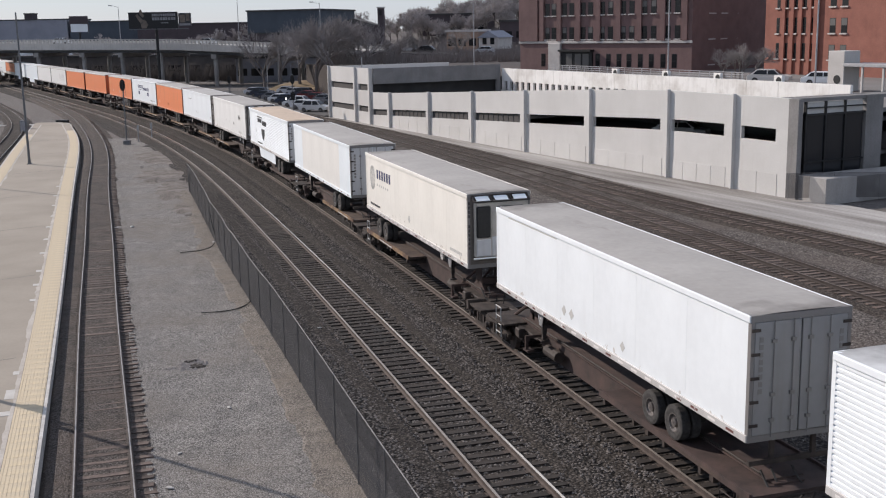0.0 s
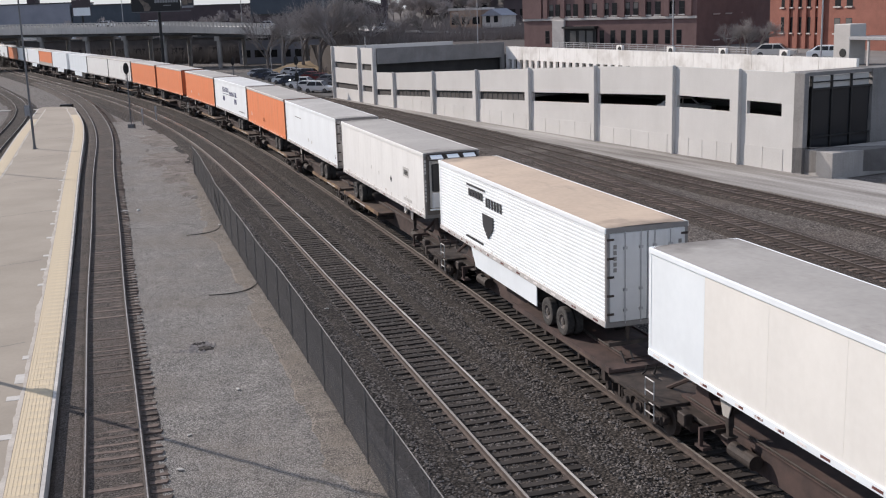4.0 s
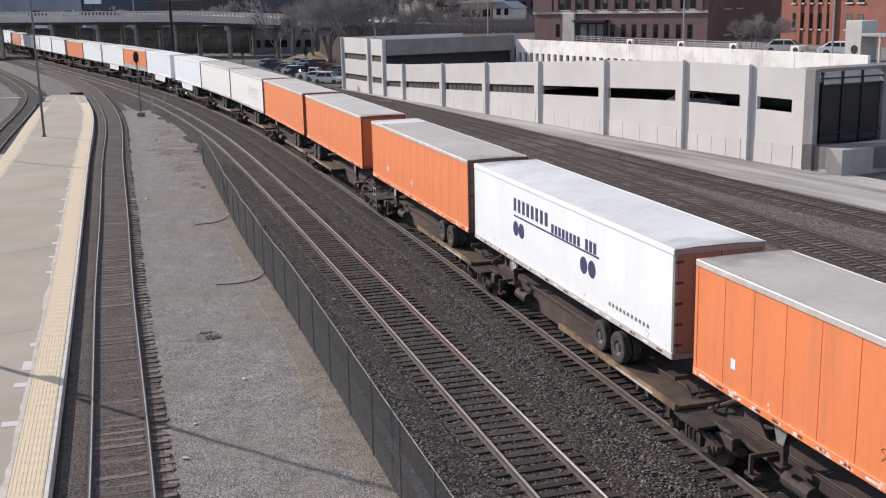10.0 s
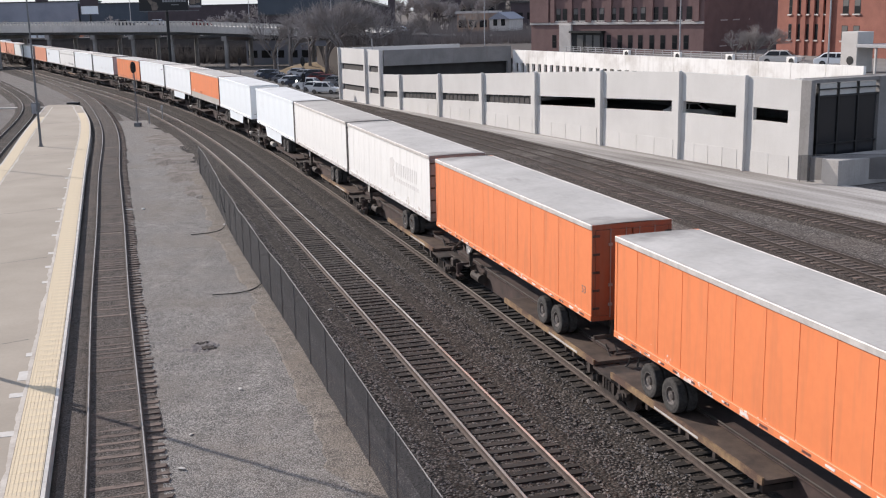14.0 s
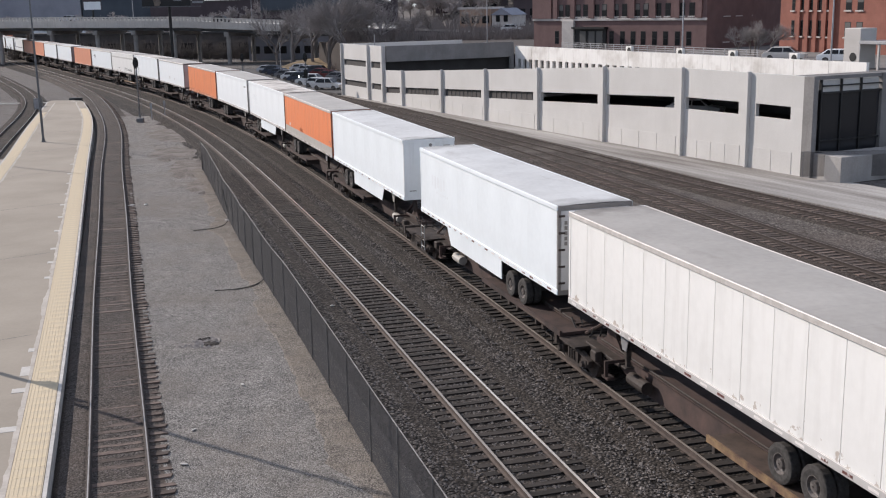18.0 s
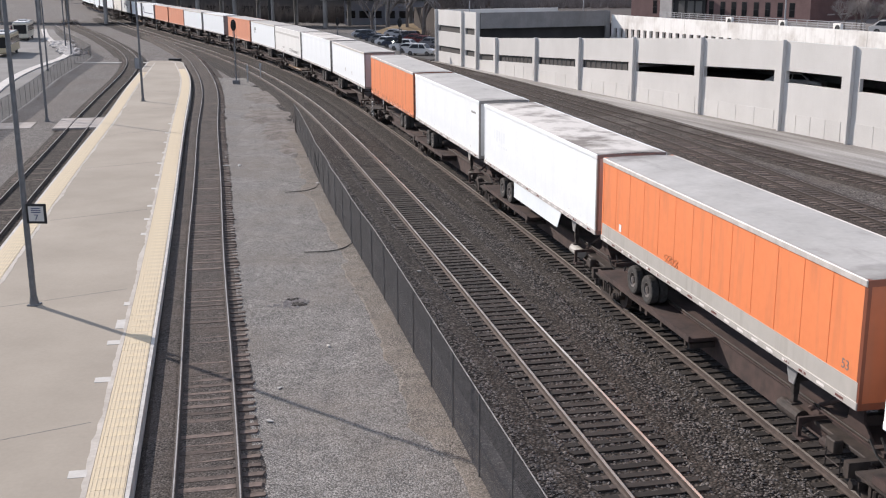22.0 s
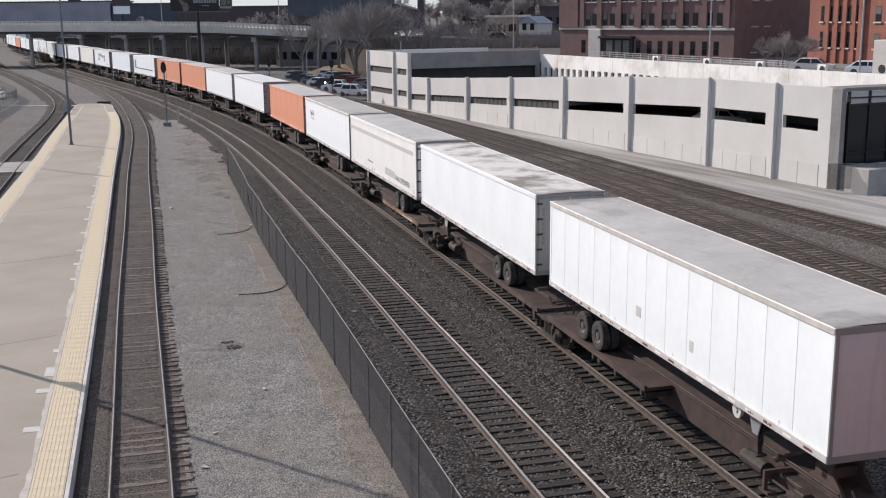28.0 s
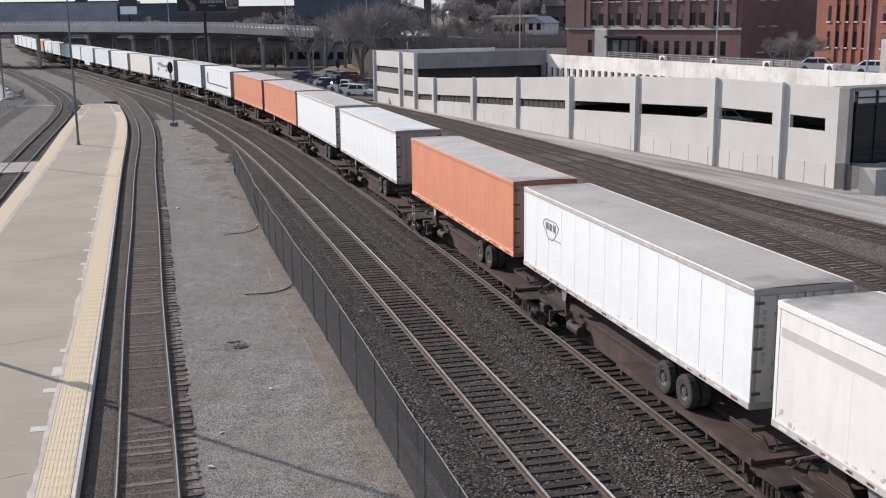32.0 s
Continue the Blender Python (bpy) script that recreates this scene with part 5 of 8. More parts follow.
    if i in (6, 16, 11):
        if "numeral" not in CACHE:
            c = bpy.data.curves.new("numeral", "FONT")
            c.body, c.size, c.extrude = "53", 0.32, 0.002
            c.materials.append(P_POST)
            CACHE["numeral"] = c
        ob = new("numeral", CACHE["numeral"])
        ob.parent = t
        ob.matrix_basis = Matrix(((0, 0, -1, -HW + 0.006), (-1, 0, 0, -HL + 0.75), (0, 1, 0, ZB + (0.75 if style == "ribbed" else 0.5)), (0, 0, 0, 1)))
        tagged(ob, "dark size numeral")
    return t


def add_logo(t, kind):
    """Marks on the lit side, as plain shapes."""
    X = -HW - 0.014 if kind == "prime" else -HW + 0.006
    dy = 1.5 if kind == "discs" else 0.0

    def bars(rects, mat, name="mark", lbl="", proud=0.004):
        bm = bmesh.new()
        for y0, y1, z0, z1 in rects:
            bx(bm, X - proud, X + 0.012, -y1 - dy, -y0 - dy, z0, z1)
        ob = part(name, bm, mat, t, lbl)
        if len(rects) > 1:
            tagged(ob, lbl, kind="stuff")

    def disc(y, z, r, mat, a=16):
        if a == 4:
            part("placard", plate(bmesh.new(), [(X - 0.004, -y - dy + p, z + q) for p, q in ((-r, 0), (0, -r), (r, 0), (0, r))], (0.01, 0, 0)), mat, t)
            return
        part("mark", cyl(bmesh.new(), (X - 0.004, -y - dy, z), (X + 0.006, -y - dy, z), r, seg=a), mat, t)

    # y here grows towards the bridge (to the right as one sees the lit side)
    if kind == "wheels":
        bars([(-5.9 + k * 0.46, -5.62 + k * 0.46, 4.1, 4.55) for k in range(6)], P_NAVY, "lettering", "dark bars of a name")
        bars([(-5.9 + k * 0.4, -5.75 + k * 0.4, 3.72, 3.84) for k in range(6)], P_PALE, "lettering")
        bm = bmesh.new()
        for w in (0.45, 0.27, 0.08):
            for k in range(20):
                a, b = 2 * math.pi * k / 20, 2 * math.pi * (k + 1) / 20
                cyl(bm, (X, 6.75 - w * math.cos(a), 4.05 + 0.62 * math.sin(a)), (X, 6.75 - w * math.cos(b), 4.05 + 0.62 * math.sin(b)), 0.014, seg=4, caps=False)
        for z in (-0.35, -0.1, 0.15, 0.4):
            w = 0.45 * math.sqrt(1 - (z / 0.62) ** 2)
            cyl(bm, (X, 6.75 - w, 4.05 + z), (X, 6.75 + w, 4.05 + z), 0.012, seg=4, caps=False)
        part("emblem", bm, P_PALE, t, "grey globe outline")
        bars([(-7.3, -5.4, 2.62, 2.72)], P_DARK, "lettering")
        bars([(5.8 + k * 0.17, 5.91 + k * 0.17, 2.62, 2.74) for k in range(9)], P_PALE, "lettering")
        disc(-0.15, 2.92, 0.2, P_PALE, 4)
    elif kind == "prime":
        bars([(-4.2 + k * 0.34, -3.93 + k * 0.34, 4.3, 4.58) for k in range(5)], P_DARK, "lettering", "charcoal bars of a name")
        bars([(-4.4, -2.3, 4.68, 4.76)], P_DARK, "lettering")
        bars([(-2.2 + k * 0.3, -2.02 + k * 0.3, 4.15, 4.5) for k in range(6)], P_DARK, "lettering")
        bm = bmesh.new()
        plate(bm, [(X - 0.012, -y, z) for y, z in ((-2.6, 3.85), (-1.4, 3.85), (-1.45, 3.4), (-2.0, 2.95), (-2.55, 3.4))], (0.02, 0, 0))
        part("emblem", bm, P_DARK, t, "dark shield emblem")
        bars([(-4.6, -2.6, 2.6, 2.68)], P_DARK, "lettering")
    elif kind == "reefer":
        bars([(4.6, 5.6, 3.75, 4.2)], P_PALE, "emblem")
        bars([(4.75, 5.45, 3.85, 4.08)], P_DARK, "lettering")
        disc(2.4, 3.3, 0.17, P_DARK, 4)
        bars([(4.6 + k * 0.24, 4.76 + k * 0.24, 2.62, 2.76) for k in range(6)], P_PALE, "lettering")
        bars([(-1.5, -1.38, 3.3, 3.5), (0.0, 0.12, 3.2, 3.4)], P_PALE)
    elif kind == "thin":
        bars([(-4.6, -2.6, 4.3, 4.35)], P_POST, "lettering")
        bars([(-0.4, -0.2, 3.0, 3.2), (0.6, 0.8, 2.95, 3.15)], P_PALE)
    elif kind == "discs":
        bars([(-5.2 + k * 0.42, -4.96 + k * 0.42, 4.12, 4.58) for k in range(8)], P_NAVY, "lettering", "navy bars of a name")
        bars([(-1.7 + k * 0.3, -1.5 + k * 0.3, 4.0, 4.3) for k in range(8)], P_NAVY, "lettering")
        bars([(1.0 + k * 0.3, 1.2 + k * 0.3, 4.0, 4.35) for k in range(3)], P_NAVY, "lettering")
        bars([(-5.2, 2.0, 3.92, 3.98)], P_NAVY, "underline")
        for y in (-5.0, -4.45, 0.9, 1.5):
            disc(y, 3.5, 0.27, P_NAVY)
        bars([(2.7 + k * 0.24, 2.82 + k * 0.24, 2.72, 2.83) for k in range(11)], P_POST, "lettering")
    elif kind == "knight":
        stems = [(2.35 + k * 0.64 + o, 2.35 + k * 0.64 + o + 0.13, 3.62, 4.22) for k in range(6) for o in (0.0, 0.3)]
        bars(stems, P_FAINT, "lettering", "faded grey bars of a name")
        bars([(2.2 + k * 0.32, 2.36 + k * 0.32, 3.28, 3.46) for k in range(13)], P_FAINT, "lettering")
        part("emblem", plate(bmesh.new(), [(X - 0.004, -y, z) for y, z in ((1.15, 3.3), (1.7, 3.45), (1.95, 3.2), (2.1, 3.5), (1.8, 3.9), (2.1, 4.2), (1.7, 4.4), (1.2, 4.3))], (0.01, 0, 0)), P_FAINT, t, "faded grey emblem")
    elif kind == "stripe":
        bars([(-7.9, 7.4, 4.42, 4.64)], P_PALE, "stripe", "grey stripe")
        bars([(-3.2 + k * 0.17, -3.1 + k * 0.17, 2.9, 2.98) for k in range(8)], P_POST, "lettering")
        bars([(1.2, 3.4, 2.72 + k * 0.1, 2.755 + k * 0.1) for k in range(4)], P_POST, "swoosh")
        c = bpy.data.curves.new("side_text", "FONT")
        c.body, c.size, c.extrude, c.shear = "VAN EXPEDITED", 0.42, 0.002, 0.1
        c.materials.append(P_POST)
        ob = new("side_text", c)
        ob.parent = t
        ob.matrix_basis = Matrix(((0, 0, -1, X - 0.004), (-1, 0, 0, -3.5), (0, 1, 0, 2.66), (0, 0, 0, 1)))
        tagged(ob, "dark painted words")
    elif kind == "ghost":
        bars([(-6.3 + k * 0.42, -6.05 + k * 0.42, 3.75 - 0.1 * (k % 2), 4.2) for k in range(5)], P_GHOST, "lettering", "faint grey-blue bars of a name", -0.002)
        bars([(-5.6 + k * 0.3, -5.45 + k * 0.3, 3.45, 3.55) for k in range(6)], P_GHOST, "lettering", "", -0.002)
    elif kind == "emblem":
        bars([(-5.8 + k * 0.36, -5.54 + k * 0.36, 4.05, 4.3) for k in range(3)], P_POST, "lettering", "dark bars of a name")
        bm = bmesh.new()
        for k in range(14):
            a, b = 2 * math.pi * k / 14, 2 * math.pi * (k + 1) / 14
            ra = 0.62 + 0.12 * math.sin(3 * a)
            rb = 0.62 + 0.12 * math.sin(3 * b)
            cyl(bm, (X, 5.3 - ra * math.cos(a) * 1.1, 4.12 + ra * 0.55 * math.sin(a)), (X, 5.3 - rb * math.cos(b) * 1.1, 4.12 + rb * 0.55 * math.sin(b)), 0.014, seg=4)
        part("emblem", bm, P_DARK, t, "dark map-shaped outline")
        bars([(-5.3 + k * 0.2, -5.15 + k * 0.2, 3.76, 3.82) for k in range(5)], P_PALE, "lettering")
    elif kind == "small":
        bars([(6.45 + k * 0.19, 6.56 + k * 0.19, 4.46, 4.57) for k in range(5)], P_POST, "lettering", "dark bars of a name")
    elif kind == "blue":
        bars([(-6.9, -6.1, 3.2, 4.5), (-6.0, 6.5, 3.15, 3.3)], P_NAVY, "stripe", "navy emblem and stripe")
    elif kind == "cross":
        bars([(-1.2, -0.9, 3.0, 3.3), (2.0, 2.2, 2.9, 3.2)], P_PALE)
    elif kind == "diamonds":
        for y in (-2.1, -1.55):
            disc(y, 2.86, 0.17, P_PALE, 4)
        disc(1.9, 2.8, 0.15, P_PALE, 4)
        bars([(-6.9, -2.7, 4.98, 5.02)], P_PALE)


def spine_parts(t, sg, extra):
    """An articulated spine car unit: spine, wheel deck, hitch, trucks."""
    sp = M_CAR
    shared("spine", ("spine",), lambda: plate(bmesh.new(), [(-0.4, y, z) for y, z in ((-7.9, 1.10), (7.9, 1.10), (7.9, 0.70), (6.3, 0.66), (5.4, 0.42), (4.6, 0.34), (-4.6, 0.34), (-5.4, 0.42), (-6.3, 0.66), (-7.9, 0.70))], (0.8, 0, 0)), sp, t)
    shared("top_flange", ("flange",), lambda: box(-0.5, 0.5, -7.7, 7.7, 1.10, 1.14), sp, t)
    yb = sg * (HL - 2.9)

    dk = shared("wheel_deck", "deck", lambda: box(-1.25, 1.25, -3.1, 4.7, DECK - 0.10, DECK - 0.002), M_CAR2 if t["tone"] else sp, t, pose(0, yb, 0, 0, 0, 0 if sg < 0 else 180), "rusty wheel platform")
    for x in (-1.31, 1.25):
        shared("deck_curb", ("curb", x), lambda: box(x, x + 0.06, -3.1, 4.7, DECK - 0.11, DECK + 0.07), M_CURB if t["tone"] else sp, dk)
    for y in (-2.6, -0.9, 0.9, 2.6, 4.4):
        shared("cross_beam", "xbeam", lambda: box(-1.28, 1.28, -0.06, 0.06, DECK - 0.3, DECK - 0.1), M_GRIME, dk, pose(0, y, 0))
    shared("deck_stencil", "stencil", lambda: box(-1.318, -1.311, -1.9, 0.4, DECK - 0.08, DECK - 0.02), M_COPING if t["tone"] else M_CAR2, t, pose(0, yb, 0), "pale stencil bars")

    def hitch():
        bm = bmesh.new()
        for x in (-0.42, 0.36):
            plate(bm, ((x, -0.95, 0.95), (x, 1.0, 0.95), (x, 0.35, 1.35), (x, 0.22, 2.14), (x, -0.22, 2.14), (x, -0.3, 1.5)), (0.06, 0, 0))
        bx(bm, -0.5, 0.5, -0.45, 0.45, 2.12, 2.24)
        bx(bm, -0.42, 0.42, -0.1, 0.1, 1.3, 1.55)
        return bm

    h = shared("trailer_hitch", "hitch", hitch, M_CAR, t, pose(0, -sg * (HL - 1.3), 0))
    shared("hitch_base", "hbase", lambda: box(-0.75, 0.75, -1.2, 1.2, 0.86, 0.97, bevel=0.02), M_GRIME, h)
    shared("hitch_strut", "hstrut", lambda: cyl(cyl(bmesh.new(), (-0.4, 2.0, 0.95), (-0.3, 0.2, 1.95), 0.06, seg=6), (0.4, 2.0, 0.95), (0.3, 0.2, 1.95), 0.06, seg=6), M_CAR, h)
    shared("valve_box", "vbox", lambda: box(-1.05, -0.8, -0.2, 0.2, 0.72, 1.05, bevel=0.03), M_GRIME, h)

    if t["far"]:
        shared("outrigger", "outr", lambda: box(-1.2, 1.2, -0.09, 0.09, 0.7, 0.86), M_GRIME, t, pose(0, 0, 0))
        return

    def hoses():
        bm = bmesh.new()
        for x, sag in ((-0.5, 0.5), (-0.2, 0.65), (0.35, 0.45)):
            pts = [Vector((x + 0.1 * math.sin(k), -0.9 + 0.3 * k, 1.75 - sag * math.sin(k / 5 * math.pi))) for k in range(6)]
            for a, b in zip(pts, pts[1:]):
                cyl(bm, a, b, 0.028, seg=5, caps=False)
        return bm

    def grab():
        bm = bmesh.new()
        for a in (-0.3, 0.3):
            cyl(bm, (-1.3, a, 0.5), (-1.3, a, 1.0), 0.016, seg=5)
        cyl(bm, (-1.3, -0.3, 0.5), (-1.3, 0.3, 0.5), 0.016, seg=5)
        cyl(bm, (-1.3, -0.3, 0.75), (-1.3, 0.3, 0.75), 0.016, seg=5)
        return bm

    tagged(shared("air_hose", "hoses", hoses, M_RUBBER, t, pose(0, -8.2, -0.4)), kind="stuff")
    shared("grab_iron", "grab", grab, M_GRIME, t, pose(0, -7.35, 0))
    shared("end_sill", "esill", lambda: bx(bx(bmesh.new(), -1.28, 1.28, -0.1, 0.1, 0.62, 0.98), -0.5, 0.5, -0.5, 0.1, 0.7, 0.98), M_GRIME, t, pose(0, -7.85, 0))
    shared("side_bracket", "sbrk", lambda: bx(bx(bx(bmesh.new(), -1.2, -0.3, -0.04, 0.04, 1.0, 1.1), -1.2, -1.1, -0.04, 0.04, 0.6, 1.0), -1.2, -0.95, -0.2, 0.2, 0.55, 0.62), M_CAR, t, pose(0, -sg * 5.6, 0))

    # brake rigging and side steps hung from the spine
    shared("air_tank", "tank", lambda: cyl(bmesh.new(), (-0.66, -0.5, 0.74), (-0.66, 0.5, 0.74), 0.19, seg=12), P_GREY if t["tank"] else M_GRIME, t, pose(0, -sg * 4.4, 0))
    shared("brake_pipe", "pipe", lambda: cyl(bmesh.new(), (-0.46, -7.4, 1.18), (-0.46, 7.4, 1.18), 0.03, seg=6), M_GRIME, t)
    for y in (-2.9, 0.4):
        shared("outrigger", "outr", lambda: box(-1.2, 1.2, -0.09, 0.09, 0.7, 0.86), M_GRIME, t, pose(0, sg * 3.6 + y, 0))
    shared("brake_cylinder", "bcyl", lambda: cyl(cyl(bmesh.new(), (-0.75, 0, 0.66), (-0.75, 0.55, 0.66), 0.14, seg=10), (-0.75, 0.55, 0.66), (-0.75, 1.3, 0.66), 0.03, seg=6), M_CAR, t, pose(0, -sg * 6.6, 0))

    def truck_frame():
        bm = bmesh.new()
        for x in (-1.02, 1.02):
            w = 0.075
            for a, b, h in (((-1.2, 0.56), (-0.5, 0.74), 0.13), ((-0.5, 0.74), (0.5, 0.74), 0.13), ((0.5, 0.74), (1.2, 0.56), 0.13), ((-1.1, 0.46), (-0.42, 0.26), 0.11), ((-0.42, 0.26), (0.42, 0.26), 0.11), ((0.42, 0.26), (1.1, 0.46), 0.11), ((-0.34, 0.3), (-0.34, 0.72), 0.1), ((0.34, 0.3), (0.34, 0.72), 0.1)):
                p, q = Vector((0, *a)), Vector((0, *b))
                up = Vector((1, 0, 0)).cross((q - p).normalized()) * h / 2
                plate(bm, [(x - w, c.y, c.z) for c in (p - up, q - up, q + up, p + up)], (2 * w, 0, 0))
            for y in (-0.88, 0.88):
                cyl(bm, (x + (-0.10 if x < 0 else 0.10), y, 0.46), (x + (-0.2 if x < 0 else 0.2), y, 0.46), 0.13, 0.1, 10)
                bx(bm, x - 0.11, x + 0.11, y - 0.19, y + 0.19, 0.36, 0.6)
            for k in range(3):
                cyl(bm, (x, -0.2 + k * 0.2, 0.3), (x, -0.2 + k * 0.2, 0.62), 0.075, seg=8)
        bx(bm, -1.0, 1.0, -0.2, 0.2, 0.5, 0.78)
        bx(bm, -1.3, 1.3, -0.62, 0.62, 0.86, 0.93)
        return bm

    def rail_wheel():
        bm = bmesh.new()
        cyl(bm, (-0.05, 0, 0), (0.08, 0, 0), 0.42, 0.415, 20)
        cyl(bm, (0.08, 0, 0), (0.11, 0, 0), 0.445, 0.445, 20)
        cyl(bm, (-0.16, 0, 0), (-0.05, 0, 0), 0.1, 0.14, 10)
        return bm

    ends = [-8.85] + ([8.75] if extra else [])
    for y in ends:
        tr = shared("truck_frame", "truck", truck_frame, M_GRIME, t, pose(0, y, 0))
        for dy in (-0.88, 0.88):
            for sx in (-1, 1):
                shared("rail_wheel", "rwheel", rail_wheel, M_RAIL, tr, pose(sx * 0.75, dy, 0.42, 0, 0, 0 if sx < 0 else 180))
    if extra:
        def ladder():
            bm = bmesh.new()
            for a in (-0.25, 0.25):
                cyl(bm, (-1.25, a, 0.45), (-1.25, a, 1.55), 0.02, seg=5)
            for z in (0.6, 0.9, 1.2, 1.55):
                cyl(bm, (-1.25, -0.25, z), (-1.25, 0.25, z), 0.02, seg=5)
            return bm
        shared("end_ladder", "ladder", ladder, P_PALE, t, pose(0, 8.1, 0))
        shared("end_platform", "endpl", lambda: box(-1.3, 1.3, -0.9, 0.9, 0.98, 1.04), M_GRIME, t, pose(0, 8.3, 0))
        shared("coupler", "coupler", lambda: box(-0.14, 0.14, 0, 1.2, 0.7, 0.95, bevel=0.03), M_GRIME, t, pose(0, 9.0, 0))


# order from the head of what is seen; u is the near end of each trailer along the train
US = [48.0, 66.5, 85.7, 105.4, 123.7, 142.1, 159.8, 176.6, 193.4, 210.3, 228.9, 246.2, 263.3, 280.0, 296.7, 315.8, 332.5, 349.05, 366.3, 383.2, 402.5, 419.8, 436.9, 453.6, 470.8, 490.4, 508.2, 525.2, 542.6, 561.0, 580.3, 599.5, 617.6, 636.3, 655.5, 674.6]
while len(US) < 47:
    US.append(US[-1] + (19.2 if len(US) % 5 == 0 else 17.4))
SPECS = {
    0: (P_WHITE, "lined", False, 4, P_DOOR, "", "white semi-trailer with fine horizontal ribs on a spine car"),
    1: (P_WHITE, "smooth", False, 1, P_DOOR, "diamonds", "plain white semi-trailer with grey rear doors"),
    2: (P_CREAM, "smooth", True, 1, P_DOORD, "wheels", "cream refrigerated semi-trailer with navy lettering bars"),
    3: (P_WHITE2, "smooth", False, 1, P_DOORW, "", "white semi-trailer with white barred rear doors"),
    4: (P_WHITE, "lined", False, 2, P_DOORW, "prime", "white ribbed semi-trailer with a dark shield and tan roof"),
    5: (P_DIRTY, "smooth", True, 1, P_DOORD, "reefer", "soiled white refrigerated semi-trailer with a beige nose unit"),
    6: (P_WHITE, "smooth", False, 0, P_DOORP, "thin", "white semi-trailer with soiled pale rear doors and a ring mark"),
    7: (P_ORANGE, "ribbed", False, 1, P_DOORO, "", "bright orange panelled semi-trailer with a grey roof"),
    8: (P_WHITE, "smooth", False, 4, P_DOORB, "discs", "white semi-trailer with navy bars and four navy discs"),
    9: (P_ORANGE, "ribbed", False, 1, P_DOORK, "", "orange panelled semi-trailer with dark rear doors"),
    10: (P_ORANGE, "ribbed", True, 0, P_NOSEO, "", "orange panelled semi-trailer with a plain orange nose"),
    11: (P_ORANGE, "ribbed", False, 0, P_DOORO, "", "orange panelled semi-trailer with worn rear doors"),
    12: (P_DIRTY, "ribbed", False, 0, P_DOOR, "knight", "off-white panelled semi-trailer with faded grey bars"),
    13: (P_DIRTY, "ribbed", False, 1, P_DOORD, "", "off-white panelled semi-trailer with dark rear doors"),
    14: (P_WHITE2, "smooth", False, 4, P_DOORW, "ghost", "bluish white smooth semi-trailer with side skirts"),
    15: (P_WHITE2, "smooth", True, 4, P_NOSEW, "", "bluish white semi-trailer with skirts and a pale soiled nose"),
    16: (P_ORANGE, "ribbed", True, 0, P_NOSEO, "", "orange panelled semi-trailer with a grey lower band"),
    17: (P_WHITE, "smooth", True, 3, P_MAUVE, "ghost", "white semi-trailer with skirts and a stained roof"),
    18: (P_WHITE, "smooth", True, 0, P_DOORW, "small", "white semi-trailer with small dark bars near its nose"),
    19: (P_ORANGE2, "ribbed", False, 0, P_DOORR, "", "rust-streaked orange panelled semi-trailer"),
    20: (P_WHITE, "ribbed", True, 0, P_MAUVE, "cross", "white panelled semi-trailer with a mauve-grey nose"),
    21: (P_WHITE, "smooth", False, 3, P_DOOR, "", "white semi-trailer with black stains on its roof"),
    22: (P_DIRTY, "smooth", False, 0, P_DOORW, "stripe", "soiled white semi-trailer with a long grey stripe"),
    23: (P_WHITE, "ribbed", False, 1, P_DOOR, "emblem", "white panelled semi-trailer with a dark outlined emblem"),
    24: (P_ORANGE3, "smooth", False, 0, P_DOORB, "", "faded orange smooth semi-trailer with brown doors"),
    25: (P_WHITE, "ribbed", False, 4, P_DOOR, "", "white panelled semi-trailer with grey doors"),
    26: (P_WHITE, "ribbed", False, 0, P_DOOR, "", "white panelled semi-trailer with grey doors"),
    27: (P_ORANGE3, "smooth", False, 0, P_DOORO, "", "faded orange smooth semi-trailer"),
    28: (P_ORANGE3, "smooth", False, 0, P_DOORO, "", "faded orange smooth semi-trailer"),
    29: (P_WHITE, "smooth", False, 4, P_DOOR, "blue", "white semi-trailer with a navy stripe and emblem"),
    30: (P_WHITE2, "smooth", False, 0, P_DOOR, "", "bluish white smooth semi-trailer"),
    31: (P_WHITE, "smooth", False, 0, P_DOORB, "discs", "white semi-trailer with navy bars and discs"),
    32: (P_CREAM, "smooth", False, 0, P_DOOR, "", "cream semi-trailer with a plain side"),
    40: (P_ORANGE3, "smooth", False, 0, P_DOORO, "", "faded orange semi-trailer far along the train"),
}
CARS = []
TONED = (2, 3, 5, 6, 7, 8, 9, 10, 11, 12, 13, 22, 30)
for i, u in enumerate(US):
    pm, st, nose, rf, em, lg, lb = SPECS.get(i, (P_WHITE2 if i % 3 else P_WHITE, "smooth", False, 4 if i % 2 else 0, P_DOOR, "", "white smooth semi-trailer far along the train"))
    tr = trailer(i, pm, st, nose, rf, em, i in (4, 14, 15, 17, 35), i in (2, 5), lg, i == 16, lb)
    car = thing("spine_car", "brown spine car unit with yellowed deck edges" if i in TONED else "rusty brown railway spine car unit under a trailer", "rail car", group="spine cars of the train")
    car["tank"] = int(i in (14, 15, 17))
    car["tone"], car["far"] = int(i in TONED), i >= 32
    spine_parts(car, 1 if nose else -1, i + 1 < len(US) and US[i + 1] - u > 18.15)
    CARS.append((u, tr, car))


DRIVERS = []


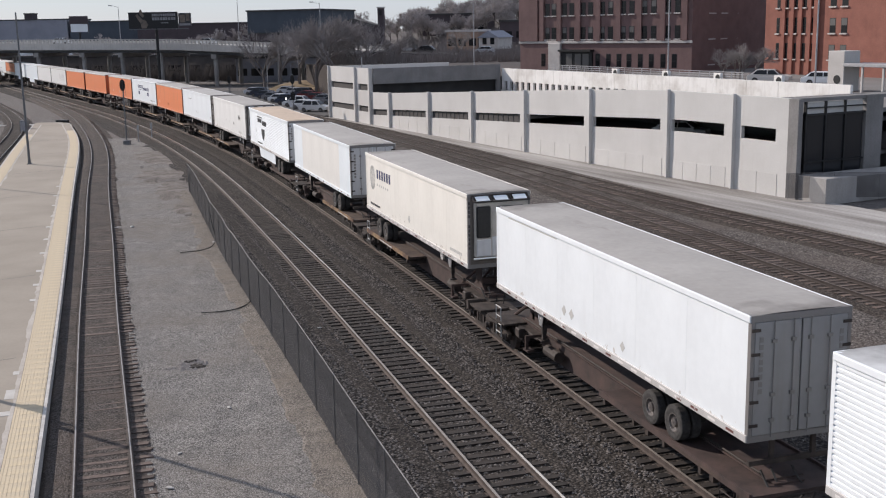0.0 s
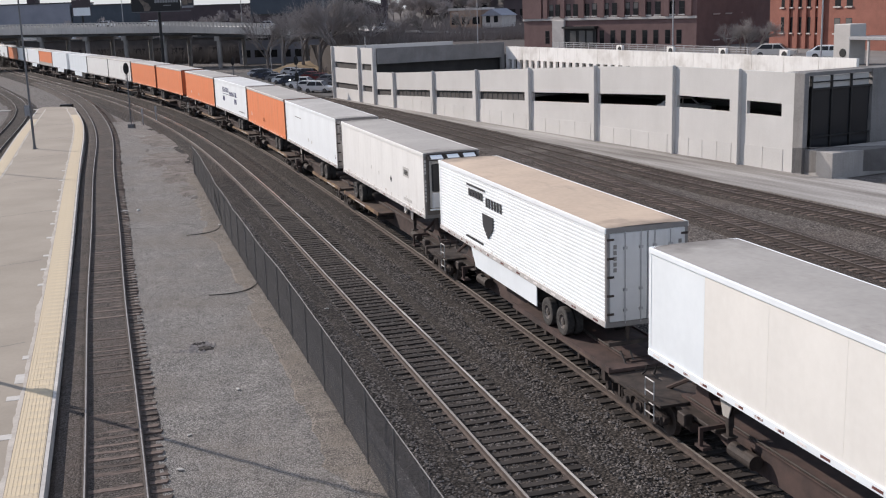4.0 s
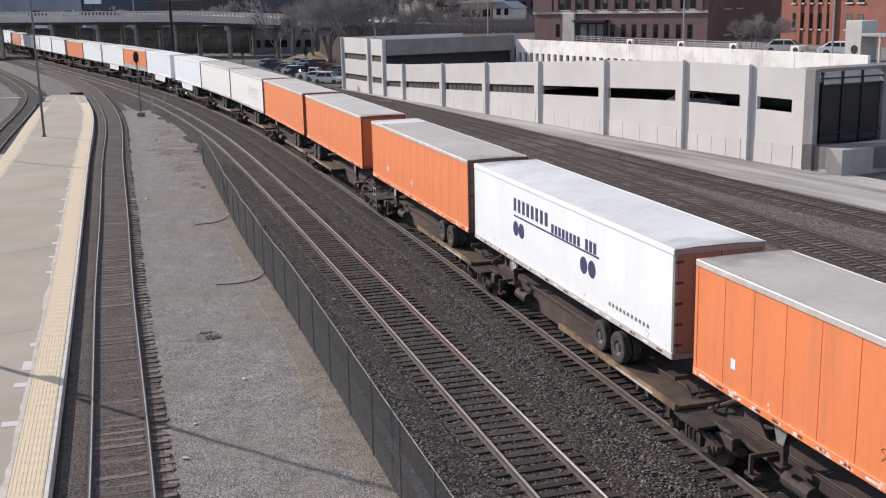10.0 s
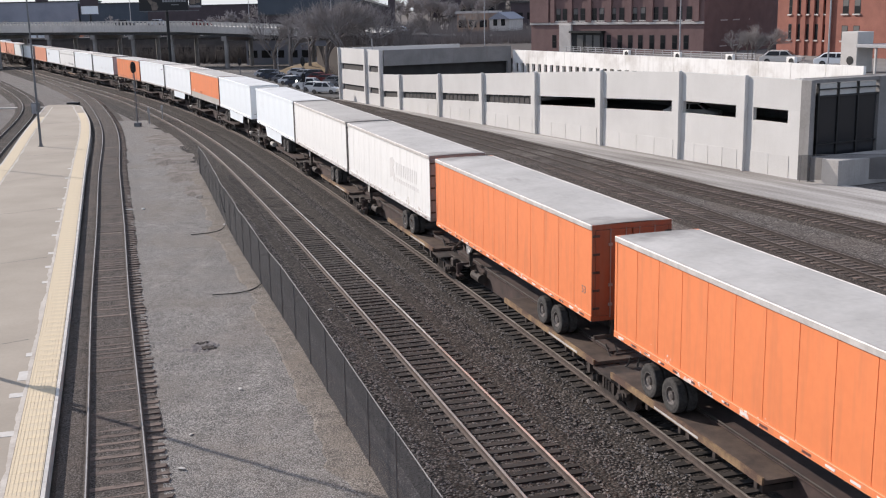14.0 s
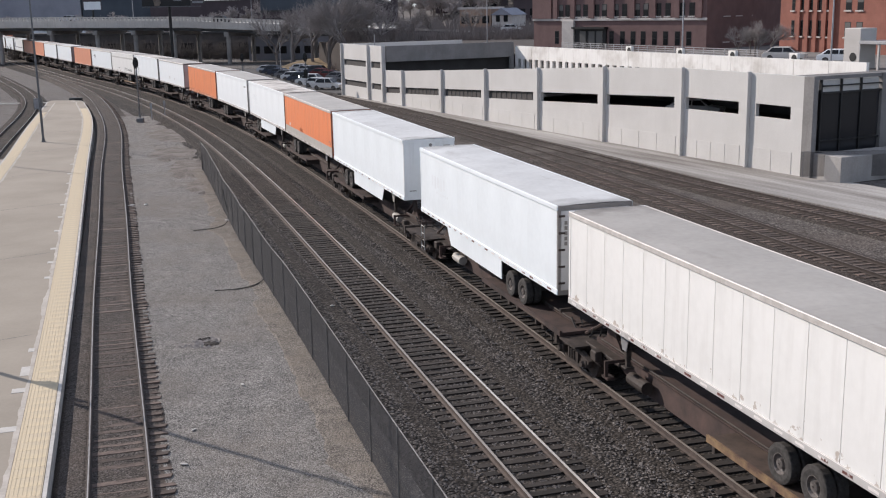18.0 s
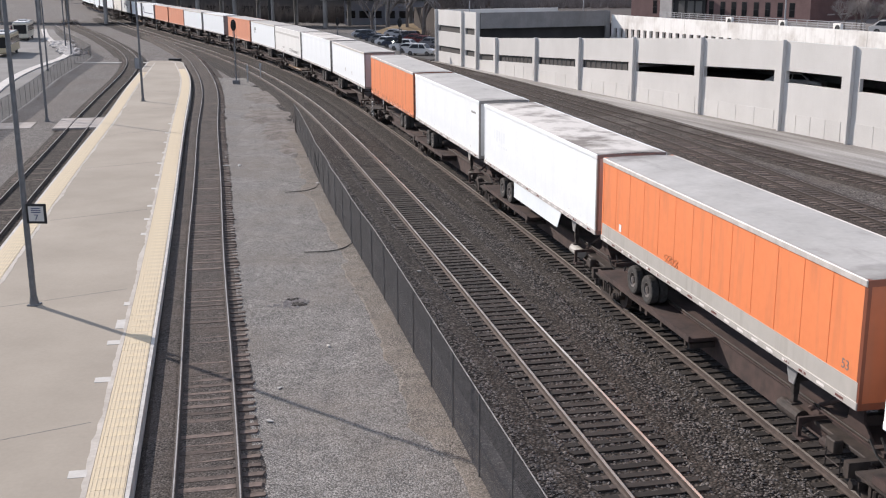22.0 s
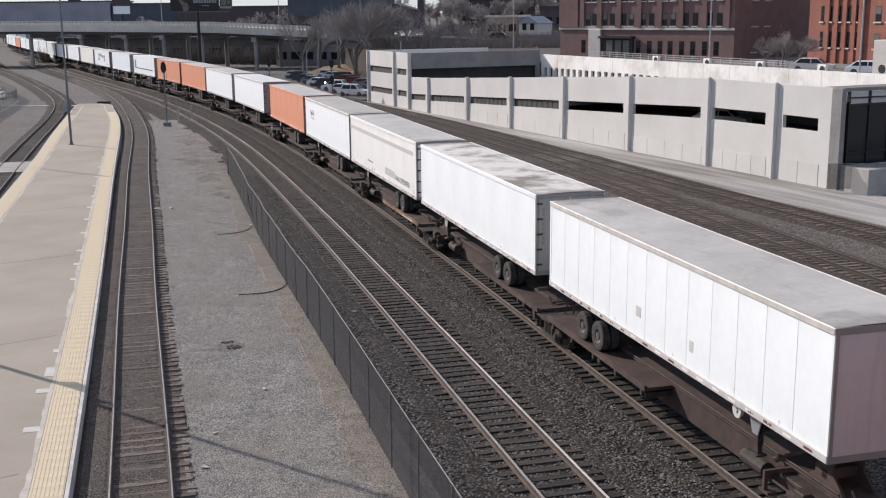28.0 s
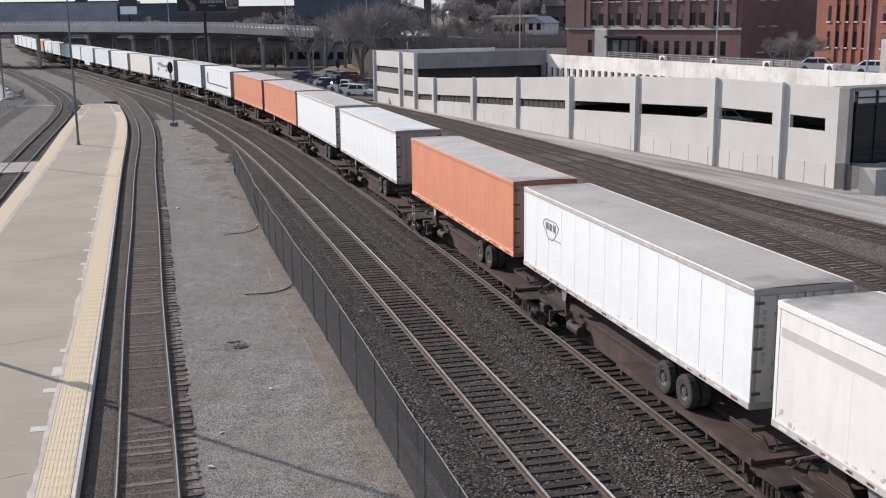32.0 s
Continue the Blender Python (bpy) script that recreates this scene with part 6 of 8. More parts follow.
def motions():
    for u, tr, car in CARS:
        rows = []
        for k in range(33):
            t = float(k)
            gone = 12.5495 * t - 0.030145 * t ** 2 + 0.00045005 * t ** 3
            s = S0 + u + HL - gone
            s -= 0.026 * max(S0 + 84.0 - s, 0.0)
            a, b = TRAIN.at(s - 6.6), TRAIN.at(s + 6.6)
            d = b - a
            c = (a + b) / 2
            rows.append((t, pose(c[0], c[1], 0, 0, 0, math.degrees(math.atan2(-d[0], d[1])))))
        walk(tr, rows)
        walk(car, rows)
    for ob, x0, t0, speed, later, side in DRIVERS:
        s0 = float(np.interp(x0, ROAD.p[:, 0], ROAD.s)) - speed * t0
        rows = []
        for k in range(33):
            s = s0 + speed * min(k, 4 if later != speed else 32) + later * (max(k - 4, 0) if later != speed else 0)
            s = min(max(s, 2.0), ROAD.s[-1] - 2.0)
            d = ROAD.at(s + 1) - ROAD.at(s - 1)
            d /= np.linalg.norm(d)
            c = ROAD.at(s) + np.array((d[1], -d[0])) * side
            d = d if speed > 0 else -d
            rows.append((float(k), pose(c[0], c[1], via_z(c[0]) + 0.01, 0, 0, math.degrees(math.atan2(d[0], -d[1])))))
        walk(ob, rows)

# ---- hill and distance ----
def hill_z(x, y):
    k = min(max((x + 46) / 50.0, 0), 1)
    y0 = 296 - 96 * k + 150 * min(max((-70 - x) / 50.0, 0), 1)
    base = 0.0 + 4.8 * k
    r = min(max((y - y0) / (250 if k < 0.5 else 270), 0), 1)
    r = r * r * (3 - 2 * r)
    return -0.5 + base * min(max((y - y0 + 30) / 40, 0), 1) + (10.0 - 3.5 * k + 5.0 * min(max(x / 30.0, 0), 1)) * r + 1.2 * noise.noise((x * 0.02, y * 0.02, 1)) * r


bm = bmesh.new()
rows = []
for i in range(66):
    y = 205 + i * 9.0
    rows.append([bm.verts.new((-420 + j * 11.0, y, hill_z(-420 + j * 11.0, y))) for j in range(80)])
for a, b in zip(rows, rows[1:]):
    for j in range(79):
        bm.faces.new((a[j], a[j + 1], b[j + 1], b[j]))
M_HILL = surf("winter hillside", (0.14, 0.123, 0.112), (0.085, 0.076, 0.07), 0.05, 0.95, fine=1.2, bump=0.3)
tagged(part("hillside", bm, M_HILL), "brown winter hillside behind the overpass", "hill", kind="structure")

# Bark and twig tones are lifted to paint in distance haze.
M_BARK = surf("grey bark", (0.19, 0.168, 0.157), (0.125, 0.11, 0.102), 3, 0.95, fine=20)
M_TWIG = surf("bare twigs", (0.31, 0.285, 0.277), (0.22, 0.2, 0.193), 1, 0.95, fine=10)

# Paler copy for the far trees: more haze put into the colour.
M_TWIG2 = surf("haze-pale bare twigs", (0.40, 0.367, 0.36), (0.30, 0.272, 0.264), 1, 0.95, fine=10)


def tree_meshes(seed, h, spread, twig_r):
    rng = random.Random(seed)
    trunk, crown = bmesh.new(), bmesh.new()

    def limb(p, d, length, r, level):
        q = p + d * length
        if level <= 1:
            cyl(trunk, p, q, r, r * 0.66, 6, caps=False)
        else:
            cyl(crown, p, q, max(r, twig_r), max(r * 0.5, twig_r * 0.6), 3, caps=False)
        if level >= 5:
            return
        n = (5, 5, 5, 4, 3)[level]
        for k in range(n):
            a = rng.uniform(0, 2 * math.pi)
            tilt = rng.uniform(0.35, 0.95) * spread
            side = d.orthogonal().normalized()
            side.rotate(Matrix.Rotation(a, 3, d))
            nd = (d * math.cos(tilt) + side * math.sin(tilt) + Vector((0, 0, 0.12))).normalized()
            limb(p + d * length * rng.uniform(0.55, 1.0), nd, length * rng.uniform(0.55, 0.8), r * 0.55, level + 1)

    limb(Vector((0, 0, -0.3)), Vector((rng.uniform(-0.05, 0.05), rng.uniform(-0.05, 0.05), 1)).normalized(), h * 0.34, h * 0.022, 0)
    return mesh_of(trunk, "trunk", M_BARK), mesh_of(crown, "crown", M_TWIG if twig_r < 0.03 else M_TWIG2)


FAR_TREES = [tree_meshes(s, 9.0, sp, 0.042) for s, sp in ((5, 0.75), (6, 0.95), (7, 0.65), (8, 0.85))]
TREES = [tree_meshes(s, 9.0, sp, 0.010) for s, sp in ((1, 0.75), (2, 0.95), (3, 0.65), (4, 0.85))]


def bare_tree(x, y, z, scale, v, rz):
    t = thing("bare_tree", "leafless brown tree with fine spreading twigs", "tree", pose(x, y, z, 0, 0, rz), "bare trees")
    t.scale = (scale, scale, scale)
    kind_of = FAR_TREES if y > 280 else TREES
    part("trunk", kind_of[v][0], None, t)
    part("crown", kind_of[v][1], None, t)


rng = random.Random(11)
for x, y, s in ((-19, 200, 2.1), (-23, 206, 2.2), (-15, 208, 1.9), (-27, 214, 2.0), (-32, 222, 1.8), (-9, 216, 1.2), (4, 232, 0.9), (-4, 236, 1.1), (-18, 218, 2.0), (-36, 228, 1.6)):
    bare_tree(x, y, hill_z(x, y) if y > 205 else -0.2, s, rng.randrange(4), rng.uniform(0, 360))
for i in range(165):
    y = rng.uniform(300, 470)
    az = rng.uniform(-0.46, 0.16)
    x = az * y
    if x < -40:
        y += 150
        x = az * y
    bare_tree(x, y, hill_z(x, y) - 0.2, rng.uniform(0.8, 1.35), rng.randrange(4), rng.uniform(0, 360))
for i in range(85):
    y = rng.uniform(320, 460)
    x = rng.uniform(-0.03, 0.10) * y
    bare_tree(x, y, hill_z(x, y) - 0.2, rng.uniform(0.9, 1.4), rng.randrange(4), rng.uniform(0, 360))
for d, o in ((45, 33), (43, 34), (41.5, 34.5), (44, 34.5), (46.5, 36)):
    p = gp(d, o)
    bare_tree(p[0], p[1], tz, rng.uniform(0.42, 0.58), rng.randrange(4), rng.uniform(0, 360))

for i in range(26):
    bare_tree(rng.uniform(-212, -160), rng.uniform(572, 590), 8.5, rng.uniform(1.05, 1.35), rng.randrange(4), rng.uniform(0, 360))
for i in range(14):
    bare_tree(rng.uniform(-118, -62), rng.uniform(548, 560), 6.5, rng.uniform(1.0, 1.3), rng.randrange(4), rng.uniform(0, 360))

# shrubs below the overpass
bm = bmesh.new()
for i in range(900):
    x = rng.uniform(-116, -28)
    y = 281 - (x + 60) * 0.27 - rng.uniform(0, 9)
    h = rng.uniform(1.5, 4.5)
    for k in range(4):
        cyl(bm, (x, y, -0.4), (x + rng.uniform(-1.2, 1.2), y + rng.uniform(-1, 1), h), 0.07, 0.02, 3, caps=False)
tagged(part("brushwood", bm, surf("dark brush", (0.10, 0.086, 0.08), (0.065, 0.056, 0.053), 1, 0.95, fine=10)), "tangled leafless brushwood behind the overpass", "brush", kind="stuff")

verts, faces = [], []
for i in range(5200):
    y = 206 + 150 * rng.random() ** 1.3
    x = rng.uniform(-0.11, 0.13) * y
    z, h = hill_z(x, y) - 0.1, rng.uniform(0.7, 2.6)
    if x * 0.8965 + y * 0.443 > 24 * 0.8965 + 74 * 0.443 + 19:
        z = max(z, 4.95)
    for k in range(4):
        dx, dy, q = rng.uniform(-0.9, 0.9), rng.uniform(-0.7, 0.7), len(verts)
        verts += [(x - 0.07, y, z), (x + 0.07, y, z), (x + dx, y + dy, z + h)]
        faces.append((q, q + 1, q + 2))
me = bpy.data.meshes.new("hill_brush")
me.from_pydata(verts, [], faces)
me.materials.append(surf("brown brush twigs", (0.25, 0.222, 0.212), (0.16, 0.142, 0.135), 1, 0.95, fine=10))
tagged(new("hill_brush", me), "low leafless brown brush covering the hillside", "brush", kind="stuff")

# ---- road overpass ----
VIA = spline([(-330, 322), (-260, 303), (-180, 283), (-103, 262), (-60.4, 250), (-28.5, 238), (-15, 233)], 2.0)
M_VIA = surf("overpass concrete", (0.592, 0.56, 0.52), (0.48, 0.456, 0.424), 0.2, 0.9, fine=6, streak=0.25)
# Streaked concrete, darkened to stand in for the shade under the deck.
M_PIER = surf("shade-dark pier concrete", (0.36, 0.345, 0.33), (0.22, 0.21, 0.2), 0.3, 0.9, fine=6, streak=0.35)
M_VIAD = surf("weathered girder", (0.11, 0.11, 0.11), (0.07, 0.07, 0.07), 0.3, 0.7, fine=6)


def via_z(x):
    return float(np.interp(x, [-330, -103, -60, -28, 2, 40], [9.9, 9.4, 8.9, 7.5, 6.0, 5.5]))


viaduct = thing("road_overpass", "long concrete road overpass on round piers", "bridge", kind="structure")
vz = [via_z(p[0]) for p in VIA.p]
part("deck", sweep(bmesh.new(), VIA, [(0, -0.35), (0, 0.0), (-13, 0.0), (-13, -0.35)], closed=True, z=vz), M_VIA, viaduct)
part("parapet", sweep(bmesh.new(), VIA, [(-0.1, -1.25), (0.03, -1.2), (0.03, 0.3), (-0.3, 0.3), (-0.3, 0.0)], z=vz), M_VIA, viaduct)
part("far_parapet", sweep(bmesh.new(), VIA, [(-13.02, -0.5), (-13.02, 0.65), (-12.7, 0.65), (-12.7, 0.0)], z=vz), M_VIA, viaduct)
near_end = VIA.p[:, 0] > -24
part("approach_wall", sweep(bmesh.new(), Way(VIA.p[near_end]), [(0.05, -0.5), (0.05, -8.0), (-0.6, -8.0), (-0.6, -0.5)], closed=True, z=[v for v, k in zip(vz, near_end) if k]), M_SHADE, viaduct, "dark approach wall")
for o in (-0.9, -4.5, -8.3, -12.0):
    part("girder", sweep(bmesh.new(), VIA, [(o - 0.25, -0.36), (o + 0.25, -0.36), (o + 0.12, -0.5), (o + 0.12, -1.7), (o + 0.3, -1.85), (o - 0.3, -1.85), (o - 0.12, -1.7), (o - 0.12, -0.5)], closed=True, z=vz), M_VIAD, viaduct)
part("hand_rail", sweep(bmesh.new(), VIA, [(0.0, 1.0), (0.0, 1.22), (-0.28, 1.22), (-0.28, 1.0)], closed=True, z=vz), M_VIA, viaduct)
s = float(np.interp(-128, VIA.p[:, 0], VIA.s))
while s < VIA.s[-1] - 2:
    p = VIA.at(s)
    shared("rail_post", "viapost", lambda: box(-0.1, 0.1, -0.2, 0.2, 0.28, 1.01), M_VIA, viaduct, pose(p[0] - 0.04, p[1] + 0.12, via_z(p[0]), 0, 0, VIA.turn(s)))
    s += 0.95
for x in (-196, -172, -148, -126, -108, -93.6, -82.0, -73.2, -63.2, -50.3, -34.4, -20):
    k = int(np.argmin(abs(VIA.p[:, 0] - x)))
    p, r = VIA.p[k], VIA.r[k]
    top = via_z(x) - 1.85
    pier = part("pier_cap", sweep(bmesh.new(), Way(np.array([p - r * 0.3, p - r * 6, p - r * 12.6])), [(-0.6, top - 1.0), (-0.6, top), (0.6, top), (0.6, top - 1.0)], closed=True), M_PIER, viaduct)
    for o in (1.2, 11.8):
        c = p - r * o
        part("pier_column", cyl(bmesh.new(), (c[0], c[1], -0.45), (c[0], c[1], top - 1.0), 0.5, seg=12), M_PIER, pier)


APPROACH = spline([(-16, 233.4), (2, 229), (40, 226), (110, 231), (200, 238)], 2.0)
tagged(part("approach_road", sweep(bmesh.new(), APPROACH, [(0, -0.4), (0, 0.0), (-13, 0.0), (-13, -0.4)], closed=True, z=[via_z(p[0]) for p in APPROACH.p]), M_ASPHALT), "dark asphalt approach road behind the trees", "road", kind="structure")
ROAD = Way(np.vstack([VIA.p, APPROACH.p[1:]]))

# ---- buildings ----
M_BRICK = surf("dark red brick", (0.20, 0.126, 0.12), (0.15, 0.095, 0.091), 0.6, 0.9, fine=7, streak=0.1)
M_BRICK2 = surf("bright red brick", (0.29, 0.12, 0.09), (0.22, 0.09, 0.068), 0.6, 0.9, fine=7, streak=0.1)
M_TRIM = surf("pale stone trim", (0.55, 0.52, 0.49), (0.45, 0.42, 0.4), 1, 0.85)
M_PANE = glass("window pane", (0.012, 0.013, 0.015), 0.12, 0.35)
M_PANE2 = glass("pale blind pane", (0.13, 0.125, 0.12), 0.25, 0.4)


def frame_of(a, b):
    """Matrix whose x runs from a to b on plan and whose y points away from the viewer."""
    a, b = Vector(a), Vector(b)
    u = (b - a).normalized()
    n = Vector((-u.y, u.x))
    return Matrix(((u.x, n.x, 0, a.x), (u.y, n.y, 0, a.y), (0, 0, 1, 0), (0, 0, 0, 1)))


def window(parent, x, z, w, h, depth=0.18, sill=True, pale=False):
    f = part("window", box(x - w / 2, x + w / 2, -0.015, 0.05, z, z + h), M_BLACK, parent)
    part("upper_sash", box(x - w / 2 + 0.07, x + w / 2 - 0.07, -0.03, -0.012, z + h * 0.52, z + h - 0.07), M_PANE2 if pale else M_PANE, f)
    part("lower_sash", box(x - w / 2 + 0.07, x + w / 2 - 0.07, -0.03, -0.012, z + 0.07, z + h * 0.48), M_PANE, f)
    if sill:
        part("sill", box(x - w / 2 - 0.1, x + w / 2 + 0.1, -0.2, 0.0, z - 0.16, z), M_TRIM, f)


warehouse = thing("brick_warehouse", "dark red brick warehouse with paired sash windows", "building", frame_of((12.4, 170), (33.8, 149)))
part("wall", box(0, 30, 0.0, 26, 4.5, 24), M_BRICK, warehouse)
part("cornice", box(-0.1, 30.1, -0.22, 0.0, 8.85, 9.2, bevel=0.04), M_TRIM, warehouse, "pale stone band")
part("roof", box(-0.2, 30.2, -0.2, 26.2, 24, 24.4), M_ASPHALT, warehouse)
for x in (0.0, 4.0, 7.25, 10.75, 14.3, 17.8, 21.3, 25.1, 28.6):
    w = 3.6 if x == 0 else 0.75
    part("pilaster", box(x, x + w, -0.32, 0.0, 9.2, 24), M_BRICK, warehouse)
rng = random.Random(3)
for r in range(4):
    for xa, xb in ((5.3, 6.5), (8.5, 9.8), (11.9, 13.2), (15.3, 16.7), (18.9, 20.3), (22.4, 23.9), (26.2, 27.7)):
        for x in (xa, xb):
            window(warehouse, x, 9.45 + 3.45 * r, 0.85, 1.75, pale=rng.random() < 0.45)
for x in (4.5, 14.5, 16.4, 18.2, 19.9, 21.8, 23.6, 25.5, 27.3):
    window(warehouse, x, 5.5, 0.8, 1.9, sill=False)
# No recess is cut: a black slab paints the bay's deep shade.
part("entrance_recess", box(8.1, 13.7, -0.3, 0.0, 5.0, 8.0), M_BLACK, warehouse, "black slab painting the shaded entrance bay")
part("entrance_canopy", box(8.0, 13.9, -1.0, 0.02, 7.7, 8.0), M_BLACK, warehouse)
part("entrance_pier", box(5.8, 8.0, -0.5, -0.02, 4.6, 8.9, bevel=0.04), M_TRIM, warehouse, "pale entrance pier")
for x in (9.6, 11.2, 12.6):
    part("entrance_pane", box(x - 0.55, x + 0.55, -0.34, -0.31, 5.2, 7.4), M_PANE2, warehouse)
side = frame_of((33.8, 149), (49.5, 165.5))
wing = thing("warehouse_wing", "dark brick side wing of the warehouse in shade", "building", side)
# Brick darkened so that the wing's shade sits in its colour.
part("wall", box(0.3, 23, 0.3, 12, 4.5, 24), surf("shade-dark brick", (0.075, 0.05, 0.05), (0.05, 0.034, 0.034), 0.6, 0.9, fine=7, streak=0.1), wing)
for r in range(5):
    for x in (5.0, 8.2, 12.6, 17.5):
        window(wing, x, 5.9 + 3.45 * r, 1.5, 1.9, pale=True)
part("band", box(0.3, 23, 0.18, 0.3, 8.9, 9.05), M_PIER, wing)

mill = thing("brick_mill", "bright red brick mill with narrow windows", "building", frame_of((41.5, 142), (54, 116)))
part("wall", box(0, 34, 0.0, 22, 4.5, 24), M_BRICK2, mill)
part("corner_pier", box(8.7, 9.3, -0.45, 0.0, 4.5, 24), M_BRICK2, mill)
for x in (2.9, 4.4, 5.8, 7.3):
    part("pilaster", box(x + 0.25, x + 0.75, -0.25, 0.0, 4.5, 24), M_BRICK2, mill)
for r in range(4):
    for x in (2.3, 3.8, 5.3, 6.8, 8.25):
        window(mill, x, 6.9 + 3.1 * r, 0.55, 1.9)
    for x in (11.4, 13.2):
        window(mill, x, 6.9 + 3.1 * r, 0.95, 1.75, pale=True)


def block(name, label, a, b, depth, z0, z1, mat, rows_n=0, cols=0, wz=2.0, roof_mat=None):
    t = thing(name, label, "building", frame_of(a, b))
    L = (Vector(b) - Vector(a)).length
    part("wall", box(0, L, 0, depth, z0, z1), mat, t)
    part("roof", box(-0.3, L + 0.3, -0.3, depth + 0.3, z1, z1 + 0.5), roof_mat or M_ASPHALT, t)
    for r in range(rows_n):
        for c in range(cols):
            x = L * (c + 0.5) / cols
            f = part("window", box(x - L / cols * 0.34, x + L / cols * 0.34, -0.05, 0.02, z0 + wz + r * 3.4, z0 + wz + 1.7 + r * 3.4), M_PANE, t)
    return t


M_BLUEB = surf("slate-blue cladding", (0.07, 0.086, 0.108), (0.052, 0.065, 0.083), 0.2, 0.7, fine=4)
# Grey lightened for the skyline: distance haze is in the colour.
M_GREYB = surf("haze-lifted grey wall", (0.29, 0.30, 0.345), (0.22, 0.23, 0.27), 0.1, 0.85, fine=4)
M_BROWNB = surf("dark brown brick wall", (0.085, 0.066, 0.072), (0.06, 0.048, 0.054), 0.2, 0.85, fine=4)
block("office_block", "dark slate-blue clad office block beyond the overpass", (-58, 340), (-34.6, 334), 30, 2, 17.2, M_BLUEB)
block("office_block", "dark plinth storeys of the blue-grey office block", (-57.5, 339.4), (-35, 333.6), 5, 1.5, 10.5, M_BROWNB, 2, 9)
block("warehouse", "low grey warehouse on the skyline", (-290, 545), (-178, 537), 30, -1, 18.6, M_GREYB)
block("warehouse", "long low blue-grey warehouse below the skyline", (-177, 537), (-142, 535), 30, -1, 17.2, M_BLUEB)
block("warehouse", "dark brown depot behind the billboard", (-140, 520), (-82, 510), 26, -1, 15.2, M_BROWNB)
block("chimney_house", "small flat-roofed rooftop house on the skyline", (-200, 542), (-195.8, 541.6), 5, 12, 21.5, M_BROWNB)
block("depot", "grey depot building glimpsed between the piers", (-48, 262), (-22, 256), 10, -0.4, 5.2, M_GREYB, 1, 8, 1.6)
block("shed", "long dark brown shed behind the overpass piers", (-118, 300), (-34, 276), 6, -0.4, 5.6, surf("dark brown siding", (0.10, 0.088, 0.083), (0.07, 0.062, 0.058), 0.4, 0.9), 1, 16, 2.0)
block("store", "low tan roadside store on the hill", (1.8, 262), (9.0, 259), 8, 6, 10.4, surf("tan brick", (0.36, 0.25, 0.19), (0.28, 0.2, 0.15), 0.4, 0.9), 1, 3, 1.2, M_TRIM)
block("house", "dark flat house on the hill", (16, 292), (34, 286), 10, 7, 12.6, M_BROWNB, 1, 5, 1.5)
block("house", "dark flat house on the hill", (-5, 345), (14, 338), 10, 9, 15.2, M_BROWNB, 1, 5, 1.5)


def gabled_house(a, b, z0, z1, zr, mat, roof, label):
    t = thing("gabled_house", label, "house", frame_of(a, b))
    L = (Vector(b) - Vector(a)).length
    part("wall", box(0, L, 0, 9, z0, z1), mat, t)
    bm = bmesh.new()
    v = [bm.verts.new(p) for p in ((-0.3, -0.4, z1), (L + 0.3, -0.4, z1), (L / 2, -0.4, zr), (-0.3, 9.4, z1), (L + 0.3, 9.4, z1), (L / 2, 9.4, zr))]
    for q in ((0, 1, 2), (5, 4, 3), (0, 2, 5, 3), (2, 1, 4, 5)):
        bm.faces.new([v[i] for i in q])
    part("roof", bm, roof, t)
    for x in (L * 0.3, L * 0.7):
        part("window", box(x - 0.5, x + 0.5, -0.06, 0.0, z0 + 1.2, z0 + 2.8), M_PANE, t)
    return t


gabled_house((9.2, 258), (13.6, 256), 6.3, 9.0, 10.6, M_TRIM, M_GREYB, "white gabled house on the hill")
church = gabled_house((-32.5, 332), (-18, 330), 7, 12.4, 14.6, M_BROWNB, M_ASPHALT, "brown brick church on the skyline")
part("tower", box(14.6, 16.4, 0.5, 2.3, 7, 17.4), M_BROWNB, church)
part("tower_cap", box(14.4, 16.6, 0.3, 2.5, 17.4, 17.8), M_TRIM, church)
# Black block on the tower face, painting the dark inside of an opening.
part("belfry_opening", box(15.1, 15.9, 0.42, 0.5, 15.4, 16.9), M_BLACK, church)

# billboards
M_FADED = surf("faded sign print", (0.30, 0.30, 0.31), (0.2, 0.2, 0.21), 1, 0.8)
M_SIDEPIC = surf("dull tan sign print", (0.23, 0.185, 0.15), (0.10, 0.085, 0.075), 0.9, 0.8)
bb = thing("billboard", "large dark advertising billboard on a tall black post", "billboard", frame_of((-65.8, 238), (-52.7, 238)))
part("panel", box(0, 10.4, 0, 0.5, 12.45, 15.86), M_BLACK, bb)
part("side_panel", box(10.6, 13.2, 0, 0.5, 12.9, 15.55), P_DARK, bb)
part("post", cyl(bmesh.new(), (5.6, 0.85, -0.4), (5.6, 0.85, 14.5), 0.32, seg=12), M_BLACK, bb)
part("catwalk", box(0.2, 12.6, -0.8, 0.0, 12.25, 12.37), M_POLE, bb)
for x in (1.2, 3.4, 7.8, 10.0):
    part("catwalk_bracket", box(x - 0.06, x + 0.06, -0.8, 0.1, 12.12, 12.25), M_BLACK, bb)
rng = random.Random(6)
for z, h, n in ((14.95, 0.55, 11), (14.15, 0.6, 9)):
    bm = bmesh.new()
    x = 5.0
    for k in range(n):
        w = 5.1 / n * rng.uniform(0.7, 0.86)
        bx(bm, x, x + w, -0.03, 0.0, z, z + h)
        x += 5.1 / n
    part("lettering", bm, M_FADED, bb, "grey bars of lettering")
part("lettering", bx(bmesh.new(), 6.8, 8.4, -0.03, 0, 13.5, 13.66), M_FADED, bb)
part("side_picture", bx(bx(bmesh.new(), 10.85, 12.0, -0.03, 0, 13.6, 15.2), 12.2, 12.95, -0.03, 0, 13.9, 15.3), M_SIDEPIC, bb, "tan patches of a faded picture")
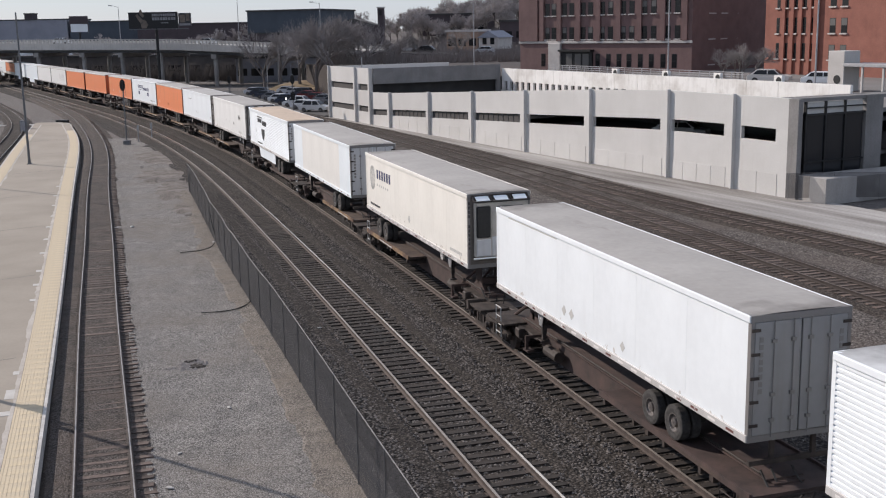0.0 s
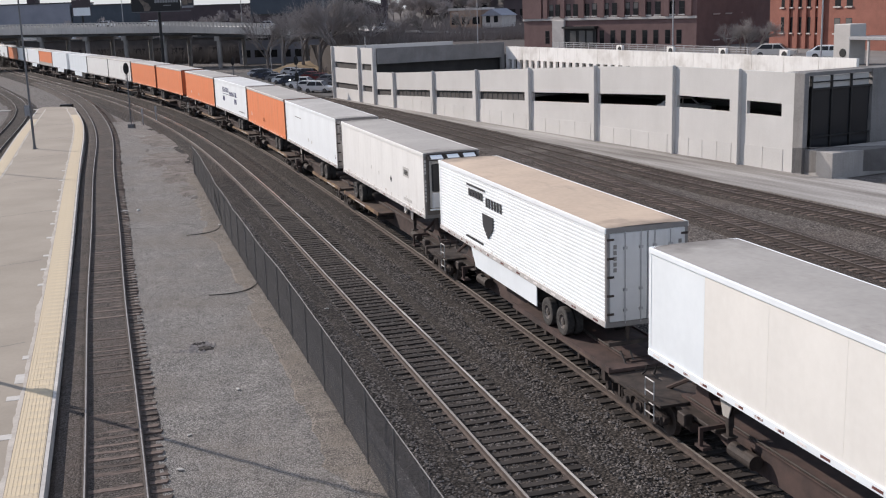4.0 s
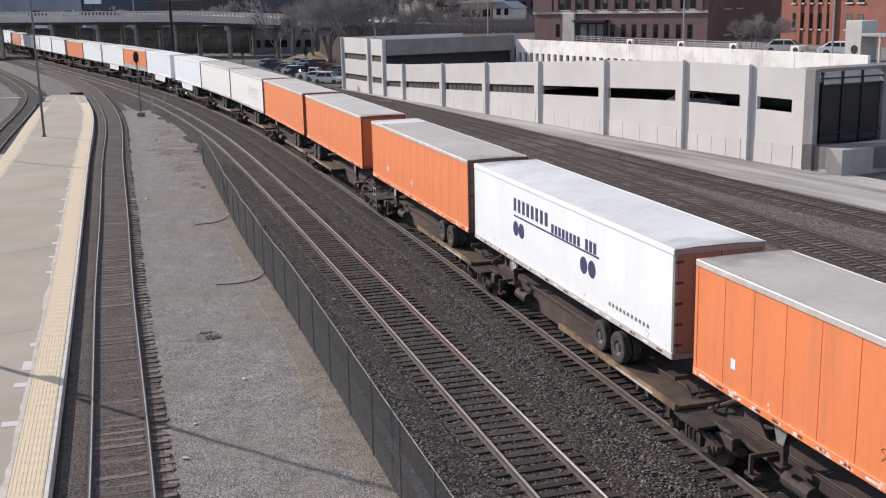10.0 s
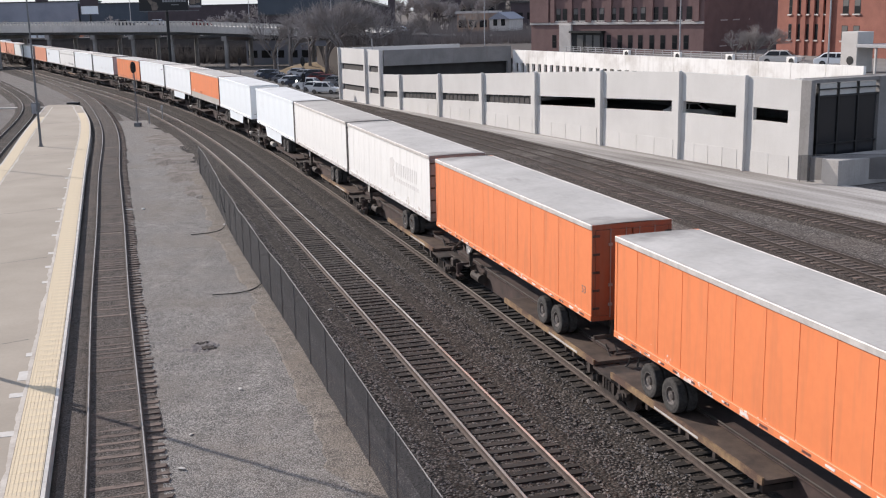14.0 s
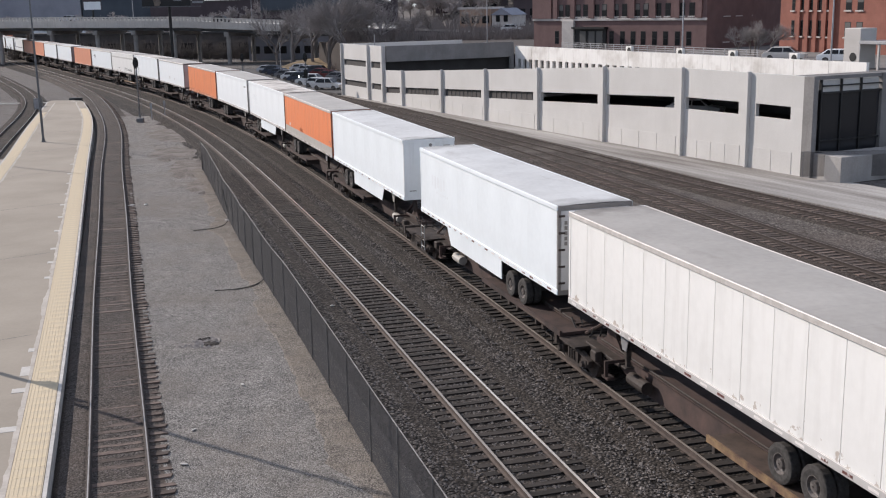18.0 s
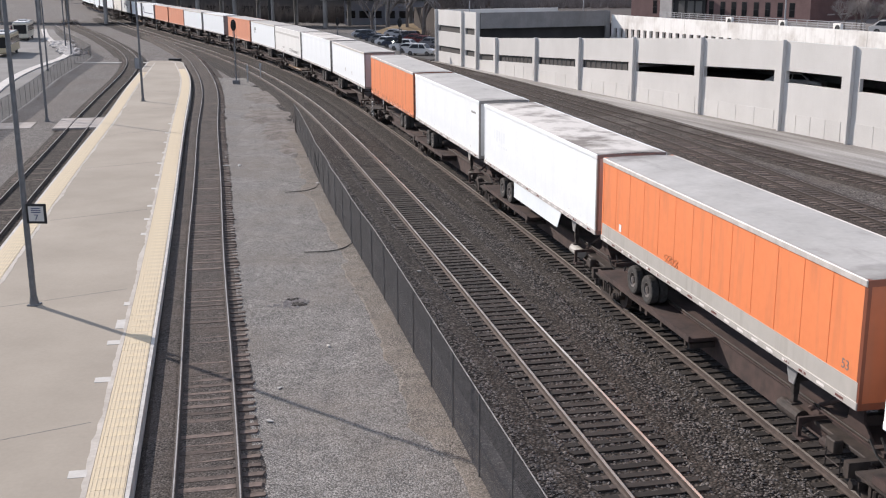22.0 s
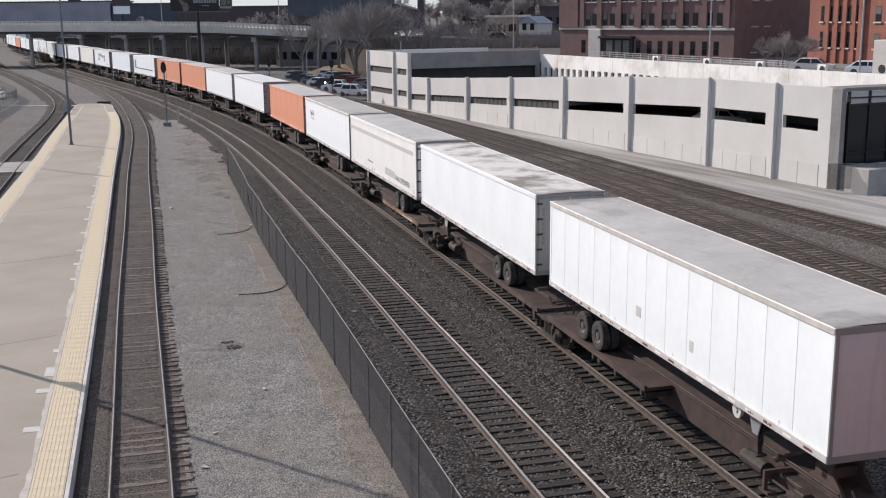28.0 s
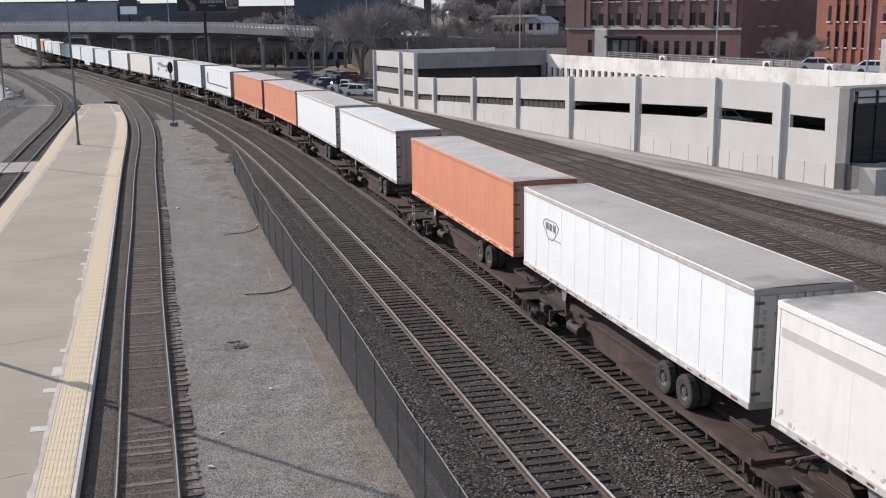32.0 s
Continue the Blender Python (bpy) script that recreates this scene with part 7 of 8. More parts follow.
part("side_strip", bx(bmesh.new(), 10.7, 13.1, -0.035, 0, 12.95, 13.4), M_FADED, bb, "pale strip along the foot")
bm = bmesh.new()
for loop in ([(1.5, 15.2), (1.9, 15.5), (2.9, 14.4), (3.7, 14.1), (4.1, 13.2), (3.7, 12.5), (2.7, 12.5), (2.5, 13.6)], [(2.3, 15.85), (2.55, 16.45), (2.8, 16.4), (3.0, 15.7), (3.4, 15.1), (3.1, 14.7), (2.5, 15.2)]):
    va = [bm.verts.new((x, -0.04, z)) for x, z in loop]
    vb = [bm.verts.new((x, 0.0, z)) for x, z in loop]
    bm.faces.new(va)
    for k in range(len(loop)):
        j = (k + 1) % len(loop)
        bm.faces.new((va[k], vb[k], vb[j], va[j]))
bmesh.ops.recalc_face_normals(bm, faces=bm.faces[:])
part("picture_shape", bm, M_SIDEPIC, bb, "dull tan abstract shape")
sb = thing("billboard", "small billboard with a white lower half", "billboard", frame_of((-108.7, 330), (-103, 330)))
part("panel", box(0, 5.4, 0, 0.5, 12.2, 16.8), M_BROWNB, sb)
part("white_panel", box(0.3, 5.3, -0.05, 0, 12.2, 14.5), P_WHITE, sb)
part("post", cyl(bmesh.new(), (2.7, 0.6, -0.4), (2.7, 0.6, 12.4), 0.3, seg=10), M_BLACK, sb)


def slim_pole(x, y, z, h, arm=True, mat=None):
    t = thing("street_light", "slim grey street light pole", "street light", pose(x, y, z), "street lights")
    part("shaft", cyl(bmesh.new(), (0, 0, 0), (0, 0, h), 0.09, 0.06, 8), mat or M_GALV, t)
    if arm:
        part("arm", cyl(bmesh.new(), (0, 0, h - 0.1), (-1.6, 0, h + 0.3), 0.04, 0.035, 6), mat or M_GALV, t)
        part("lamp_head", box(-2.2, -1.4, -0.2, 0.2, h + 0.2, h + 0.38), mat or M_GALV, t)


slim_pole(-73.5, 258, via_z(-73), 8.5)
slim_pole(-44, 246, via_z(-44), 10.2)
slim_pole(-26, 246, via_z(-26), 9.8)
slim_pole(5.0, 160, tz, 12)
p = gp(17.2, 19.4)
slim_pole(p[0], p[1], tz, 11, False)
p = gp(38.1, 19.5)
slim_pole(p[0], p[1], tz, 11, False)
slim_pole(-29.5, 190, -0.2, 6.0, False)
slim_pole(-10.0, 143, 0.0, 8.0, False)


# ---- railway signals ----
def signal(x, y, h, heads, label, lit=False):
    t = thing("railway_signal", label, "railway signal", pose(x, y, -0.3), "railway signals")
    part("mast", cyl(bmesh.new(), (0, 0, 0), (0, 0, h), 0.07, seg=8), M_POLE, t)
    part("base_box", box(-0.35, 0.35, -0.3, 0.3, 0, 0.5, bevel=0.03), M_POLE, t)
    for z in heads:
        b = bmesh.new()
        prof = [(0.30 * math.sin(a), z + 0.62 * math.cos(a)) for a in (i * math.pi / 8 for i in range(16))]
        lo, hi = [b.verts.new((px, -0.16, pz)) for px, pz in prof], [b.verts.new((px, -0.10, pz)) for px, pz in prof]
        b.faces.new(lo)
        b.faces.new(hi[::-1])
        for i in range(16):
            b.faces.new((lo[i], hi[i], hi[(i + 1) % 16], lo[(i + 1) % 16]))
        hd = part("target", b, M_BLACK, t, "black oval target")
        for k in (-0.3, 0.0, 0.3):
            part("visor", cyl(bmesh.new(), (0, -0.42, z + k), (0, -0.16, z + k), 0.11, 0.12, 10), M_BLACK, hd)
    lad = bmesh.new()
    for sx in (-0.2, 0.2):
        cyl(lad, (sx, 0.18, 0), (sx, 0.18, h - 0.8), 0.015, seg=4)
    for k in range(int((h - 1) / 0.35)):
        cyl(lad, (-0.2, 0.18, 0.4 + k * 0.35), (0.2, 0.18, 0.4 + k * 0.35), 0.012, seg=4)
    part("ladder", lad, M_POLE, t)
    if lit:
        part("lamp_arm", box(-0.98, 0.0, -0.1, -0.04, heads[-1] - 0.43, heads[-1] - 0.37), M_BLACK, t)
        part("lit_lamp", cyl(bmesh.new(), (-0.95, -0.2, heads[-1] - 0.4), (-0.95, -0.14, heads[-1] - 0.4), 0.13, seg=12), glow("white signal lamp", (1, 0.97, 0.9), 6.0), t, "lit white lamp")
    return t


signal(-33.9, 118.5, 7.0, [6.4], "tall railway signal with one black oval head")
signal(-35.1, 185, 4.6, [3.9], "railway signal beyond the train")
signal(-20.2, 152, 5.9, [5.2, 3.0], "railway signal with two heads beside the car park", True)
for x, y in ((-33.3, 121), (-32.6, 124)):
    t = thing("marker_post", "short grey lineside marker post", "post", pose(x, y, -0.3))
    part("stem", box(-0.05, 0.05, -0.05, 0.05, 0, 1.9), M_GALV, t)
    part("plate", box(-0.12, 0.12, -0.07, -0.05, 1.3, 1.9), M_GALV, t)


# ---- vehicles ----
def car(x, y, z, rz, col, label, tall=0.0, name="parked_car", group="parked cars"):
    t = thing(name, label, "car", pose(x, y, z, 0, 0, rz), group)
    pm = paint("car paint %d %d %d" % tuple(int(c * 99) for c in col), col, 0.0, 0.3)
    prof = [(-2.2, 0.3), (-2.25, 0.75), (-1.5, 0.88 + tall * 0.3), (2.0, 0.92 + tall * 0.3), (2.25, 0.8), (2.25, 0.3)]
    cab = [(-1.35, 0.86 + tall * 0.3), (-0.55, 1.42 + tall), (1.2, 1.42 + tall), (1.95, 0.9 + tall * 0.3)]
    for nm, pr, w, top_w in (("body", prof, 0.88, 0.88), ("cabin", cab, 0.80, 0.62)):
        b = bmesh.new()
        lo, hi = [], []
        for k, (py, pz) in enumerate(pr):
            ww = top_w if nm == "cabin" and k in (1, 2) else w
            lo.append(b.verts.new((-ww, py, pz)))
            hi.append(b.verts.new((ww, py, pz)))
        b.faces.new(lo[::-1])
        b.faces.new(hi)
        for i in range(len(pr)):
            j = (i + 1) % len(pr)
            b.faces.new((lo[i], lo[j], hi[j], hi[i]))
        bmesh.ops.recalc_face_normals(b, faces=b.faces[:])
        bmesh.ops.bevel(b, geom=b.edges[:], offset=0.07, segments=2, affect="EDGES")
        part(nm, b, pm, t)
    zl, zh = 0.95 + tall * 0.3, 1.33 + tall
    for sx in (-1, 1):
        for y0, y1, y2, y3 in ((-1.08, 0.02, 0.02, -0.58), (0.12, 1.58, 1.18, 0.12)):
            part("side_window", plate(bmesh.new(), [(sx * xx, yy, zz) for xx, yy, zz in ((0.80, y0, zl), (0.80, y1, zl), (0.66, y2, zh), (0.66, y3, zh))], (sx * 0.02, 0, 0.005)), M_PANE, t)
    part("windscreen", plate(bmesh.new(), [(-0.68, -1.26, zl), (0.68, -1.26, zl), (0.55, -0.66, zh), (-0.55, -0.66, zh)], (0, -0.03, 0.03)), M_PANE, t)
    part("rear_window", plate(bmesh.new(), [(-0.66, 1.84, zl + 0.05), (0.66, 1.84, zl + 0.05), (0.55, 1.34, zh), (-0.55, 1.34, zh)], (0, 0.03, 0.03)), M_PANE, t)
    for sx in (-0.8, 0.8):
        for py in (-1.35, 1.35):
            w = part("wheel", cyl(bmesh.new(), (sx - 0.1, py, 0.32), (sx + 0.1, py, 0.32), 0.32, seg=14), M_RUBBER, t)
            part("hubcap", cyl(bmesh.new(), (sx + (0.1 if sx > 0 else -0.1), py, 0.32), (sx + (0.12 if sx > 0 else -0.12), py, 0.32), 0.2, seg=10), M_RIM, w)
    for sx in (-0.6, 0.6):
        part("headlight", box(sx - 0.2, sx + 0.2, -2.27, -2.2, 0.6, 0.74), M_TRIM, t)
    return t


COLS = [((0.5, 0.5, 0.52), "silver"), ((0.7, 0.7, 0.7), "white"), ((0.05, 0.06, 0.085), "dark blue"), ((0.15, 0.03, 0.03), "dark red"), ((0.03, 0.03, 0.033), "black"), ((0.2, 0.2, 0.21), "grey")]
rng = random.Random(21)
ra, rb = Vector((-18.2, 160)), Vector((-34.0, 205))
for row in range(3):
    for k in range(9 if row < 2 else 6):
        f = k / 8.0
        p = ra.lerp(rb, f) + Vector((0.93, 0.36)) * (row * 6.2)
        if row == 2 and k < 1:
            continue
        c, nm = COLS[rng.randrange(6)]
        car(p.x, p.y, -0.1, 70 + rng.uniform(-4, 4) + (180 if rng.random() < 0.4 else 0), c, nm + " parked car in the car park", 0.25 if rng.random() < 0.3 else 0)
car(35.35, 118.8, tz, 62, (0.66, 0.62, 0.58), "beige sport-utility car on the terrace", 0.06)
car(39.1, 112.4, tz, 62, (0.86, 0.86, 0.86), "white saloon car on the terrace")
car(12.5, 262, hill_z(12.5, 262) + 0.2, 80, (0.05, 0.1, 0.12), "dark van by the white house", 0.4)
p = gp(-3.4 + 20, 6)
car(*gp(15.6, 3.4), 2.3, 62, (0.6, 0.6, 0.6), "pale car inside the garage")


def coach(x, y, rz, L, body, label):
    t = thing("coach_bus", label, "bus", pose(x, y, -0.3, 0, 0, rz), "coaches")
    part("body", box(-1.28, 1.28, 0, L, 0.45, 3.3, bevel=0.18), body, t)
    part("roof", box(-1.2, 1.2, 0.15, L - 0.15, 3.26, 3.45, bevel=0.08), M_ROOFS[4], t, "white roof")
    part("windscreen", box(-1.1, 1.1, -0.03, 0.1, 1.3, 2.9, bevel=0.03), M_PANE, t)
    for sx in (-1.29, 1.27):
        for k in range(int(L // 1.7)):
            part("side_window", box(sx, sx + 0.02, 0.8 + k * 1.6, 2.2 + k * 1.6, 1.7, 2.7), M_PANE, t)
    for sx in (-1.1, 1.1):
        for py in (2.2, L - 3.0):
            part("wheel", cyl(bmesh.new(), (sx - 0.15, py, 0.5), (sx + 0.15, py, 0.5), 0.5, seg=16), M_RUBBER, t)
    part("roof_unit", box(-0.7, 0.7, L * 0.4, L * 0.6, 3.44, 3.7, bevel=0.05), M_GALV, t)


coach(-80.5, 157.5, 19, 12, paint("tan coach paint", (0.5, 0.42, 0.28), 0.1), "tan coach parked in the service lot")
coach(-96.5, 197, 20, 12, paint("cream coach paint", (0.6, 0.56, 0.46), 0.1), "cream coach parked in the service lot")
for k, (x, y) in enumerate(((-97, 190), (-102, 204), (-95, 176), (-110, 222))):
    car(x, y, -0.3, 30, COLS[k][0], COLS[k][1] + " car parked by the overpass", 0.2)

# traffic on the overpass: place along x at a moment, speed, later speed, side of the road
WHITE, SILVER, DARK, RED = COLS[1], COLS[0], COLS[4], COLS[3]
for x0, t0, speed, later, side, (col, lb) in ((-89.6, 0, 5.9, 5.9, -4.0, WHITE), (-56.8, 0, -6.75, -8.2, -9.5, WHITE), (-34.6, 3, -9.0, -9.0, -9.5, SILVER), (-88.8, 10, -8.8, -8.8, -9.5, DARK), (-71.6, 14, -6.0, -6.0, -9.5, SILVER), (-89.0, 8.5, 6.0, 6.0, -4.0, RED), (-81.8, 13, 6.0, 6.0, -4.0, DARK)):
    DRIVERS.append((car(x0, 260, 9.5, 0, col, lb + " car driving over the overpass", 0.1, "moving_car", "cars on the overpass"), x0, t0, speed, later, side))

# pale kerb round the lot and the rocks behind it
kerb = sweep(bmesh.new(), spline([(-56.5, 108), (-60.6, 119.2), (-67.0, 141), (-71.0, 158), (-76.0, 170), (-88.0, 192.0), (-99.5, 214), (-112.5, 241)]), [(-0.55, -0.32), (-0.55, -0.17), (0.55, -0.17), (0.55, -0.32)], closed=True)
tagged(part("kerb", kerb, M_FOOT), "pale concrete kerb curving along the lot fence", "kerb", kind="structure")
rng = random.Random(8)
bm = bmesh.new()
for i in range(260):
    f = rng.random()
    x, y = -70 - 17 * f + rng.uniform(-2.2, 0.6), 161 + 33 * f + rng.uniform(-2, 2)
    r = rng.uniform(0.15, 0.5)
    res = bmesh.ops.create_icosphere(bm, subdivisions=1, radius=r)
    for v in res["verts"]:
        v.co = Vector((v.co.x * rng.uniform(0.7, 1.3) + x, v.co.y * rng.uniform(0.7, 1.3) + y, v.co.z * 0.6 - 0.15))
tagged(part("riprap", bm, M_TRIM), "pale broken rocks piled beside the fence", "rocks", kind="stuff")

# ---- lineside details ----
M_TIMBER = surf("worn pale boards", (0.36, 0.33, 0.31), (0.27, 0.245, 0.225), 0.8, 0.9, fine=12)
cross = thing("track_crossing", "pale timber crossing panels over the siding", "crossing", kind="structure")
for k in range(4):
    q = T0.at(float(np.interp(82.6 + k * 1.5, T0.p[:, 1], T0.s)))
    for a, b in ((-1.9, -0.82), (-0.68, 0.68), (0.82, 2.2)):
        part("panel", box(a, b, -0.745, 0.745, -0.2, -0.03), M_TIMBER, cross, m=pose(q[0], q[1], 0, 0, 0, T0.turn(float(np.interp(82.6 + k * 1.5, T0.p[:, 1], T0.s)))))
slab = tagged(part("concrete_slab", box(-2.0, 2.0, -1.9, 1.9, -0.1, 0.03), M_TIMBER, m=pose(-43.2, 84.4, -0.3, 0, 0, 18)), "pale concrete slab by the fence", "slab", kind="structure")
walkway = tagged(part("walkway", box(-5.6, 5.6, -0.35, 0.35, -0.05, 0.1), M_FOOT, m=pose(-59, 147.3, -0.3)), "narrow pale walkway across the siding", "walkway", kind="structure")
cab = thing("signal_cabinet", "small grey lineside cabinet at the platform end", "cabinet", pose(-51.6, 136.5, -0.3))
part("case", box(-0.45, 0.45, -0.35, 0.35, 0, 1.5, bevel=0.03), M_POLE, cab)
part("door", box(-0.38, 0.38, -0.37, -0.35, 0.1, 1.4), M_GALV, cab)
bx0 = thing("equipment_box", "low dark box on the ground past the platform", "box", pose(-51.0, 148.6, -0.35))
part("case", box(-0.8, 0.8, -0.4, 0.4, 0, 0.6, bevel=0.04), M_BLACK, bx0)

cable = bpy.data.curves.new("cable", "CURVE")
cable.dimensions, cable.bevel_depth, cable.bevel_resolution = "3D", 0.022, 2
sp = cable.splines.new("NURBS")
pts = [(-10.3, 45.1, -0.17), (-9.7, 45.3, -0.2), (-9.0, 45.5, -0.19), (-8.5, 46.4, -0.18), (-8.3, 47.6, 0.1), (-8.55, 48.0, 0.8), (-8.6, 48.1, 1.5)]
sp.points.add(len(pts) - 1)
for q, c in zip(sp.points, pts):
    q.co = (*c, 1)
sp.use_endpoint_u = True
cable.materials.append(M_BLACK)
tagged(new("loose_cable", cable), "black loose cable hanging over the fence", "cable")
cable2 = cable.copy()
ob = tagged(new("loose_cable", cable2), "black loose cable hanging down the fence", "cable")
ob.matrix_basis = pose(-13.2, 61.5, 0, 0, 0, 12) @ pose(8.6, -48.1, 0)

rng = random.Random(4)
for i, (x, y, s) in enumerate(((-12.9, 61.1, 0.14), (-20.0, 66.5, 0.16), (-19.2, 66.8, 0.12), (-6.9, 33.2, 0.07), (-7.3, 27.0, 0.08), (-5.0, 42.5, 0.07), (-7.6, 29.4, 0.06))):
    bm = bmesh.new()
    bmesh.ops.create_icosphere(bm, subdivisions=2, radius=s)
    for v in bm.verts:
        v.co = Vector((v.co.x * 1.5, v.co.y * 0.7, v.co.z * 0.4)) * (1 + 0.4 * noise.noise(v.co * 9 + Vector((i, 0, 0))))
    tagged(part("litter", bm, P_WHITE if i in (0, 2) else M_PATCH, m=pose(x, y, -0.2, 0, 0, 40 * i)), "pale scrap of litter lying on the gravel", "litter", group="litter")


def clods(name, spots, mat, label, category, lo, hi):
    """Loose lumps of earth or stone, thrown about a few spots."""
    bm = bmesh.new()
    for cx, cy, n, wx, wy in spots:
        for i in range(n):
            a, r = rng.uniform(0, 6.28), math.sqrt(rng.random())
            x, y, s = cx + r * math.cos(a) * wx, cy + r * math.sin(a) * wy, rng.uniform(lo, hi)
            q = Matrix.Rotation(rng.uniform(0, 6.28), 3, "Z")
            pts = [q @ Vector((s * px * rng.uniform(0.6, 1.2), s * py * rng.uniform(0.6, 1.2), s * pz * rng.uniform(0.4, 0.9))) for px, py, pz in ((-1, -0.6, 0), (1, -0.7, 0), (0.9, 0.8, 0), (-0.8, 0.7, 0), (0.1, 0, 1))]
            v = [bm.verts.new((x + c.x, y + c.y, -0.235 + c.z)) for c in pts]
            for f in ((0, 1, 4), (1, 2, 4), (2, 3, 4), (3, 0, 4)):
                bm.faces.new([v[k] for k in f])
    return tagged(part(name, bm, mat), label, category, kind="stuff")


clods("earth_clods", ((-9.1, 38.0, 170, 0.5, 0.45), (-9.3, 37.4, 90, 0.75, 0.25)), surf("dark damp earth", (0.36, 0.33, 0.31), (0.22, 0.198, 0.182), 5, 0.95), "dark clods round a small hole in the gravel", "earth", 0.03, 0.085)
clods("weed_mats", ((-19.6, 81.5, 90, 1.9, 1.1), (-20.6, 84.5, 80, 1.9, 1.3), (-22.3, 88.5, 80, 1.8, 1.6), (-16.4, 71.0, 60, 0.5, 0.6), (-24.8, 98, 110, 2.2, 2.2), (-28, 108, 90, 2.2, 2.6)), surf("dead weeds", (0.24, 0.21, 0.185), (0.16, 0.14, 0.122), 3, 0.95), "flat mats of dry dead weeds in the gravel", "weeds", 0.03, 0.09)


def loose_stones(name, way, lo, hi, y0, y1, n, s0, s1, mat, label, height):
    """Single stones lying about between two offsets of a line."""
    w = way.cut(y0, y1)
    verts, faces = [], []
    for i in range(n):
        k = min(int(len(w.p) * rng.random() ** 1.35), len(w.p) - 1)
        o, s, a = rng.uniform(lo, hi), rng.uniform(s0, s1), rng.uniform(0, 6.28)
        c = w.p[k] + w.r[k] * o + w.t[k] * rng.uniform(-0.5, 0.5)
        z = height(o)
        b = len(verts)
        for q in range(4):
            r = s * rng.uniform(0.7, 1.25)
            verts.append((c[0] + r * math.cos(a + q * 1.57), c[1] + r * math.sin(a + q * 1.57), z + rng.uniform(-0.3, 0.3) * s))
        verts.append((c[0] + rng.uniform(-0.4, 0.4) * s, c[1] + rng.uniform(-0.4, 0.4) * s, z + s * rng.uniform(0.35, 0.75)))
        faces += [(b, b + 1, b + 4), (b + 1, b + 2, b + 4), (b + 2, b + 3, b + 4), (b + 3, b, b + 4)]
    me = bpy.data.meshes.new(name)
    me.from_pydata(verts, [], faces)
    me.materials.append(mat)
    tagged(new(name, me), label, "stones", kind="stuff")


M_STONE = stones("loose ballast stone", [(0.1012, 0.09016, 0.08372), (0.1472, 0.1325, 0.1242), (0.2208, 0.2006, 0.1886)], 0.05, 0.3, (0.092, 0.0782, 0.069), 0.2, 0.3, (0.6, 1.5, 0.8))
loose_stones("ballast_stones", TRAIN, -7.4, -1.2, 18, 75, 22000, 0.03, 0.065, M_STONE, "loose crushed stones on the ballast shoulders", lambda o: -0.205 if abs(o + 5.0) < 1.5 or o > -1.7 else -0.245)
loose_stones("ballast_stones", TRAIN, 1.6, 7.0, 18, 75, 9000, 0.03, 0.07, M_YARDBED, "loose stones between the train and the yard tracks", lambda o: -0.30)
M_PEBBLE = stones("loose gravel stone", [(0.246, 0.2329, 0.223), (0.328, 0.3116, 0.3001), (0.4264, 0.4075, 0.3952)], 0.04, 0.3, (0.25, 0.22, 0.2), 0.2, 0.2, (0.6, 1.5, 0.85))
loose_stones("gravel_stones", LT, 1.1, 6.5, 18, 70, 12000, 0.010, 0.024, M_PEBBLE, "loose pale gravel stones beside the fence", lambda o: -0.235)
loose_stones("track_stones", LT, -1.1, 1.0, 18, 70, 5000, 0.015, 0.035, M_OLDBED, "loose stones between the old ties", lambda o: -0.178)


def earth_patch(cx, cy, rx, ry, rz, seed, mat=None):
    """Thin spill of brown soil with a ragged rim; M_PIT turns it into a painted hole."""
    bm = bmesh.new()
    c = bm.verts.new((0, 0, 0.03))
    ring, rim = [], []
    n = 90
    for k in range(n):
        a = 2 * math.pi * k / n
        q = 1 + 0.35 * noise.noise((math.cos(a) * 1.3, math.sin(a) * 1.3, seed)) + 0.3 * noise.noise((math.cos(a) * 6, math.sin(a) * 6, seed + 5))
        ring.append(bm.verts.new((rx * 0.6 * math.cos(a) * q, ry * 0.6 * math.sin(a) * q, 0.025 + 0.02 * noise.noise((a * 3, seed, 0)))))
        rim.append(bm.verts.new((rx * math.cos(a) * q, ry * math.sin(a) * q, -0.04)))
    for k in range(n):
        j = (k + 1) % n
        bm.faces.new((c, ring[k], ring[j]))
        bm.faces.new((ring[k], rim[k], rim[j], ring[j]))
    tagged(part("soil_spill", bm, mat or M_SOIL, m=pose(cx, cy, -0.225, 0, 0, rz)), "thin soil spill over the gravel, dark ones painting a shaded hole", "soil", kind="structure")


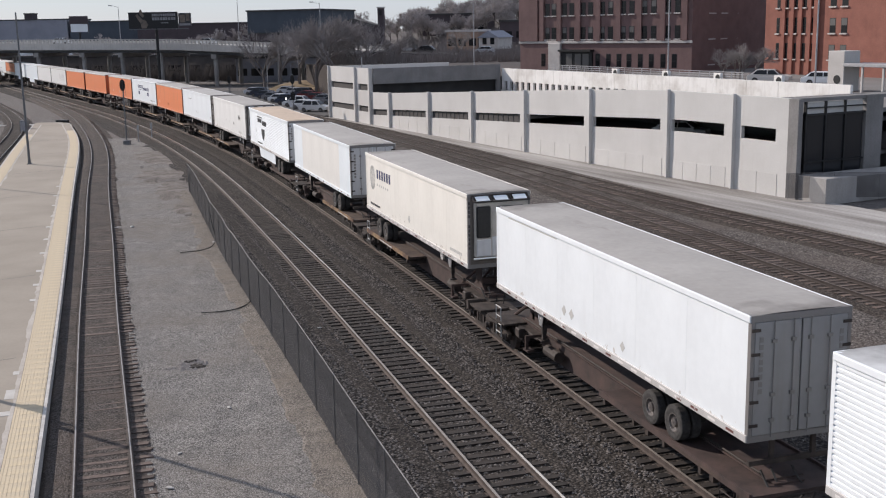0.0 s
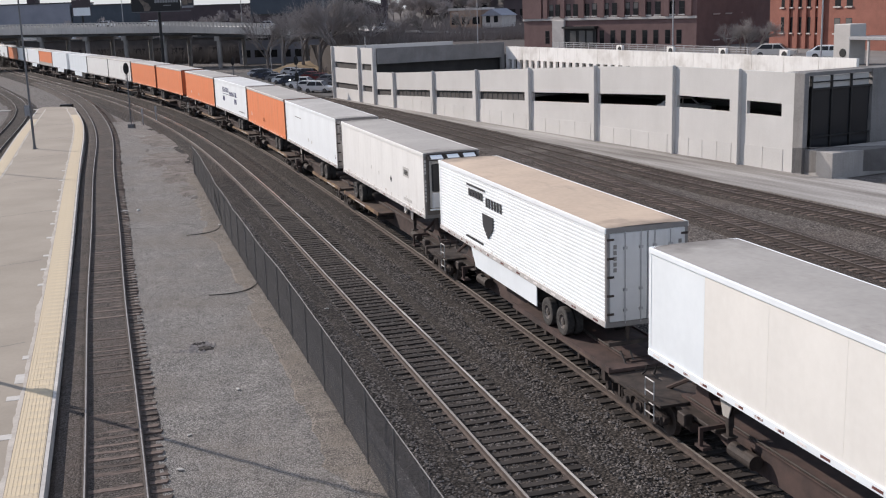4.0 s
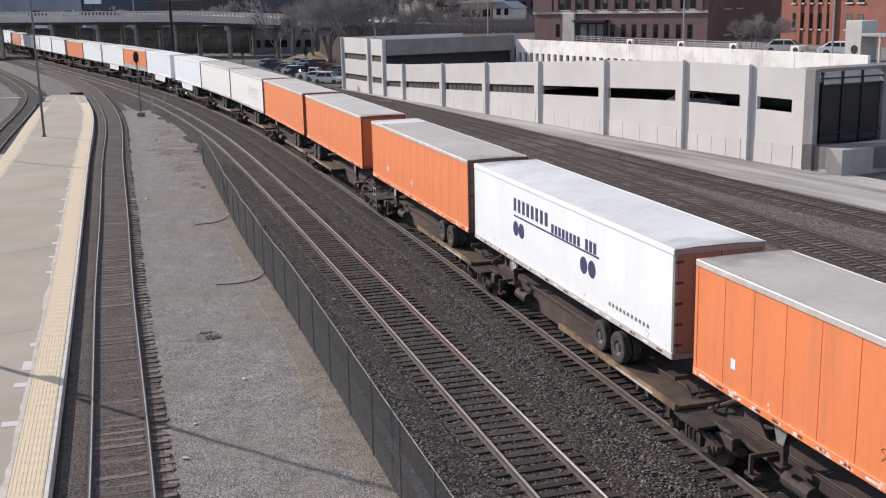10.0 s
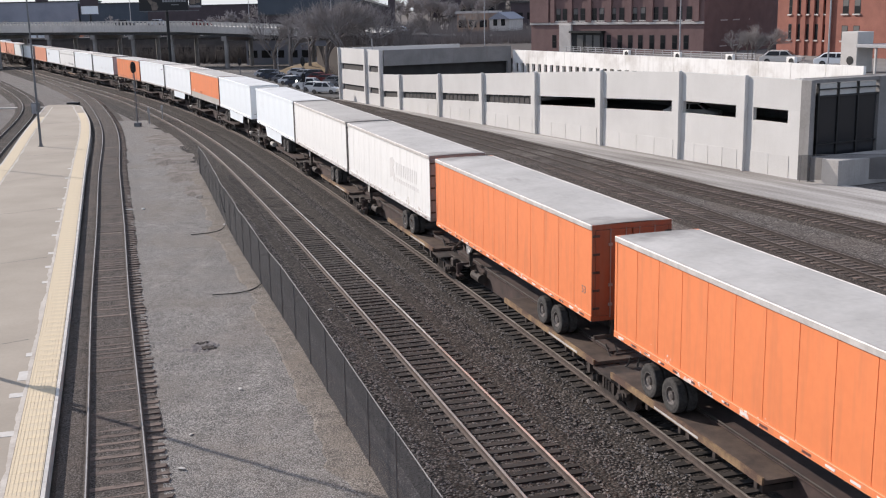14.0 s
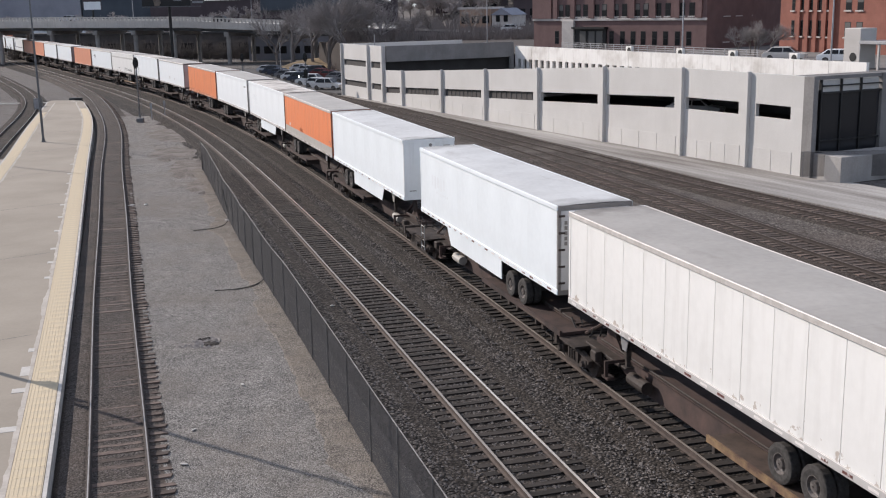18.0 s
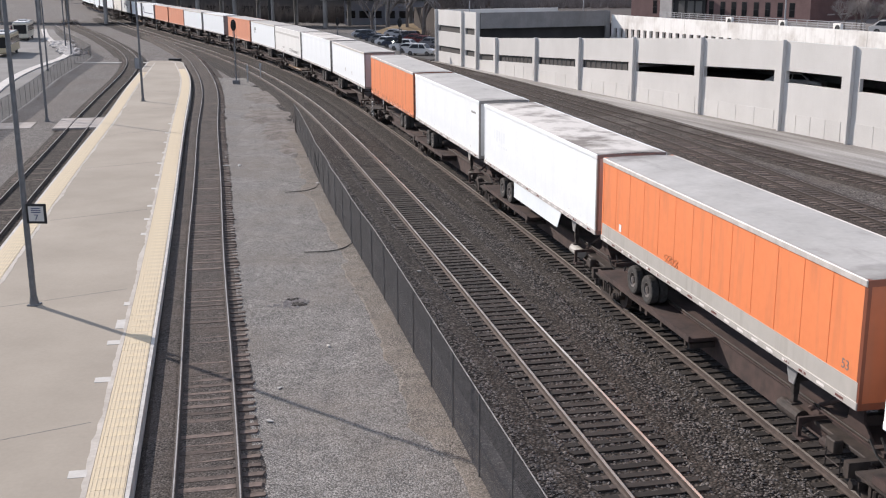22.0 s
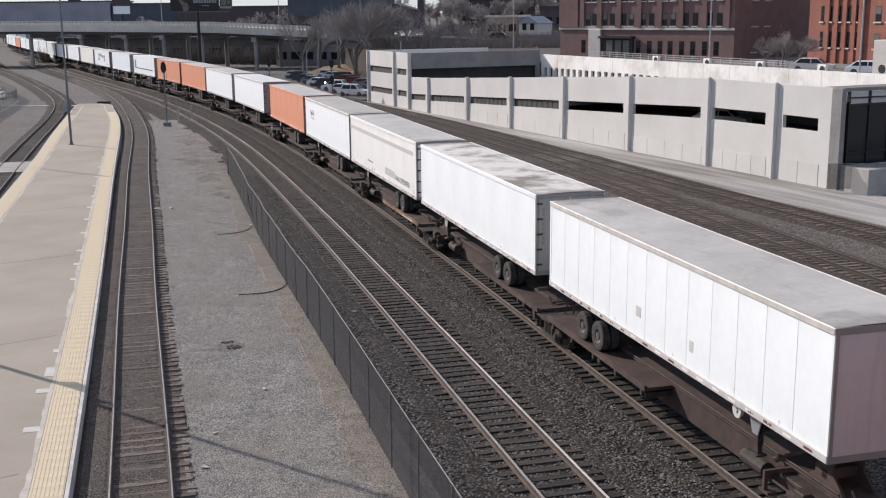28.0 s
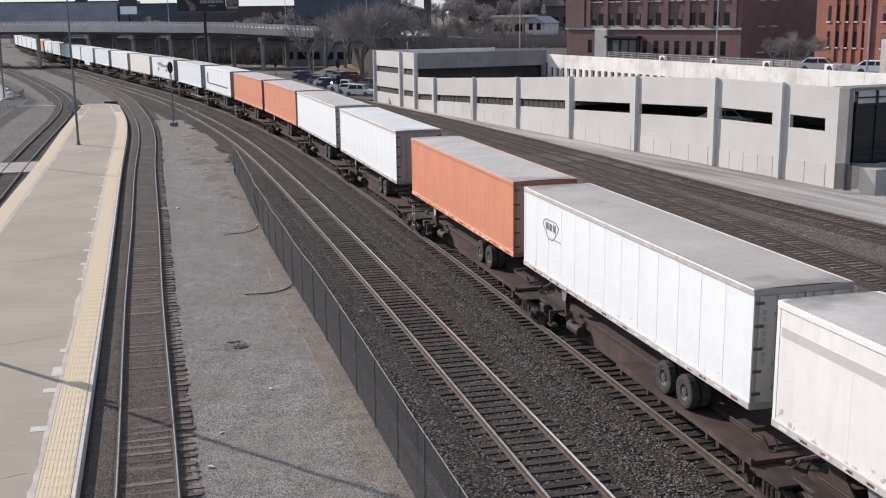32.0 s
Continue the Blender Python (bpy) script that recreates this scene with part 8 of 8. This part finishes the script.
M_SOIL = stones("brown soil and stones", [(0.15, 0.128, 0.112), (0.22, 0.193, 0.172), (0.31, 0.28, 0.256)], 0.05, 0.6, (0.28, 0.255, 0.235), 0.75, 0.7)
earth_patch(-20.3, 83.0, 1.7, 6.5, 15, 1.0)
earth_patch(-23.6, 91.5, 2.3, 5.0, 17, 2.0)
earth_patch(-27.5, 106.0, 2.6, 7.0, 18, 3.0)
earth_patch(-17.6, 74.0, 0.9, 3.5, 16, 4.0)
# Dark discs on top of the gravel paint the shadowed inside of a hole.
M_PIT = stones("shaded hole earth", [(0.05, 0.044, 0.04), (0.085, 0.075, 0.068), (0.15, 0.135, 0.124)], 0.05, 0.6, (0.05, 0.043, 0.038), 0.7, 0.7)
earth_patch(-8.9, 37.75, 0.42, 0.3, 10, 6.0, M_PIT)
earth_patch(-9.25, 38.3, 0.3, 0.22, 30, 7.0, M_PIT)

# sandy strip along the fence foot
bm = bmesh.new()
rows = []
for i in range(150):
    y = 8 + i * 0.5
    x1 = float(np.interp(y, FENCE.p[:, 1], FENCE.p[:, 0]))
    w = 1.05 + 0.75 * noise.noise((y * 0.23, 0, 5)) + 0.35 * noise.noise((y * 1.1, 3, 1))
    x0 = x1 - max(w, 0.12)
    rows.append([bm.verts.new((x0, y, -0.30)), bm.verts.new((x0 + 0.25, y, -0.212 + 0.03 * noise.noise((x0, y, 0)))), bm.verts.new((x1 - 0.2, y, -0.185)), bm.verts.new((x1 + 0.25, y, -0.19)), bm.verts.new((x1 + 0.5, y, -0.33))])
for a, b in zip(rows, rows[1:]):
    for k in range(4):
        bm.faces.new((a[k], a[k + 1], b[k + 1], b[k]))
tagged(part("sandy_verge", bm, stones("sandy gravel", [(0.165, 0.145, 0.126), (0.268, 0.238, 0.207), (0.38, 0.344, 0.304)], 0.036, 0.8, (0.17, 0.142, 0.116), 0.6, 0.7)), "tan sandy gravel along the fence foot", "verge", kind="structure")

# ---- ties, last of the large counts ----
track(LT, "old platform track with weathered ties and dull rails", M_OLDTIE, M_OLDTOP, 0.52, 20, 150, M_RAILDK)
track(T1, "main track with dark ties and one bright rail", M_TIE, M_RAILTOP, 0.5, 20, 150, right_top=M_BRIGHT)
track(T2, "main track beneath the moving train", M_TIE, M_RAILTOP, 0.5, 20, 130)
track(T3, "dark yard track beyond the train", M_YARDTIE, M_RUSTTOP, 0.52, 38, 120, M_RAILDK)
track(T4, "dark yard track beside the service road", M_YARDTIE, M_RUSTTOP, 0.52, 45, 120, M_RAILDK)
track(T0, "siding with dull rails on the far side of the platform", M_OLDTIE, M_OLDTOP, 0.55, 38, 150, M_RAILDK)

motions()
